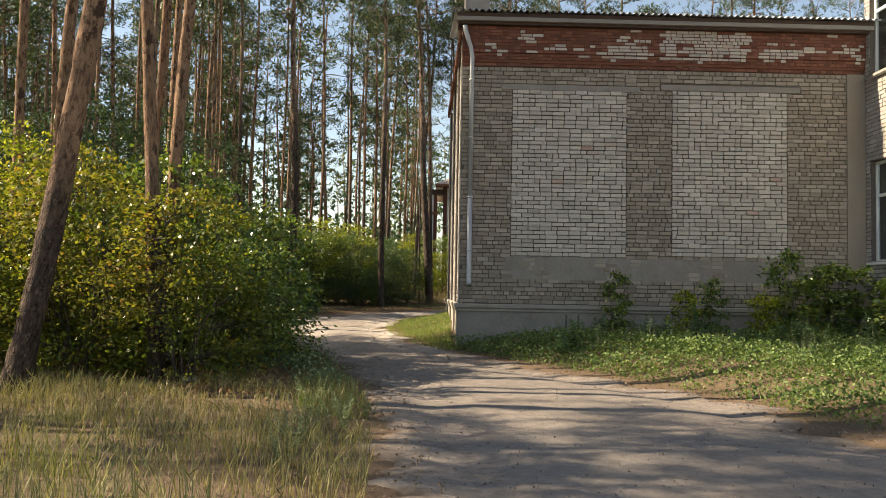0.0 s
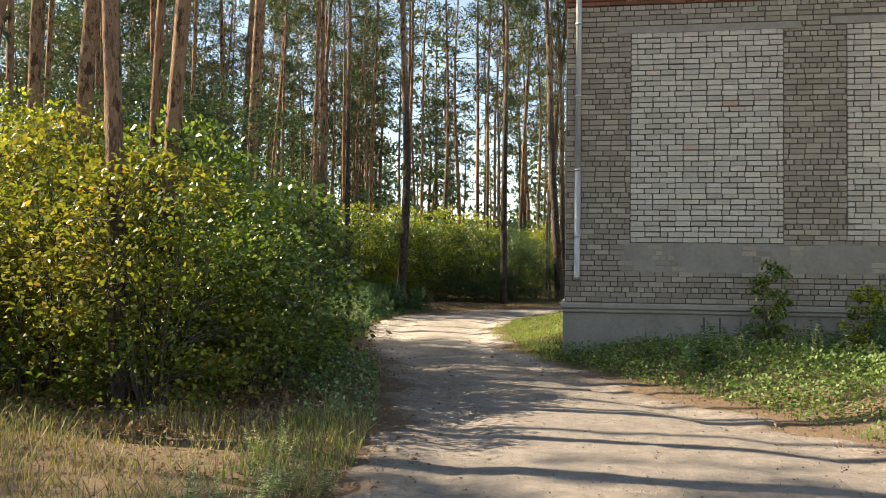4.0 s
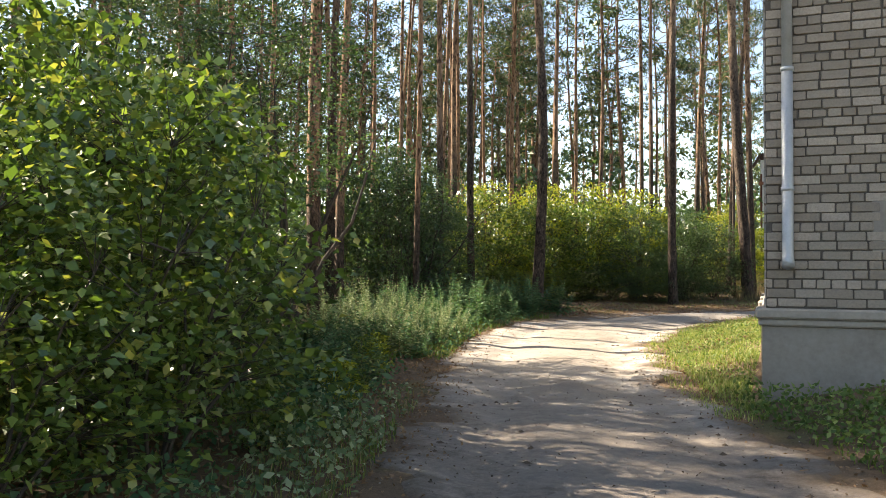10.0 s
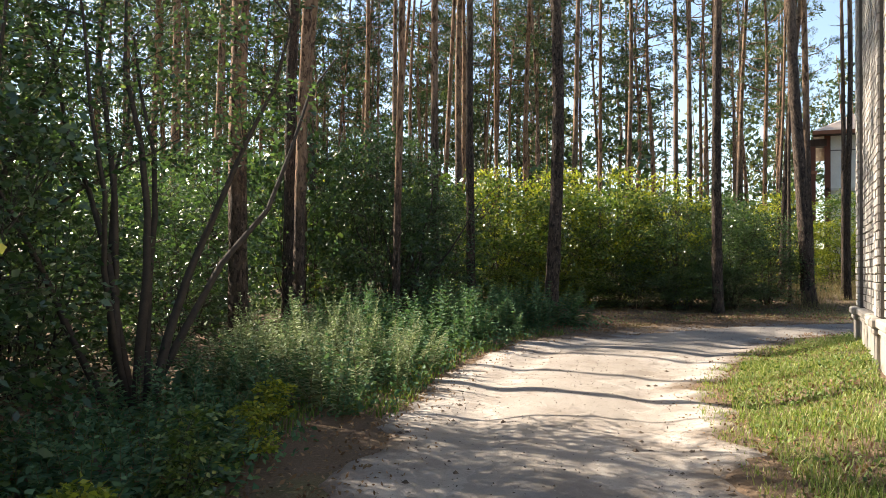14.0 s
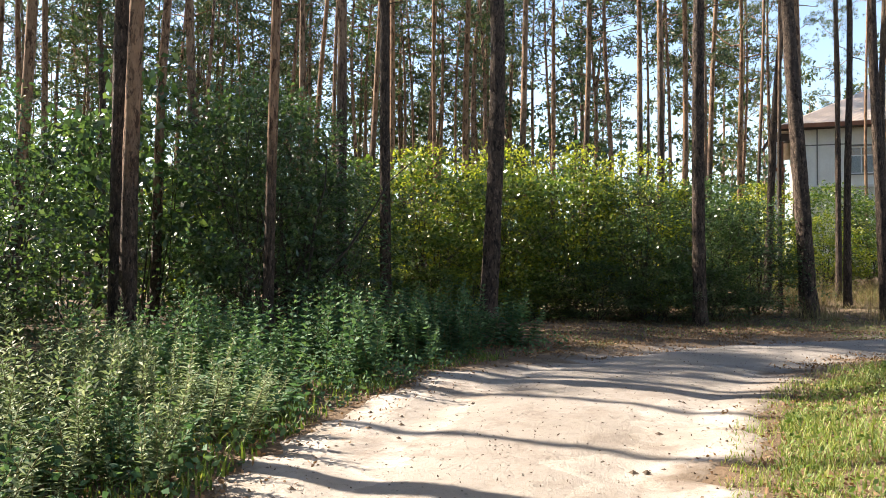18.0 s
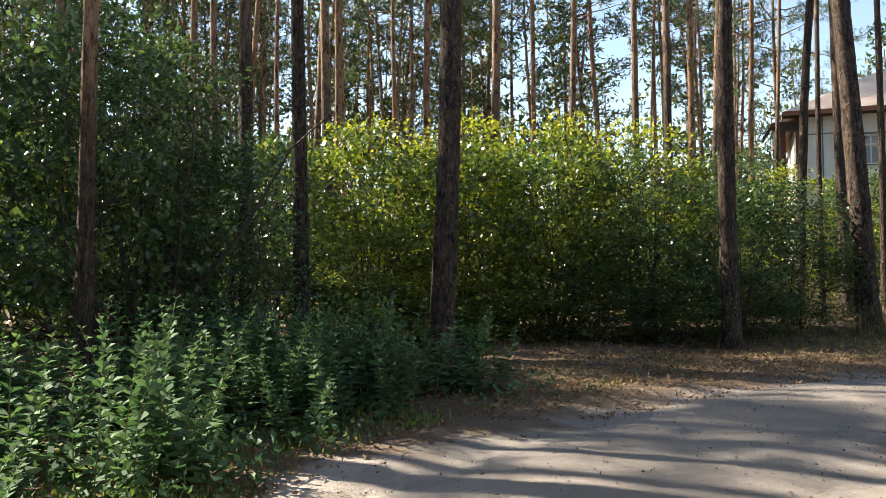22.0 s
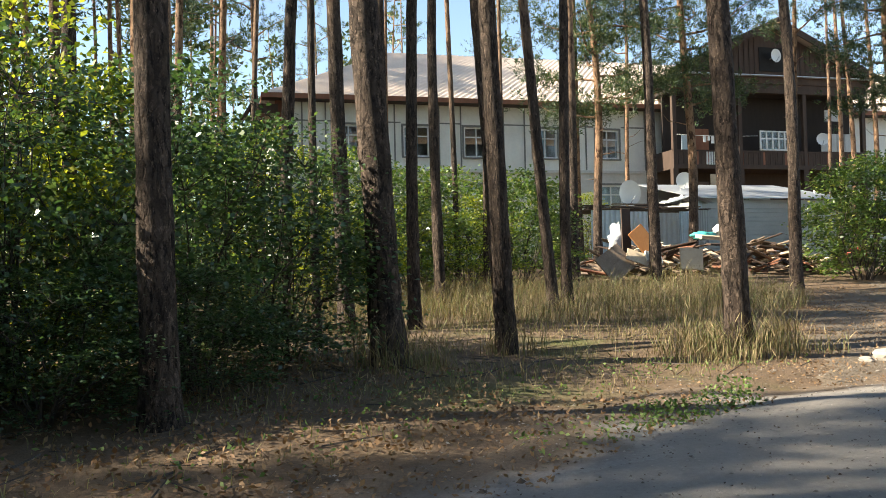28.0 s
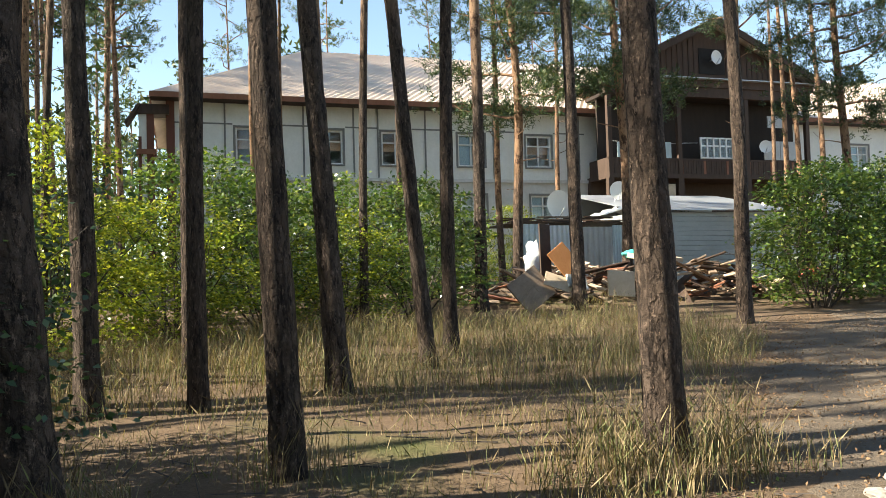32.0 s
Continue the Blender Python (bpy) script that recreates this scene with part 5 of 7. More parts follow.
BUSHES = [  # kind, x, y, width scale, height scale
    ("olive", -3.4, 11.0, 0.9, 1.0), ("olive", -4.9, 11.3, 1.0, 1.1), ("olive", -6.6, 11.4, 1.0, 1.05), ("olive", -8.3, 11.5, 1.1, 1.2), ("olive", -10.2, 11.0, 1.2, 1.25), ("green", -2.9, 12.3, 0.75, 0.72),
    ("green", -3.1, 13.7, 0.9, 0.95), ("green", -4.3, 13.2, 1.05, 1.25), ("olive", -5.8, 13.1, 1.1, 1.35), ("lime", -7.4, 13.6, 1.15, 1.4), ("lime", -9.4, 13.8, 1.2, 1.45), ("green", -4.1, 15.2, 0.8, 0.95),
    ("green", -5.1, 15.0, 1.05, 1.3), ("olive", -6.8, 15.4, 1.15, 1.4), ("dark", -5.9, 16.5, 0.85, 1.05), ("dark", -6.1, 17.1, 1.1, 1.2), ("dark", -8.4, 17.5, 1.2, 1.2),
    ("dark", -7.6, 19.6, 1.0, 1.0), ("dark", -9.3, 20.6, 1.2, 1.25), ("dark", -9.0, 23.2, 1.1, 1.0), ("dark", -11.2, 23.5, 1.2, 1.3), ("dark", -10.7, 25.9, 1.0, 1.3), ("dark", -9.0, 29.4, 1.2, 1.5),
    ("dark", -12.8, 27.4, 1.3, 1.4), ("dark", -11.0, 29.2, 1.2, 1.8), ("dark", -9.7, 30.6, 1.2, 1.65), ("dark", -8.6, 31.0, 1.0, 1.0), ("green", -11.6, 32.4, 1.3, 1.45), ("dark", -9.6, 33.8, 1.1, 1.2),
    ("green", -8.2, 34.6, 1.15, 1.3), ("lime", -8.6, 36.0, 1.2, 1.4), ("lime", -6.9, 36.0, 1.15, 1.32), ("green", -6.5, 34.6, 1.0, 1.15), ("lime", -5.4, 35.9, 1.1, 1.34), ("green", -5.1, 35.0, 1.0, 1.15),
    ("lime", -4.0, 36.2, 1.0, 1.25), ("fine", -3.7, 35.4, 1.0, 1.08), ("fine", -2.5, 36.2, 1.1, 1.05), ("fine", -1.6, 36.9, 0.95, 0.9), ("fine", -2.7, 38.0, 0.9, 0.95),
    ("green", -7.6, 33.7, 0.75, 0.4), ("lime", -6.7, 34.0, 0.7, 0.42), ("green", -5.6, 34.2, 0.75, 0.36), ("fine", -4.5, 34.4, 0.75, 0.42), ("fine", -3.3, 34.5, 0.7, 0.4), ("fine", -2.3, 35.4, 0.65, 0.38),
    ("green", -13.5, 35, 1.4, 1.4), ("green", -11.5, 37.5, 1.3, 1.4), ("dark", -14.5, 31, 1.4, 1.5), ("green", -13, 20, 1.4, 1.4), ("dark", -12, 17, 1.4, 1.4), ("lime", -12.4, 14.2, 1.3, 1.3),
    ("green", -15, 24, 1.5, 1.4), ("green", -12.5, 11.5, 1.3, 1.3), ("dark", -16, 14, 1.6, 1.5), ("green", -16, 19, 1.6, 1.4), ("dark", -18, 28, 1.7, 1.5), ("green", -17, 36, 1.6, 1.5),
    ("lime", -1.5, 44.0, 1.1, 1.15), ("lime", 0.2, 45.0, 1.0, 0.82), ("green", 1.6, 45.8, 1.05, 0.98), ("lime", 2.9, 46.0, 0.95, 0.75), ("green", 4.6, 47.0, 1.1, 1.0), ("green", -3.2, 46.2, 1.2, 1.1),
    ("green", 0.6, 48.2, 1.2, 1.2), ("green", 3.4, 49.5, 1.2, 1.1), ("green", 6.4, 51.5, 1.2, 1.0), ("green", -5.0, 42.0, 1.3, 1.2), ("dark", -4.2, 40.2, 1.1, 0.85),
    ("green", 12.9, 45.6, 1.2, 1.1), ("green", 14.6, 47.2, 1.25, 1.2), ("dark", 16.2, 47.0, 1.2, 1.2), ("green", 18.3, 48.8, 1.3, 1.3), ("green", 20.5, 49.5, 1.3, 1.2), ("lime", 11.6, 59.2, 1.0, 1.0), ("green", 19.0, 60.8, 1.0, 1.1),
]
rb = random.Random(9)
for kind, x, y, s, sz in BUSHES:
    put((DEEP if x < -10.9 else BUSH)[kind][rb.randrange(2)], x, y, rb.uniform(0, 360), s, sz)
for ps in (*BUSH.values(), *DEEP.values()):
    for p in ps:
        park(p)


# ---- grasses ----
def blades(name, label, area, count, height, width, material, seed, category="grass", lean=0.35, head=0.0):
    """A stand of single bent blades inside an outline, given as a test and a box."""
    rng = np.random.default_rng(seed)
    x0, x1, y0, y1, test = area
    x, y = rng.uniform(x0, x1, count * 3), rng.uniform(y0, y1, count * 3)
    keep = test(x, y)
    clump = 0.5 + 0.5 * wave(x, y, 2.3, seed) + 0.4 * wave(x, y, 6.1, seed + 1)
    keep &= rng.uniform(0, 1, len(x)) < np.clip(clump + 0.35, 0.12, 1)
    x, y = x[keep][:count], y[keep][:count]
    n = len(x)
    z = land(x, y) - 0.01
    a = rng.uniform(0, 2 * math.pi, n)
    hgt = height * rng.uniform(0.35, 1.15, n) * (0.75 + 0.35 * wave(x, y, 1.1, seed)) * (0.8 + 0.45 * wave(x, y, 3.7, seed + 4))
    ln = rng.uniform(0.1, 1.0, n) * lean * hgt
    dx, dy = np.cos(a) * ln, np.sin(a) * ln
    wx, wy = -np.sin(a) * width / 2, np.cos(a) * width / 2
    b = np.stack([x, y, z], 1)
    m = b + np.stack([dx * 0.35, dy * 0.35, hgt * 0.6], 1)
    t = b + np.stack([dx, dy, hgt * 0.97], 1)
    w = np.stack([wx, wy, np.zeros(n)], 1)
    v = np.empty((n, 2, 4, 3))
    v[:, 0, 0], v[:, 0, 1], v[:, 0, 2], v[:, 0, 3] = b - w, b + w, m + w * 0.75, m - w * 0.75
    v[:, 1, 0], v[:, 1, 1], v[:, 1, 2], v[:, 1, 3] = m - w * 0.75, m + w * 0.75, t + w * 0.12, t - w * 0.12
    verts = [v.reshape(-1, 3)]
    if head:
        k = rng.uniform(0, 1, n) < head
        tt, up = t[k], unit(t[k] - m[k])
        ww = unit(np.cross(up, rng.normal(0, 1, (len(tt), 3)))) * 0.0048
        q = np.empty((len(tt), 4, 3))
        q[:, 0], q[:, 1], q[:, 2], q[:, 3] = tt - up * 0.06, tt + ww, tt + up * 0.1, tt - ww
        verts.append(q.reshape(-1, 3))
    return tagged(quads(name, np.concatenate(verts), material), label, category, kind="stuff")


def off_road(x, y):
    return (outside(x, y, ROAD_EDGES) > 0.03) & (outside(x, y, TRACK_EDGES) > 0.05)


def clear_of_block(x, y):
    return ~((x > 0.2) & (y > 18.35) & (y < 27.6)) & ~((x > 9.3) & (y < 19) & (y > 11))


def east_side(x, y):
    """Ground on the building's side of the lane."""
    return off_road(x, y) & clear_of_block(x, y) & (x > np.interp(y, [7, 18.4, 24, 31], [2.2, -1.2, -2.8, -2.0]))


blades("dry_meadow_grass", "dry straw-coloured grass on the verge", (-9.5, -0.3, 2.0, 10.9, lambda x, y: off_road(x, y)), 28000, 0.33, 0.007, M_GRASS_DRY, 3, head=0.12, lean=0.8)
blades("verge_grass", "green grass along the lane's edge", (-3.2, -0.3, 8.5, 17.0, lambda x, y: off_road(x, y) & (outside(x, y, ROAD_EDGES) < 0.8)), 2600, 0.2, 0.008, M_GRASS_GREEN, 4)
blades("verge_straw", "dry grass along the lane's edge", (-3.6, -0.3, 9.5, 17.5, lambda x, y: off_road(x, y) & (outside(x, y, ROAD_EDGES) < 0.8) & (x < np.interp(y, [7, 18.4], [2.2, -1.2]))), 2600, 0.24, 0.007, M_GRASS_DRY, 16, lean=0.9)
blades("yard_grass", "short green grass and weeds before the brick wall", (-1.6, 10.5, 7.5, 18.4, east_side), 15000, 0.14, 0.01, M_GRASS_GREEN, 5, lean=0.9)
blades("side_grass", "green grass strip between lane and wall", (-1.6, 0.4, 18.0, 31.0, lambda x, y: off_road(x, y) & clear_of_block(x, y)), 13000, 0.17, 0.01, M_GRASS_MIX, 6, lean=0.9)
blades("lane_side_grass", "green grass right at the lane's edge", (-2.0, 0.4, 17.5, 31.0, lambda x, y: (outside(x, y, ROAD_EDGES) > -0.3) & clear_of_block(x, y) & (outside(x, y, ROAD_EDGES) < 0.4) & (x > np.interp(y, [17, 24, 31], [-0.9, -2.8, -2.0]))), 8000, 0.12, 0.009, M_GRASS_MIX, 16, lean=1.0)
blades("tall_dry_grass", "tall golden dry grass among the pines", (-2.2, 8.6, 39.4, 45.6, lambda x, y: off_road(x, y)), 16000, 0.62, 0.006, M_GRASS_GOLD, 7, head=0.22, lean=1.05)
blades("thin_dry_grass", "thin dry grass under the pines", (-3.0, 6.0, 34.6, 40.0, lambda x, y: off_road(x, y)), 8000, 0.17, 0.006, M_GRASS_GOLD, 8, head=0.1, lean=1.0)
blades("hedge_foot_grass", "sparse grass below the bushes", (-8.0, -0.5, 30.5, 36.0, lambda x, y: off_road(x, y)), 1700, 0.13, 0.008, M_GRASS_DRY, 9, lean=0.8)
blades("lane_weeds", "low green weeds on the shady lane edge", (-8.5, -2.0, 15.0, 28.6, lambda x, y: off_road(x, y) & (outside(x, y, ROAD_EDGES) < 2.6) & ((y > 20.5) | (outside(x, y, ROAD_EDGES) > 0.75))), 13000, 0.2, 0.016, M_GRASS_GREEN, 10, lean=0.9)
for cx, cy, r, n, s in ((3.35, 36.5, 0.65, 620, 21), (2.75, 36.2, 0.55, 420, 22), (-0.5, 36.3, 0.55, 380, 23), (0.9, 37.1, 0.4, 120, 24), (4.1, 36.5, 0.5, 200, 25)):
    blades("grass_tussock", "pale dry grass tuft round a pine foot", (cx - r, cx + r, cy - r, cy + r, lambda x, y, cx=cx, cy=cy, r=r: np.hypot(x - cx, y - cy) < r), n, 0.55, 0.007, M_GRASS_GOLD, s, head=0.5, lean=0.7)


def leaf_carpet(name, label, area, count, leaf, height, material, seed):
    """Low broad-leaved weeds: leaves held at all heights of a thin layer, in patches."""
    rng = np.random.default_rng(seed)
    x0, x1, y0, y1, test = area
    x, y = rng.uniform(x0, x1, count * 4), rng.uniform(y0, y1, count * 4)
    patch = 0.45 + 0.5 * wave(x, y, 1.3, seed) + 0.45 * wave(x, y, 4.7, seed + 2)
    k = test(x, y) & (rng.uniform(0, 1, len(x)) < np.clip(patch, 0.06, 1))
    x, y, patch = x[k][:count], y[k][:count], patch[k][:count]
    n = len(x)
    z = land(x, y) + rng.uniform(0.01, 1, n) ** 1.3 * height * np.clip(patch + 0.3, 0.3, 1.3)
    a = rng.uniform(0, 6.283, n)
    out = np.stack([np.cos(a), np.sin(a), rng.normal(0.25, 0.3, n)], 1)
    return tagged(quads(name, leaf_mesh(np.stack([x, y, z], 1), out, leaf, leaf * 0.6, rng, 0.0), material), label, "weeds", kind="stuff")


leaf_carpet("yard_weeds", "low broad-leaved green weeds before the brick wall", (-1.6, 10.5, 7.8, 18.4, east_side), 34000, 0.058, 0.27, M_LEAF_YARD, 12)
leaf_carpet("verge_weeds", "pale low weeds at the foot of the bushes", (-4.2, -0.8, 10.8, 17.5, lambda x, y: off_road(x, y) & (outside(x, y, ROAD_EDGES) < 0.9) & (x < np.interp(y, [7, 18.4], [2.2, -1.2]))), 2600, 0.06, 0.26, M_LEAF_SILVER, 17)
leaf_carpet("side_weeds", "low green weeds beside the side wall", (-1.6, 0.4, 18.0, 30.5, lambda x, y: off_road(x, y) & clear_of_block(x, y)), 2600, 0.042, 0.14, M_LEAF_YARD, 13)
leaf_carpet("lane_edge_weeds", "low shaded weeds at the lane's edge", (-8.5, -1.5, 12.5, 30.0, lambda x, y: off_road(x, y) & (outside(x, y, ROAD_EDGES) < 2.4) & ((y > 20.5) | (outside(x, y, ROAD_EDGES) > 0.45))), 13000, 0.065, 0.28, M_LEAF_NETTLE, 14)
leaf_carpet("hedge_foot_weeds", "scattered low weeds on the leaf litter", (-7.0, 4.5, 30.5, 36.0, lambda x, y: off_road(x, y) & (outside(x, y, ROAD_EDGES) < 2.0)), 1900, 0.038, 0.1, M_LEAF_YARD, 15)


leaf_carpet("lane_end_weeds", "row of low bluish-green weeds on the lane's dry edge", (-0.4, 1.9, 32.9, 34.6, lambda x, y: np.abs(y - 33.3 - 0.5 * x) < 0.25 + 0.1 * wave(x, y, 3, 1)), 1500, 0.04, 0.16, M_LEAF_YARD, 19)


def make_weed(name, label, seed, height, leaf_mat, leaf, stems, nodes, whorl, narrow, spread, group="weeds by the lane"):
    """Upright stalks with leaves in whorls that shorten to a spire."""
    rng = np.random.default_rng(seed)
    ob = thing(name, label, "plant", group=group)
    runs, vs = [], []
    for s in range(stems):
        a = rng.uniform(0, 6.28)
        q = spread * math.sqrt(rng.uniform(0, 1))
        h = height * rng.uniform(0.55, 1.08)
        p = grow_branch((math.cos(a) * q, math.sin(a) * q, -0.02), (math.cos(a) * 0.3, math.sin(a) * 0.3, 1), h, rng, 0.2, 0.2, 5)
        runs.append((p, [0.006, 0.0055, 0.005, 0.004, 0.003, 0.0015]))
        u = np.repeat(np.linspace(0.5, 4.97, nodes), whorl) + rng.normal(0, 0.04, nodes * whorl)
        u = np.clip(u, 0.05, 4.99)
        k = u.astype(int)
        pp = np.array([list(c) for c in p])
        c = pp[k] * (1 - (u - k))[:, None] + pp[k + 1] * (u - k)[:, None]
        th = np.tile(np.arange(whorl) * 6.283 / whorl, nodes) + np.repeat(rng.uniform(0, 6.28, nodes), whorl)
        out = np.stack([np.cos(th), np.sin(th), 0.15 + 0.16 * u], 1)
        ln = leaf * (0.3 + 0.9 * (1 - u / 5) ** 0.6) * np.minimum(1, 0.55 + 0.5 * u)
        vs.append(spray_leaves(c, out, ln, ln * narrow, rng, 0.28, 0.35, 0.12))
    tagged(tubes("stem", runs, 3, M_STALK, ob), kind="stuff")
    tagged(quads("foliage", np.concatenate(vs), leaf_mat, ob), kind="stuff")
    return ob


rw = random.Random(17)
MUG = [make_weed("mugwort", "pale grey-green mugwort clump by the lane", 81 + i, 1.0, M_LEAF_SILVER, 0.095, 7, 20, 4, 0.32, 0.3) for i in range(3)]
NET = [make_weed("nettle", "dark bluish-green nettle clump in the shade", 91 + i, 0.95, M_LEAF_NETTLE, 0.115, 6, 13, 4, 0.5, 0.22) for i in range(3)]


def scatter(protos, n, x0, x1, y0, y1, lo, hi, keep=(0.25, 3.0), gap=0.2):
    got = []
    for _ in range(n * 12):
        if len(got) >= n:
            break
        x, y = rw.uniform(x0, x1), rw.uniform(y0, y1)
        d = outside(x, y, ROAD_EDGES)[0]
        if not keep[0] < d < keep[1] or not free_of(x, y, got, gap):
            continue
        got.append((x, y))
        put(protos[rw.randrange(len(protos))], x, y, rw.uniform(0, 360), rw.uniform(lo, hi) * 1.1, rw.uniform(lo, hi))


scatter(MUG, 40, -8.2, -4.6, 20.4, 23.8, 0.5, 1.1, (0.25, 2.5))
scatter(NET, 80, -9.0, -4.5, 23.9, 30.0, 0.65, 1.1, (0.35, 3.2))
scatter(NET, 30, -7.5, -3.5, 16.5, 22.5, 0.5, 0.9, (0.5, 2.6))
scatter(MUG, 9, -1.8, -0.6, 6.0, 9.5, 0.22, 0.42, (0.1, 0.8))
scatter(MUG, 26, 1.5, 9.0, 12.5, 17.8, 0.3, 0.6, (0.6, 8.0), 0.4)
scatter(NET, 14, 2.0, 9.2, 15.0, 18.0, 0.6, 1.05, (0.6, 9.0), 0.4)
for p in MUG + NET:
    park(p)

# young maples and the bush at the foot of the wall
SAP = [make_bush("sapling", "young leafy maple shoot at the wall foot", 101, 0.36, 1.25, 1100, 0.085, M_LEAF_GREEN, 5, "plant", 0.1, group="saplings by the wall"),
       make_bush("sapling", "yellow-green young shoot at the wall foot", 102, 0.34, 1.05, 800, 0.09, M_LEAF_LIME, 5, "plant", 0.15, group="saplings by the wall")]
for k, x, y, s, sz in ((0, 3.75, 18.0, 0.85, 1.1), (1, 5.0, 17.3, 0.8, 0.95), (0, 5.65, 17.6, 0.9, 1.0), (0, 7.2, 17.6, 1.2, 1.5), (0, 7.7, 17.2, 1.3, 1.25), (0, 8.2, 17.7, 1.4, 1.3), (0, 8.8, 17.4, 1.5, 1.25), (1, 6.7, 17.4, 0.9, 0.9), (0, 9.0, 16.2, 1.4, 1.1)):
    put(SAP[k], x, y, rw.uniform(0, 360), s, sz)
for k, x, y, s in ((1, -3.3, 16.4, 0.55), (0, -3.75, 17.6, 0.6), (1, -4.1, 18.7, 0.5), (0, -2.9, 14.6, 0.55), (1, -4.6, 19.6, 0.5)):
    put(SAP[k], x, y, rw.uniform(0, 360), s, s * 0.8, label="small pale-leaved shoot at the lane's edge")
for p in SAP:
    park(p)
# the tall many-stemmed shrub by the lane
TALL = make_bush("tall_shrub", "tall many-stemmed shrub with thin dark stems", 111, 1.7, 5.6, 7600, 0.068, M_LEAF_DARK, 9, "bush", 0.42, group="tall shrubs by the lane", stout=1.5)
put(TALL, -6.45, 19.9, 20, 1.0)
put(TALL, -9.6, 19.9, 140, 1.0, 0.95)
put(TALL, -7.4, 18.3, 70, 1.05, 1.0)
put(TALL, -8.7, 30.0, 310, 0.8, 0.72)
put(TALL, -10.8, 19.2, 250, 1.1, 1.0)
park(TALL)


# ---- the two-storey house beyond the pines ----
def build_house():
    hx0, hx1, hy = 0.0, 48.0, 66.5
    house = thing("house", "cream two-storey house with a pale slate roof and timber gable", "house", (0, 0, 0))
    wins = [3.2, 6.4, 9.35, 12.85, 16.15, 34.6, 38.0, 41.4]
    z0, zb, ze = 1.5, 6.45, 9.6
    low = [6.4, 9.35, 12.9, 16.3, 34.6, 38.0]
    holes = [(x - 0.62, x + 0.62, 7.05, 8.5) for x in wins] + [(x - 0.6, x + 0.6, 4.2, 5.75) for x in low]
    xs = sorted({hx0, 18.9, 29.1, hx1, *[h[0] for h in holes], *[h[1] for h in holes]})
    zs = sorted({z0, zb, ze, *[h[2] for h in holes], *[h[3] for h in holes]})
    for i in range(len(xs) - 1):
        for j in range(len(zs) - 1):
            cx, cz = (xs[i] + xs[i + 1]) / 2, (zs[j] + zs[j + 1]) / 2
            if not any(a < cx < b and c < cz < d for a, b, c, d in holes):
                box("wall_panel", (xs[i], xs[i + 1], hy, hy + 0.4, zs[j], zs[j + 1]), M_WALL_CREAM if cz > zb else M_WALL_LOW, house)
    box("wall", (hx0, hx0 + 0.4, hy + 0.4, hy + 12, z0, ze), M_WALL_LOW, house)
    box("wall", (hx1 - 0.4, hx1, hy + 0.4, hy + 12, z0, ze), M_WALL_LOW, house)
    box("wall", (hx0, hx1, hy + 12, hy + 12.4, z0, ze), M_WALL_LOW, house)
    box("corner_pier", (hx0 - 0.12, hx0 + 0.2, hy - 0.1, hy - 0.003, z0, ze), M_BRICK_RED, house, "red brick corner pier")
    # the side porch at the near end: a red and white pier under a dark timber eave
    porch = new("side_porch")
    porch.parent = house
    porch["label"] = "side porch with a red and white brick pier"
    box("pier", (-1.15, -0.6, hy - 0.2, hy + 0.4, z0, 8.9), M_WALL_CREAM, porch)
    box("pier_facing", (-0.86, -0.58, hy - 0.23, hy - 0.203, z0, 8.9), M_BRICK_RED, porch, "red brick facing of the pier")
    box("pier_facing", (-1.17, -1.05, hy - 0.23, hy - 0.203, z0, 8.0), M_BRICK_RED, porch, "red brick facing of the pier")
    box("beam", (-1.2, 0.0, hy - 0.3, hy + 0.5, 8.902, 9.3), M_TIMBER_DARK, porch)
    box("lintel", (-1.25, -0.5, hy - 0.3, hy + 0.45, 7.3, 7.5), M_TIMBER_RED, porch)
    box("eave_board", (-0.9, 0.0, -0.1, 0.9, -0.05, 0.05), M_TIMBER_DARK, porch, m=Matrix.Translation((-1.15, hy - 0.4, 9.25)) @ Matrix.Rotation(radians(-58), 4, "Y"))
    box("string_course", (hx0 - 0.05, 18.9, hy - 0.1, hy - 0.003, zb - 0.12, zb + 0.02), M_WALL_LOW, house)
    x = hx0 + 1.05
    while x < 18.5:
        if all(abs(x - w) > 0.75 for w in wins):
            box("batten", (x, x + 0.07, hy - 0.03, hy - 0.002, zb + 0.05, ze - 0.1), M_BATTEN, house)
        x += 1.07
    for a, b in zip([hx0 + 0.1] + [w + 0.75 for w in wins[:5]], [w - 0.75 for w in wins[:5]] + [18.5]):
        box("rail", (a, b, hy - 0.028, hy - 0.001, 8.62, 8.68), M_BATTEN, house)
    for k, (a, b, c, d) in enumerate(holes):
        win = new("window")
        win.parent = house
        wd = 0.07
        for x0, x1, za, zc in ((a, a + wd, c, d), (b - wd, b, c, d), (a + wd, b - wd, c, c + wd), (a + wd, b - wd, d - wd, d), (a + wd, b - wd, d - 0.5, d - 0.44), ((a + b) / 2 - 0.03, (a + b) / 2 + 0.03, c + wd, d - wd)):
            box("frame", (x0, x1, hy + 0.06, hy + 0.13, za, zc), M_WHITE, win)
        box("pane", (a + 0.02, b - 0.02, hy + 0.09, hy + 0.1, c + 0.02, d - 0.02), M_GLASS, win)
        if k % 2:
            box("curtain", (a + 0.1, (a + b) / 2 + 0.1, hy + 0.16, hy + 0.17, c + 0.08, d - 0.08), M_CURTAIN, win)
        box("sill", (a - 0.08, b + 0.08, hy - 0.1, hy + 0.06, c - 0.06, c - 0.002), M_BATTEN, win)
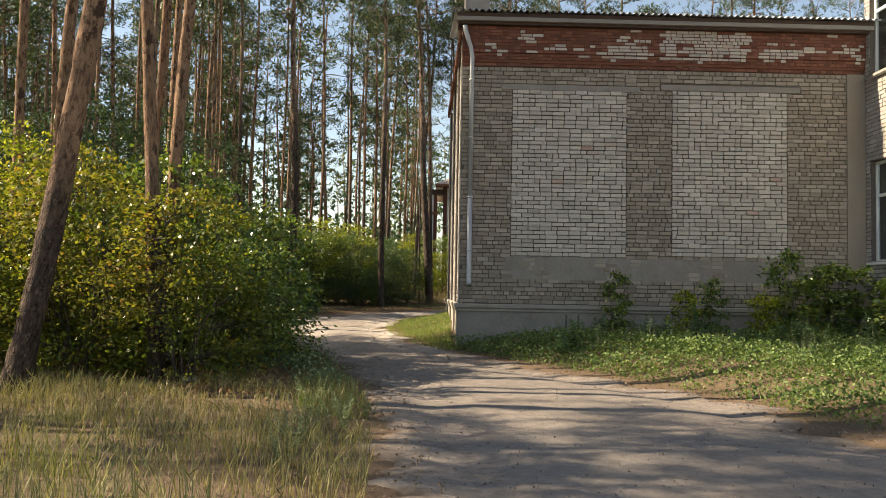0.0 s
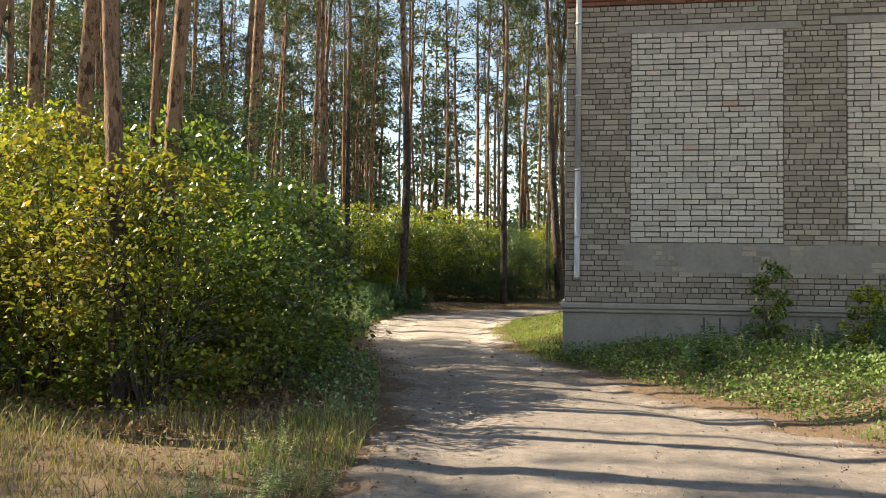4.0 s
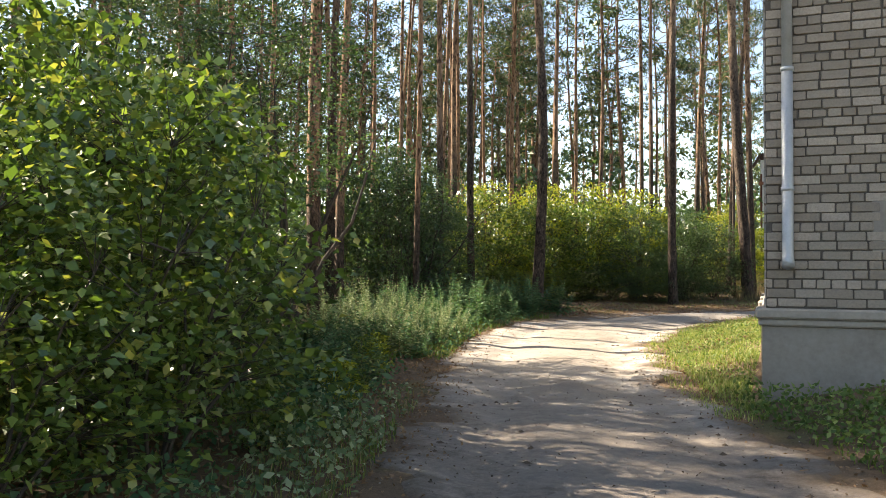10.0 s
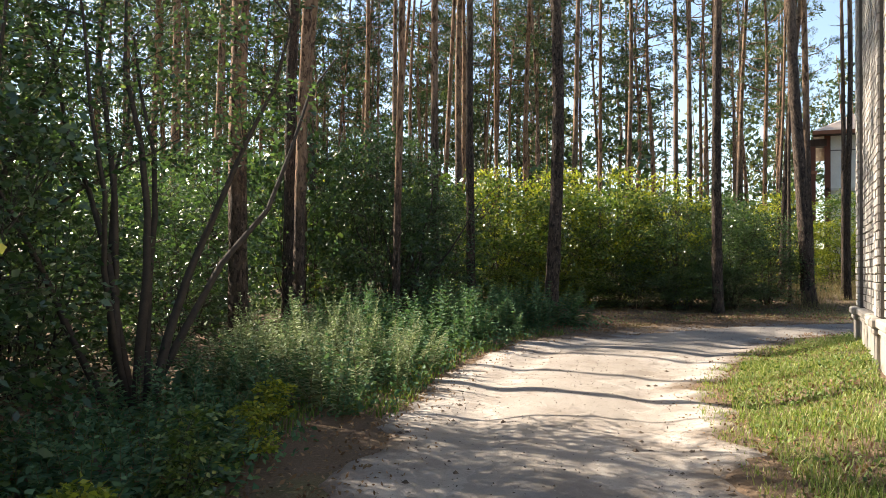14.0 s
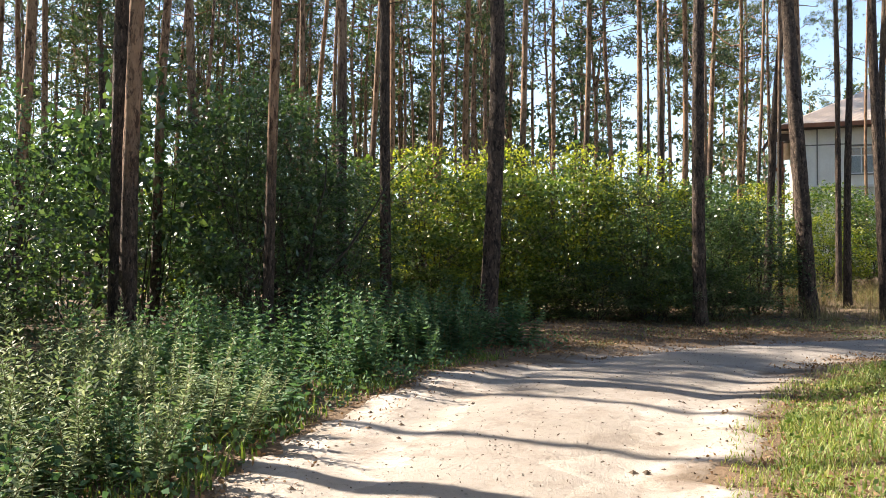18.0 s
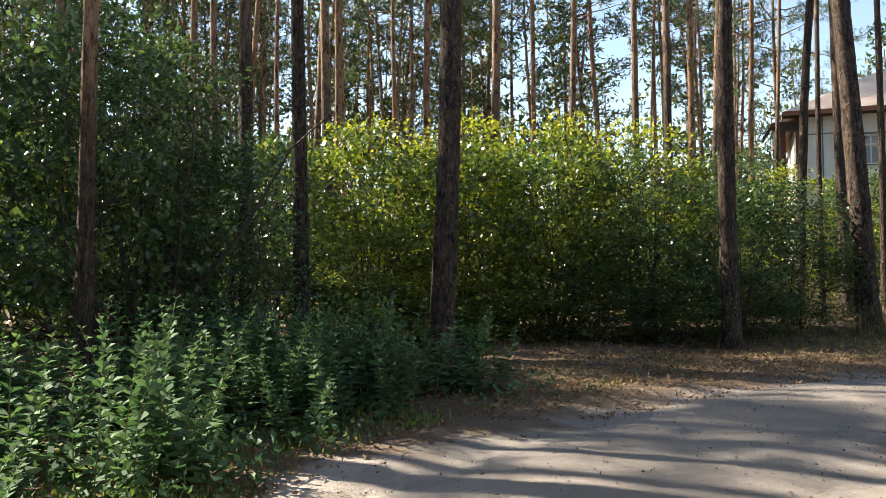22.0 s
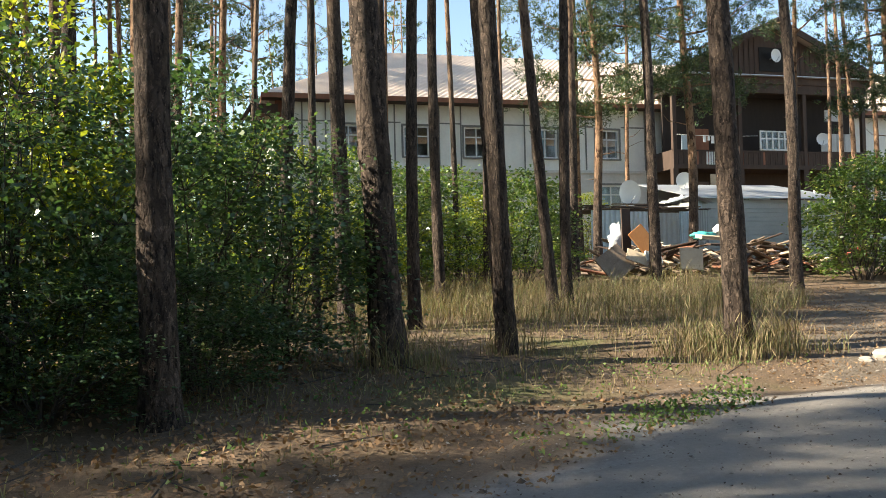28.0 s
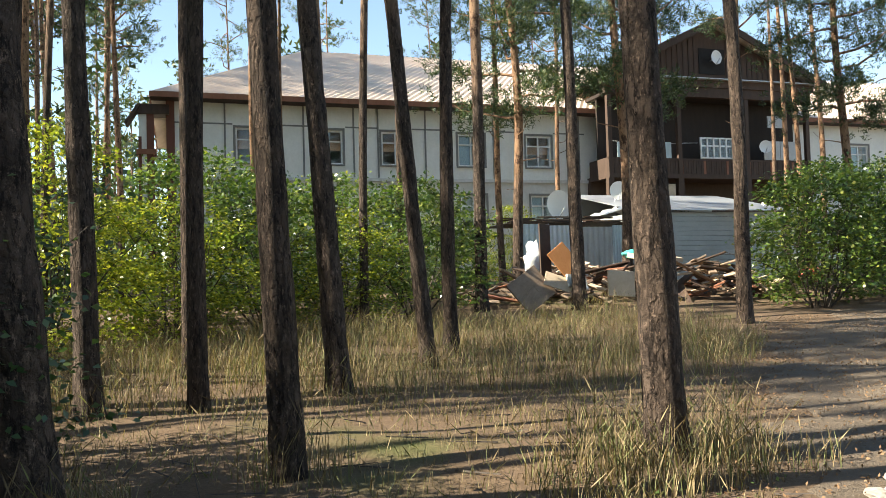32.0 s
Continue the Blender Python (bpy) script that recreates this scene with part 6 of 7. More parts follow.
        for x0, x1, za, zc in ((a - 0.1, a - 0.004, c, d + 0.1), (b + 0.004, b + 0.1, c, d + 0.1), (a - 0.004, b + 0.004, d + 0.004, d + 0.1)):
            box("casing", (x0, x1, hy - 0.022, hy - 0.004, za, zc), M_BATTEN, win)
    # roof: hipped at the near end
    ex0, ex1, ey0, ey1 = hx0 - 0.7, hx1 + 0.7, hy - 0.75, hy + 13.1
    ry, rz = (ey0 + ey1) / 2, 13.6
    rx0 = hx0 + 6.4

    def slope(name, quad, nu):
        a, b, c, d = [Vector(q) for q in quad]
        nrm = (b - a).cross(d - a).normalized()
        vs, fs = [], []
        for i in range(nu + 1):
            u = i / nu
            p, q = a.lerp(b, u), d.lerp(c, u)
            off = nrm * (0.03 if i % 2 else -0.03)
            vs += [p + off, q + off, p + off - nrm * 0.05, q + off - nrm * 0.05]
        for i in range(nu):
            k = 4 * i
            fs += [(k, k + 4, k + 5, k + 1), (k + 2, k + 3, k + 7, k + 6), (k, k + 2, k + 6, k + 4)]
        return link_mesh(name, vs, fs, M_ROOF, house, "pale sun-bleached corrugated slate")

    slope("roof", ((ex0, ey0, ze + 0.12), (ex1, ey0, ze + 0.12), (ex1, ry, rz), (rx0, ry, rz)), 300)
    slope("roof", ((ex0, ey1, ze + 0.12), (ex0, ey0, ze + 0.12), (rx0, ry, rz), (rx0, ry, rz)), 90)
    slope("roof", ((ex1, ey1, ze + 0.12), (ex0, ey1, ze + 0.12), (rx0, ry, rz), (ex1, ry, rz)), 60)
    box("fascia", (ex0, ex1, ey0 - 0.04, ey0, ze - 0.1, ze + 0.12), M_TIMBER_RED, house)
    box("fascia", (ex0 - 0.04, ex0, ey0, ey1, ze - 0.1, ze + 0.12), M_TIMBER_RED, house)
    box("soffit", (ex0, ex1, ey0, hy, ze - 0.1, ze - 0.05), M_TIMBER_DARK, house)
    for vx, vy in ((19.4, 70.2),):
        bm = bmesh.new()
        w, d2 = 0.9, 1.6
        p = [(-w, 0, 0), (w, 0, 0), (0, 0, 0.85), (-w, d2, 0), (w, d2, 0), (0, d2, 0.85)]
        v = [bm.verts.new((vx + a, vy + b, 11.5 + c)) for a, b, c in p]
        for f in ((0, 1, 2), (4, 3, 5), (0, 2, 5, 3), (1, 4, 5, 2), (0, 3, 4, 1)):
            bm.faces.new([v[i] for i in f])
        part("dormer", bm, M_TIMBER_RED, house, "small timber dormer on the roof")
    # the timber gable with its open gallery
    gx0, gx1, gy = 18.6, 29.6, 64.4
    gm, gh, gt = 24.2, 5.4, 13.55
    gab = new("gable_bay")
    gab.parent = house
    gab["label"] = "dark timber gable with an open upper gallery"
    box("bay_floor", (gx0, gx1, gy, hy, 6.36, 6.56), M_TIMBER_DARK, gab)
    box("bay_beam", (gx0 - 0.1, gx1 + 0.1, gy - 0.05, gy + 0.25, 10.15, 10.6), M_TIMBER_DARK, gab)
    box("bay_fascia", (gx0 - 0.25, gx1 + 0.25, gy - 0.12, gy + 0.25, 10.602, 10.95), M_TIMBER_BROWN, gab, "brown boarded fascia under the gable")
    box("flashing", (gx0 - 0.3, gx1 + 0.3, gy - 0.35, gy + 0.25, 10.952, 11.0), M_ZINC, gab, "strip of metal flashing")
    bm = bmesh.new()
    pr = [(gm - gh, 11.01), (gm + gh, 11.01), (gm, gt)]
    vs = [bm.verts.new((a, y, b)) for y in (gy, gy + 0.25) for a, b in pr]
    for f in ((0, 1, 2), (5, 4, 3), (0, 3, 4, 1), (1, 4, 5, 2), (2, 5, 3, 0)):
        bm.faces.new([vs[i] for i in f])
    part("gable_wall", bm, M_TIMBER_BROWN, gab, "brown weathered gable boarding")
    n = 36
    for i in range(n):
        x = gm - gh + 0.3 + (2 * gh - 0.6) * i / (n - 1)
        top = 11.01 + (gt - 11.01) * (1 - abs(x - gm) / gh) - 0.12
        if top > 11.2 and not gm - 0.85 < x < gm + 0.7:
            box("gable_slat", (x, x + 0.05, gy - 0.03, gy - 0.002, 11.03, top), M_TIMBER_DARK, gab)
    # flat near-black panel on the boarding, painted as the attic's shaded inside
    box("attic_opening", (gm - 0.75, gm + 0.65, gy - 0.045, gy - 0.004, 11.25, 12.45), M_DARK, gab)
    for s in (-1, 1):
        a, b = Vector((gm, gy - 0.5, gt + 0.23)), Vector((gm + s * (gh + 0.6), gy - 0.5, 10.98))
        back = Vector((0, 8.5, 0))
        t = Vector((0, 0, 0.09))
        v = [a, b, b + back, a + back]
        link_mesh("gable_roof", [*v, *[p - t for p in v]], [(0, 1, 2, 3), (7, 6, 5, 4), (0, 4, 5, 1), (1, 5, 6, 2), (2, 6, 7, 3), (3, 7, 4, 0)], M_ROOF, gab)
        d = (b - a).normalized()
        m = Matrix.Translation(a + Vector((0, -0.03, -0.16))) @ d.to_track_quat("X", "Z").to_matrix().to_4x4()
        box("bargeboard", (-0.1, (b - a).length, -0.06, 0.0, -0.12, 0.2), M_TIMBER_DARK, gab, m=m)
    for x in (gx0 + 0.1, gx0 + 3.7, gx0 + 7.4, gx1 - 0.1):
        box("post", (x - 0.1, x + 0.1, gy, gy + 0.2, 6.56, 10.15), M_TIMBER_DARK, gab)
        box("post", (x - 0.14, x + 0.14, gy, gy + 0.28, 1.5, 6.36), M_TIMBER_DARK, gab)
    box("handrail", (gx0, gx1, gy + 0.02, gy + 0.12, 7.2, 7.28), M_TIMBER_DARK, gab)
    k = 80
    for i in range(k):
        x = gx0 + (gx1 - gx0) * (i + 0.5) / k
        white = 20.4 < x < 21.45
        box("baluster", (x - (0.035 if white else 0.06), x + (0.035 if white else 0.06), gy + 0.04, gy + 0.1, 6.56, 7.2), M_WHITE if white else M_TIMBER_RED if i % 9 == 0 else M_TIMBER_DARK, gab)
    # shallow recess; its back wall and ceiling carry painted-in shade
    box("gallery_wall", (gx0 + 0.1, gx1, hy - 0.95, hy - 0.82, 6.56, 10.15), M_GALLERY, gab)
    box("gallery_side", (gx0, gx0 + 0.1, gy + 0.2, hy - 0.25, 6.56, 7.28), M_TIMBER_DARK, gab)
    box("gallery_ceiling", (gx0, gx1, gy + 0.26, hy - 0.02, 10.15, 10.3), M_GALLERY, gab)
    box("lower_wall", (gx0, gx1, hy - 0.3, hy - 0.02, 1.5, 6.36), M_TIMBER_DARK, gab)
    box("lower_board", (gx0 + 2.0, gx0 + 3.4, gy + 0.05, gy + 0.1, 5.2, 6.1), M_BOARD_PALE, gab, "pale board under the gallery")
    box("lower_board", (gx0 + 0.4, gx0 + 1.9, gy + 0.05, gy + 0.1, 4.6, 5.7), M_TIMBER_BROWN, gab)
    # glazed part of the gallery, washing and boards behind the rail
    for i in range(6):
        x = 23.4 + i * 0.345
        box("sash_bar", (x, x + 0.07, gy + 0.02, gy + 0.09, 7.3, 8.28), M_WHITE, gab)
    for z in (7.3, 7.86, 8.22):
        box("sash_rail", (23.4, 25.19, gy + 0.025, gy + 0.085, z, z + 0.07), M_WHITE, gab)
    box("sash_pane", (23.45, 25.15, gy + 0.05, gy + 0.06, 7.33, 8.25), M_GLASS, gab)
    box("towel", (19.15, 19.62, gy + 0.2, gy + 0.22, 7.2, 8.0), M_CURTAIN, gab, "pale green towel on the gallery")
    tubes("washing_line", [([(18.8, gy + 0.21, 8.04), (21.4, gy + 0.21, 7.98), (23.4, gy + 0.21, 8.05)], [0.012] * 3)], 5, M_WHITE, gab)
    for x, w, h in ((20.35, 0.16, 0.28), (20.6, 0.12, 0.2), (20.8, 0.2, 0.34)):
        box("washing", (x, x + w, gy + 0.2, gy + 0.22, 7.97 - h, 7.97), M_WHITE, gab)
    box("gallery_door", (20.2, 21.2, hy - 1.02, hy - 0.952, 6.56, 8.5), M_TIMBER_RED, gab)
    box("curtain", (21.45, 21.95, gy + 0.2, gy + 0.22, 7.2, 8.05), M_CURTAIN, gab)
    for i in range(4):
        box("pale_panel", (26.95 + i * 0.47, 27.38 + i * 0.47, gy + 0.03, gy + 0.08, 7.3, 8.2), M_BATTEN_PALE, gab)
    box("pale_panel", (27.2, 28.05, gy + 0.03, gy + 0.08, 8.85, 9.4), M_BATTEN_PALE, gab)
    box("upright", (28.2, 28.28, gy + 0.03, gy + 0.08, 8.202, 10.15), M_BATTEN, gab)
    box("porch_block", (19.6, 20.2, 63.7, 64.35, 1.5, 5.0), M_WALL_LOW, gab)
    return house


def make_dish(x, y, z, r, turn=0.0, foot=None):
    """A dish on a bracket, or on a pole that stands on the ground at the height of foot."""
    d = thing("satellite_dish", "round white satellite dish on a bracket", "satellite dish", (x, y, z), turn, "satellite dishes")
    bm = bmesh.new()
    rows = []
    for i in range(7):
        q = r * i / 6
        rows.append([bm.verts.new((q * math.cos(a), -0.28 * (1 - (i / 6) ** 2) * -r * 0.6 - 0.15, q * math.sin(a))) for a in [2 * math.pi * k / 24 for k in range(24)]] if i else [bm.verts.new((0, 0.168 * r - 0.15, 0))])
    for i in range(1, 7):
        for k in range(24):
            a, b = rows[i][k], rows[i][(k + 1) % 24]
            if i == 1:
                bm.faces.new((rows[0][0], a, b))
            else:
                bm.faces.new((rows[i - 1][k], a, b, rows[i - 1][(k + 1) % 24]))
    part("reflector", bm, M_DISH, d, smooth=True)
    tubes("arm", [([(0, -0.1, -r), (0, -0.6 * r - 0.15, -0.3 * r)], [0.02, 0.02])], 6, M_ZINC, d)
    tubes("bracket", [([(0, 0.0, 0), (0, 0.4, -0.15)], [0.03, 0.03])], 6, M_ZINC, d)
    if foot is not None:
        tubes("pole", [([(0, 0.3, foot - z), (0, 0.3, 0.1)], [0.035, 0.035])], 8, M_ZINC, d)
    return d


def build_yard():
    """The shed, the fence of odd sheets and the heap of old boards before the house."""
    g = gz(17, 56)
    shed = thing("shed", "grey metal-sided shed with a shiny flat roof", "shed")
    bm = bmesh.new()
    x0, x1, y0, y1 = 14.75, 20.7, 56.0, 60.0
    for k in range(15):
        z = g - 0.1 + k * 0.166
        add_box(bm, x0, x1, y0 - (0.012 if k % 2 else 0.0), y0 + 0.05, z, z + 0.16, bevel=0.006)
    part("siding", bm, M_SHED, shed, "horizontal grey siding")
    box("wall", (x0, x0 + 0.05, y0 + 0.05, y1, g - 0.1, g + 2.35), M_SHED, shed)
    box("wall", (x1 - 0.05, x1, y0 + 0.05, y1, g - 0.1, g + 2.35), M_SHED, shed)
    box("wall", (x0 + 0.05, x1 - 0.05, y1 - 0.05, y1, g - 0.1, g + 3.2), M_SHED, shed)
    v = [(x0 - 0.25, y0 - 0.3, g + 2.46), (x1 + 0.3, y0 - 0.3, g + 2.44), (x1 + 0.3, y1 + 0.2, g + 3.4), (x0 - 0.25, y1 + 0.2, g + 3.4)]
    link_mesh("roof_sheet", [*v, *[(a, b, c - 0.04) for a, b, c in v]], [(0, 1, 2, 3), (7, 6, 5, 4), (0, 4, 5, 1), (1, 5, 6, 2), (2, 6, 7, 3), (3, 7, 4, 0)], M_SHED_ROOF, shed, "bluish galvanised roof sheet")
    box("door_post", (x0 - 0.02, x0 + 0.1, y0 - 0.04, y0 - 0.013, g, g + 2.38), M_BLUE_METAL, shed)

    lean = thing("lean_to", "low lean-to of old metal sheets with scrap on top", "shed")
    for i, (a, b, mat, hgt) in enumerate(((10.1, 11.3, M_BLUE_METAL, 1.95), (11.32, 12.3, M_SHED_ROOF, 1.9), (12.32, 13.5, M_SHED, 1.85), (13.52, 14.1, M_BLUE_METAL, 1.9), (14.12, 14.7, M_SHED, 1.95))):
        n = 24
        vs, fs = [], []
        for k in range(n + 1):
            xa, ya = a + (b - a) * k / n, 55.3 + (0.018 if k % 4 in (1, 2) else -0.018)
            vs += [(xa, ya, g - 0.2), (xa, ya, g + hgt), (xa, ya + 0.01, g - 0.2), (xa, ya + 0.01, g + hgt)]
        for k in range(n):
            q = 4 * k
            fs += [(q, q + 4, q + 5, q + 1), (q + 2, q + 3, q + 7, q + 6), (q + 1, q + 5, q + 7, q + 3)]
        link_mesh("metal_sheet", vs, fs, mat, lean)
    box("roof_sheet", (10.0, 14.8, 55.26, 57.6, g + 1.97, g + 2.0), M_TIMBER_DARK, lean)
    rng = random.Random(3)
    for i in range(18):
        x, y = rng.uniform(10.4, 14.2), rng.uniform(55.4, 56.8)
        m = Matrix.Translation((x, y, g + 2.06 + 0.05 * (i % 4))) @ Matrix.Rotation(rng.uniform(-0.5, 0.5), 4, "Z")
        box("scrap_board", (-0.7, 0.7, -0.08, 0.08, -0.02, 0.02), M_TIMBER_DARK if i % 3 else M_BOARD, lean, m=m)
    bm = bmesh.new()
    bmesh.ops.create_grid(bm, x_segments=14, y_segments=10, size=1)
    for v in bm.verts:
        v.co = Vector((v.co.x * 0.9, v.co.y * 0.5, 0.28 * (1 - abs(v.co.x)) + 0.12 * noise.noise(v.co * 4)))
    film = part("plastic_film", bm, M_SHEET, None, smooth=True)
    film.matrix_basis = pose(14.2, 56.0, g + 2.25, 0, 0, 8)
    tagged(film, "crumpled clear film over the lean-to", "plastic sheet")
    # the heap
    def nearer(x, y, z):
        a, b = (x + 0.7) * 0.88 - 1.33, y - 2.4
        return a, b, z - gz(x, y) + gz(a, b)

    def board(x, y, z, l, w, t, rz, rx, ry, mat, label, name="board", cat="board"):
        bm = bmesh.new()
        add_box(bm, -l / 2, l / 2, -w / 2, w / 2, -t / 2, t / 2, bevel=min(0.006, t / 4))
        ob = part(name, bm, mat)
        x, y, z = nearer(x, y, z)
        ob.matrix_basis = pose(x, y, z, rx, ry, rz)
        return tagged(ob, label, cat, group="heap of old boards")

    rng = random.Random(12)
    for i in range(210):
        x = rng.uniform(8.0, 17.6)
        y = rng.uniform(50.4, 53.4)
        hill = 0.62 * math.exp(-((x - 11.0) / 2.0) ** 2) + 0.75 * math.exp(-((x - 14.6) / 1.7) ** 2) + 0.15
        z = gz(x, y) + hill * rng.random() + 0.05
        mat = rng.choice((M_BOARD, M_BOARD, M_TIMBER_DARK, M_TIMBER_DARK, M_TIMBER_DARK, M_BOARD_PALE, M_TIMBER_RED))
        board(x, y, z, rng.uniform(0.4, 1.5), rng.uniform(0.07, 0.22), rng.uniform(0.02, 0.06), rng.uniform(-70, 70), rng.uniform(-30, 30), rng.uniform(-28, 28), mat, "old weathered board on a timber heap")
    gg = gz(10, 50)
    board(9.0, 49.9, gg + 0.45, 0.9, 0.75, 0.04, 20, 62, -28, M_BOARD, "leaning grey plank panel", "panel", "panel")
    board(9.75, 50.6, gg + 1.2, 0.3, 1.15, 0.04, 15, 84, 4, M_TIMBER_DARK, "tall dark leaning door leaf", "door_leaf", "door")
    board(10.15, 50.3, gg + 0.95, 0.5, 0.8, 0.03, 10, 74, -35, M_ORANGE, "orange varnished board leaning on the heap", "panel", "panel")
    board(9.7, 49.9, gg + 0.6, 0.6, 0.35, 0.03, -15, 55, 20, M_BOARD_PALE, "pale broken board on the heap", "panel", "panel")
    board(11.2, 49.6, gg + 0.45, 0.6, 0.55, 0.05, -8, 78, 5, M_BOARD_PALE, "square pale board standing on edge", "panel", "panel")
    board(10.2, 49.9, gg + 0.55, 0.5, 0.3, 0.06, 10, 60, 10, M_WALL_CREAM, "broken pale plaster slab", "slab", "slab")
    board(13.3, 51.2, gg + 1.0, 1.4, 0.3, 0.1, 5, 10, 4, M_BOARD_PALE, "pale beam on the heap", "beam", "beam")
    for nm, x, y, z, mat, lab, sx, sy, sz in (("plastic_sheet", 9.5, 50.7, gg + 0.95, M_SHEET, "crumpled white plastic on the heap", 0.22, 0.14, 0.42), ("basin", 13.6, 52.5, gg + 1.15, M_TEAL, "teal plastic basin on the heap", 0.35, 0.3, 0.12), ("tub", 18.2, 51.0, gg + 0.5, M_RED_PLASTIC, "red plastic tub beside the heap", 0.35, 0.3, 0.18), ("sack", 14.6, 52.9, gg + 1.25, M_SHEET, "white sack on the heap", 0.25, 0.2, 0.18)):
        bm = bmesh.new()
        bmesh.ops.create_icosphere(bm, subdivisions=3, radius=1)
        for v in bm.verts:
            k = 1 + (0.7 if nm == "plastic_sheet" else 0.35) * noise.noise(v.co * (3.1 if nm == "plastic_sheet" else 2.3) + Vector((x, y, 0)))
            v.co = Vector((v.co.x * sx * k, v.co.y * sy * k, v.co.z * sz * k))
        ob = part(nm, bm, mat, smooth=True)
        x, y, z = nearer(x, y, z)
        ob.matrix_basis = pose(x, y, z)
        tagged(ob, lab, nm.replace("_", " "))


build_house()
make_dish(24.1, 64.1, 11.95, 0.33, 10)
make_dish(26.7, 64.1, 7.85, 0.3, -20)
make_dish(12.85, 57.9, 4.5, 0.5, 8, gz(12.85, 57.9) - 0.05)
make_dish(15.25, 57.9, 5.0, 0.33, -12, gz(15.25, 57.9) - 0.05)
build_yard()


# ---- litter on the ground ----
def fallen_twigs():
    """Dry sticks strewn below the hedge and the pines."""
    rng = np.random.default_rng(61)
    vs, fs = [], []
    while len(vs) < 6 * 420:
        x, y = rng.uniform(-8, 5), rng.uniform(30.5, 38.5)
        if not off_road(np.array([x]), np.array([y]))[0]:
            continue
        a, ln, r, up = rng.uniform(0, 2 * math.pi), rng.uniform(0.12, 0.5), rng.uniform(0.003, 0.008), rng.uniform(0.0, 0.08)
        d, sx = Vector((math.cos(a), math.sin(a), 0)), Vector((-math.sin(a), math.cos(a), 0))
        p, q, n = Vector((x, y, gz(x, y) + 0.002)), Vector((x, y, gz(x, y) + 0.004 + up)) + d * ln, len(vs)
        vs += [p - sx * r, p + sx * r, p + Vector((0, 0, 1.7 * r)), q - sx * r * 0.5, q + sx * r * 0.5, q + Vector((0, 0, r))]
        fs += [(n, n + 1, n + 4, n + 3), (n + 1, n + 2, n + 5, n + 4), (n + 2, n, n + 3, n + 5)]
    return tagged(link_mesh("fallen_twigs", vs, fs, M_TWIG), "dry fallen twigs on the leaf litter", "twigs", kind="stuff")


fallen_twigs()


def litter(name, label, area, count, size, material, seed, flat=0.25):
    rng = np.random.default_rng(seed)
    x0, x1, y0, y1, test = area
    x, y = rng.uniform(x0, x1, count * 3), rng.uniform(y0, y1, count * 3)
    k = test(x, y)
    x, y = x[k][:count], y[k][:count]
    n = len(x)
    p = np.stack([x, y, land(x, y) + 0.022], 1)
    a = rng.uniform(0, 6.28, n)
    out = np.stack([np.cos(a), np.sin(a), rng.normal(0.1, flat, n)], 1)
    v = leaf_mesh(p, out, size, size * 0.55, rng, -0.1).reshape(n, 4, 3)
    v[:, :, 2] = np.maximum(v[:, :, 2], p[:, None, 2] - 0.004)
    return tagged(quads(name, v.reshape(-1, 3), material), label, "leaf litter", kind="stuff")


litter("fallen_leaves", "brown fallen leaves below the bushes", (-8, 1.0, 8.5, 37.0, lambda x, y: (outside(x, y, ROAD_EDGES) > -0.1) & (outside(x, y, ROAD_EDGES) < 3.5) & (x < 0)), 17000, 0.047, M_LITTER, 61)
litter("bush_foot_leaves", "dry brown leaves heaped at the foot of the bushes", (-6.5, -1.8, 9.7, 12.6, lambda x, y: off_road(x, y)), 3600, 0.075, M_LITTER, 62, 0.5)
litter("path_litter", "brown needle and leaf litter on the trodden path", (2.5, 13, 34.5, 44.5, lambda x, y: outside(x, y, TRACK_EDGES) < 0.5), 7000, 0.032, M_LITTER, 64, 0.1)
litter("lane_end_litter", "brown leaves strewn over the lane's edge", (-7, 2.0, 29.0, 34.5, lambda x, y: (outside(x, y, ROAD_EDGES) > -1.0) & (outside(x, y, ROAD_EDGES) < 1.5)), 5500, 0.042, M_LITTER, 65, 0.12)
litter("lane_crumbs", "dark crumbs of bark and needles on the lane", (-5, 6, 2, 35.5, lambda x, y: (outside(x, y, ROAD_EDGES) < 0.0)), 4200, 0.022, M_CONE, 62, 0.1)
litter("lane_edge_needles", "reddish needle litter along the lane", (-6, 6, 2, 36, lambda x, y: np.abs(outside(x, y, ROAD_EDGES) + 0.15) < 0.35), 9000, 0.035, M_LITTER, 63, 0.1)


def pebbles(name, label, area, count, size, material, seed):
    """Loose stones: small uneven octahedra."""
    rng = np.random.default_rng(seed)
    x0, x1, y0, y1, test = area
    x, y = rng.uniform(x0, x1, count * 4), rng.uniform(y0, y1, count * 4)
    k = test(x, y)
    x, y = x[k][:count], y[k][:count]
    n = len(x)
    c = np.stack([x, y, land(x, y) + 0.016], 1)
    axes = np.array([(1, 0, 0), (0, 1, 0), (-1, 0, 0), (0, -1, 0), (0, 0, 0.6), (0, 0, -0.5)], float)
    s = size * rng.uniform(0.4, 1.5, (n, 1, 1)) * rng.uniform(0.7, 1.3, (n, 6, 1))
    v = c[:, None, :] + axes[None] * s
    tri = np.array([(0, 1, 4), (1, 2, 4), (2, 3, 4), (3, 0, 4)])
    f = (np.arange(n)[:, None, None] * 6 + tri[None]).reshape(-1, 3)
    return tagged(link_mesh(name, v.reshape(-1, 3).tolist(), f.tolist(), material), label, "gravel", kind="stuff")


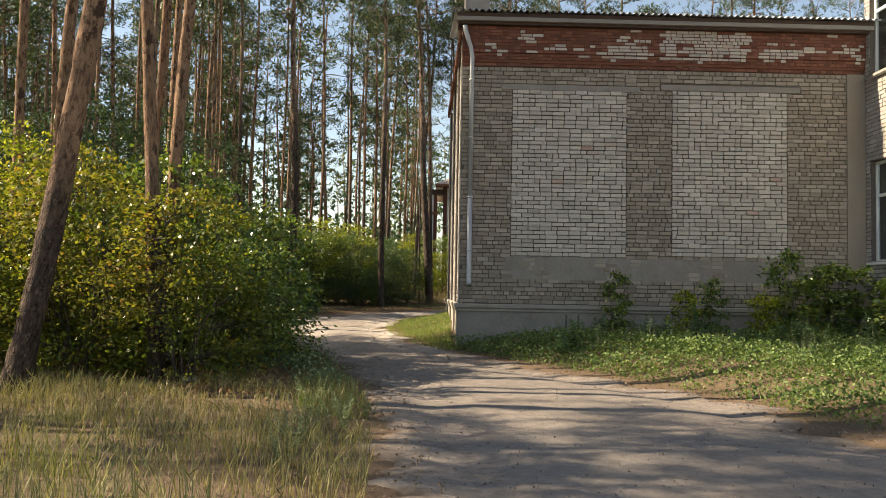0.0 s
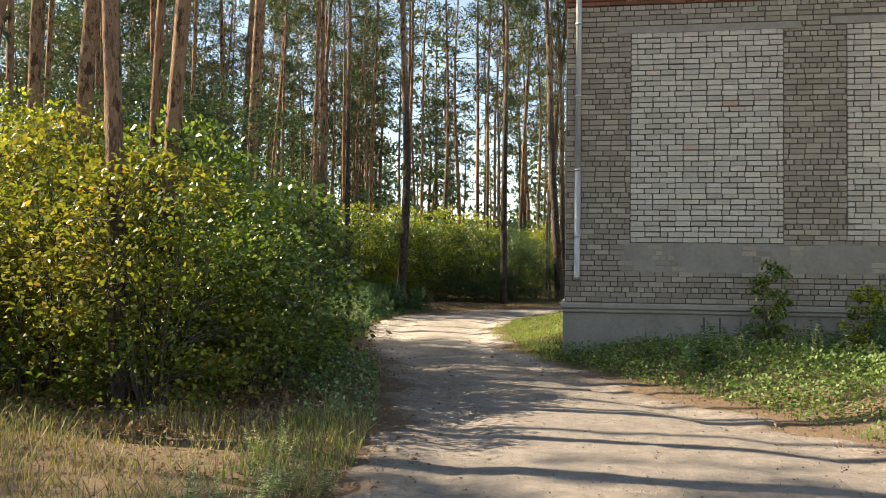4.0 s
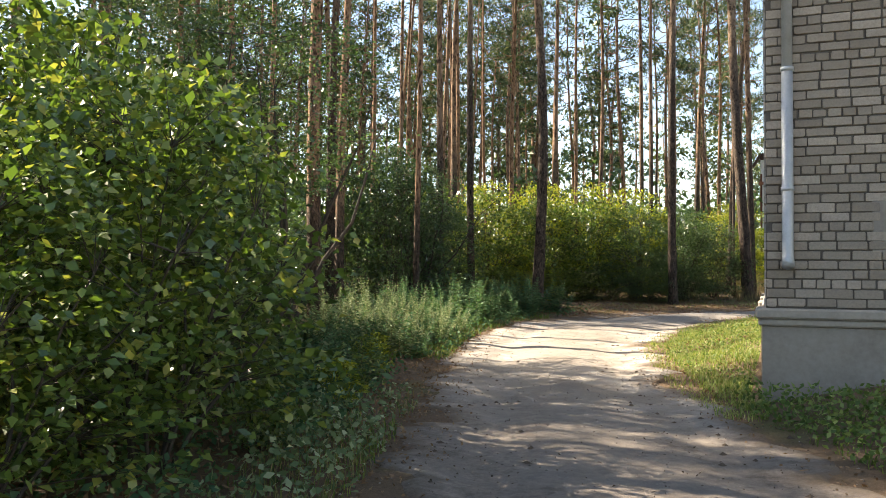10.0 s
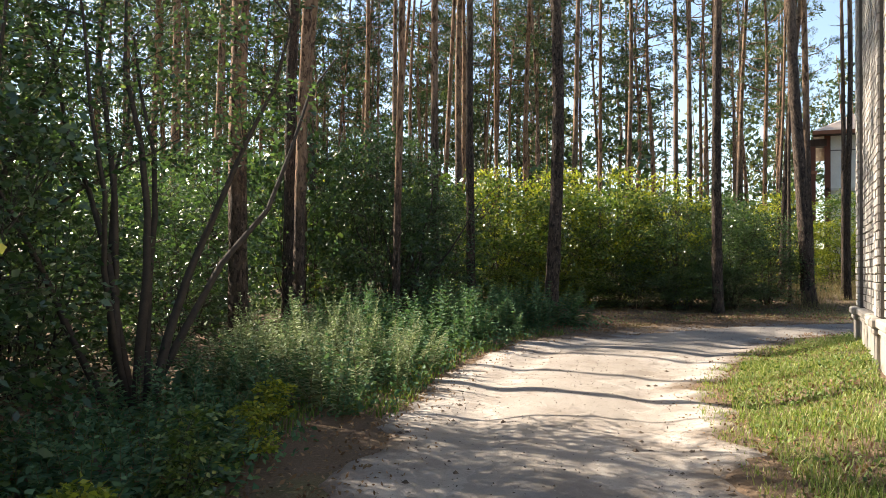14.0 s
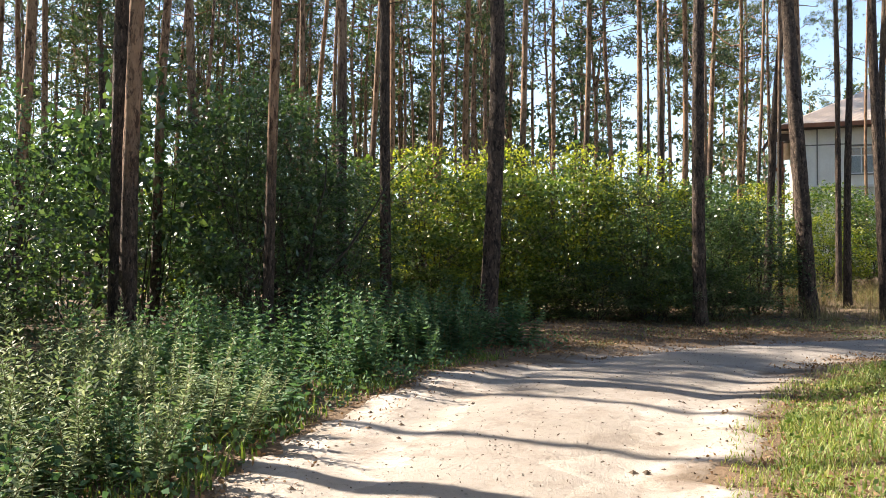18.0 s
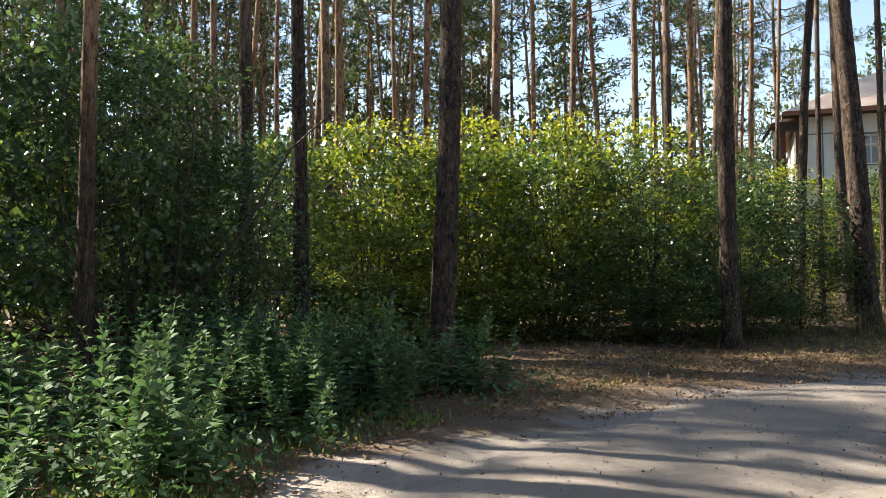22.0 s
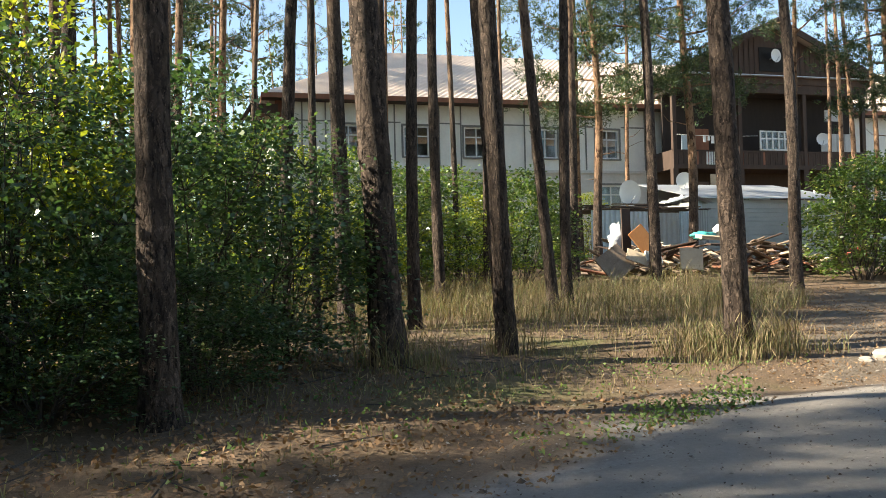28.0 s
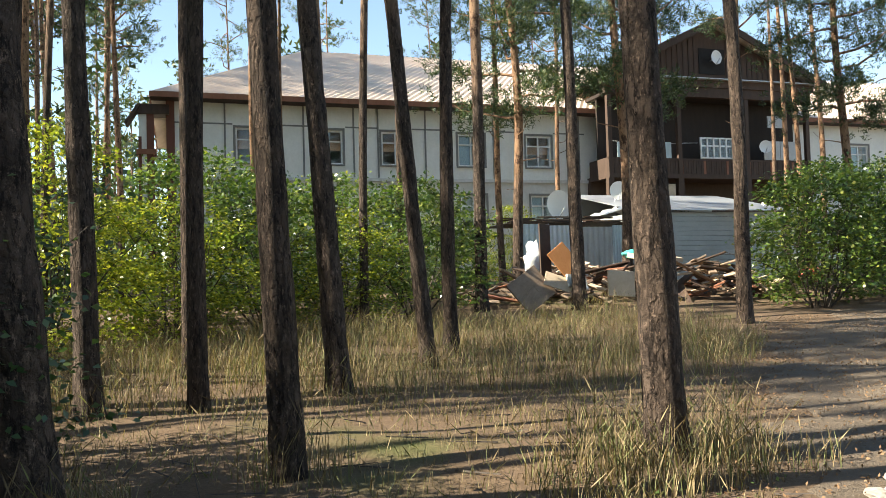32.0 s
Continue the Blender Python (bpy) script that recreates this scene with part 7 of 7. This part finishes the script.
M_PEBBLE = leaf_material("pebbles", [(0.0, (0.09, 0.078, 0.066)), (0.6, (0.2, 0.178, 0.156)), (1.0, (0.32, 0.29, 0.26))], 0.95, 0.0)
pebbles("lane_gravel", "small loose stones on the dirt lane", (-5, 8, 3, 36, lambda x, y: outside(x, y, ROAD_EDGES) < 0.1), 5000, 0.009, M_PEBBLE, 71)
pebbles("paved_gravel", "grey grit and small stones on the worn lane end", (-4, 8, 29.5, 36, lambda x, y: outside(x, y, ROAD_EDGES) < 0.0), 4000, 0.009, M_PEBBLE, 73)
pebbles("lane_cones", "dark pine cones and bark bits on the lane", (-5.5, 8, 3, 37, lambda x, y: np.abs(outside(x, y, ROAD_EDGES) + 0.2) < 0.8), 700, 0.022, M_CONE, 72)


def make_stone(x, y, sx, sy, sz, seed):
    bm = bmesh.new()
    bmesh.ops.create_icosphere(bm, subdivisions=3, radius=1)
    for v in bm.verts:
        k = 1 + 0.3 * noise.noise(v.co * 1.7 + Vector((seed, 0, 0))) + 0.1 * noise.noise(v.co * 6)
        v.co = Vector((v.co.x * sx * k, v.co.y * sy * k, max(v.co.z, -0.4) * sz * k))
    ob = part("stone", bm, M_CONCRETE)
    ob.matrix_basis = pose(x, y, gz(x, y) + 0.3 * sz, 0, 0, seed * 40)
    tagged(ob, "rough grey lump of concrete at the lane's edge", "stone", group="lumps of concrete")


for k, (x, y, r) in enumerate(((4.5, 35.5, 0.27), (4.85, 35.35, 0.13), (4.1, 35.5, 0.09), (-3.3, 11.0, 0.13))):
    make_stone(x, y, r, r * 0.8, r * 0.42, k)


# ---- single bricks that the lane passes nearest ----
def lay_parts():
    shared = {}
    mats = {"grey": brick_material("grey_brick_single", [(0.0, (0.265, 0.22, 0.176)), (0.6, (0.355, 0.3, 0.245)), (1.0, (0.455, 0.385, 0.32))], single=True),
            "white": brick_material("white_brick_single", [(0.0, (0.46, 0.415, 0.365)), (0.5, (0.56, 0.505, 0.447)), (1.0, (0.66, 0.6, 0.535))], smear=(0.4, 0.36, 0.33), single=True)}
    rng = random.Random(2)
    for wall, bricks, depth, back, tone in brick_parts:
        for x0, x1, z0, z1 in bricks:
            key = (tone, round((x1 - x0) * 50), depth, rng.randrange(4))
            if key not in shared:
                v, f = brick_box(-(x1 - x0) / 2, (x1 - x0) / 2, -(z1 - z0) / 2, (z1 - z0) / 2, depth)
                me = bpy.data.meshes.new("brick")
                me.from_pydata(v, [], f)
                me.materials.append(mats[tone])
                shared[key] = me
            ob = new("brick", shared[key])
            ob.parent = wall
            ob.matrix_basis = pose((x0 + x1) / 2, rng.uniform(-0.003, 0.002), (z0 + z1) / 2, 0, rng.uniform(-0.6, 0.6), 0)


lay_parts()
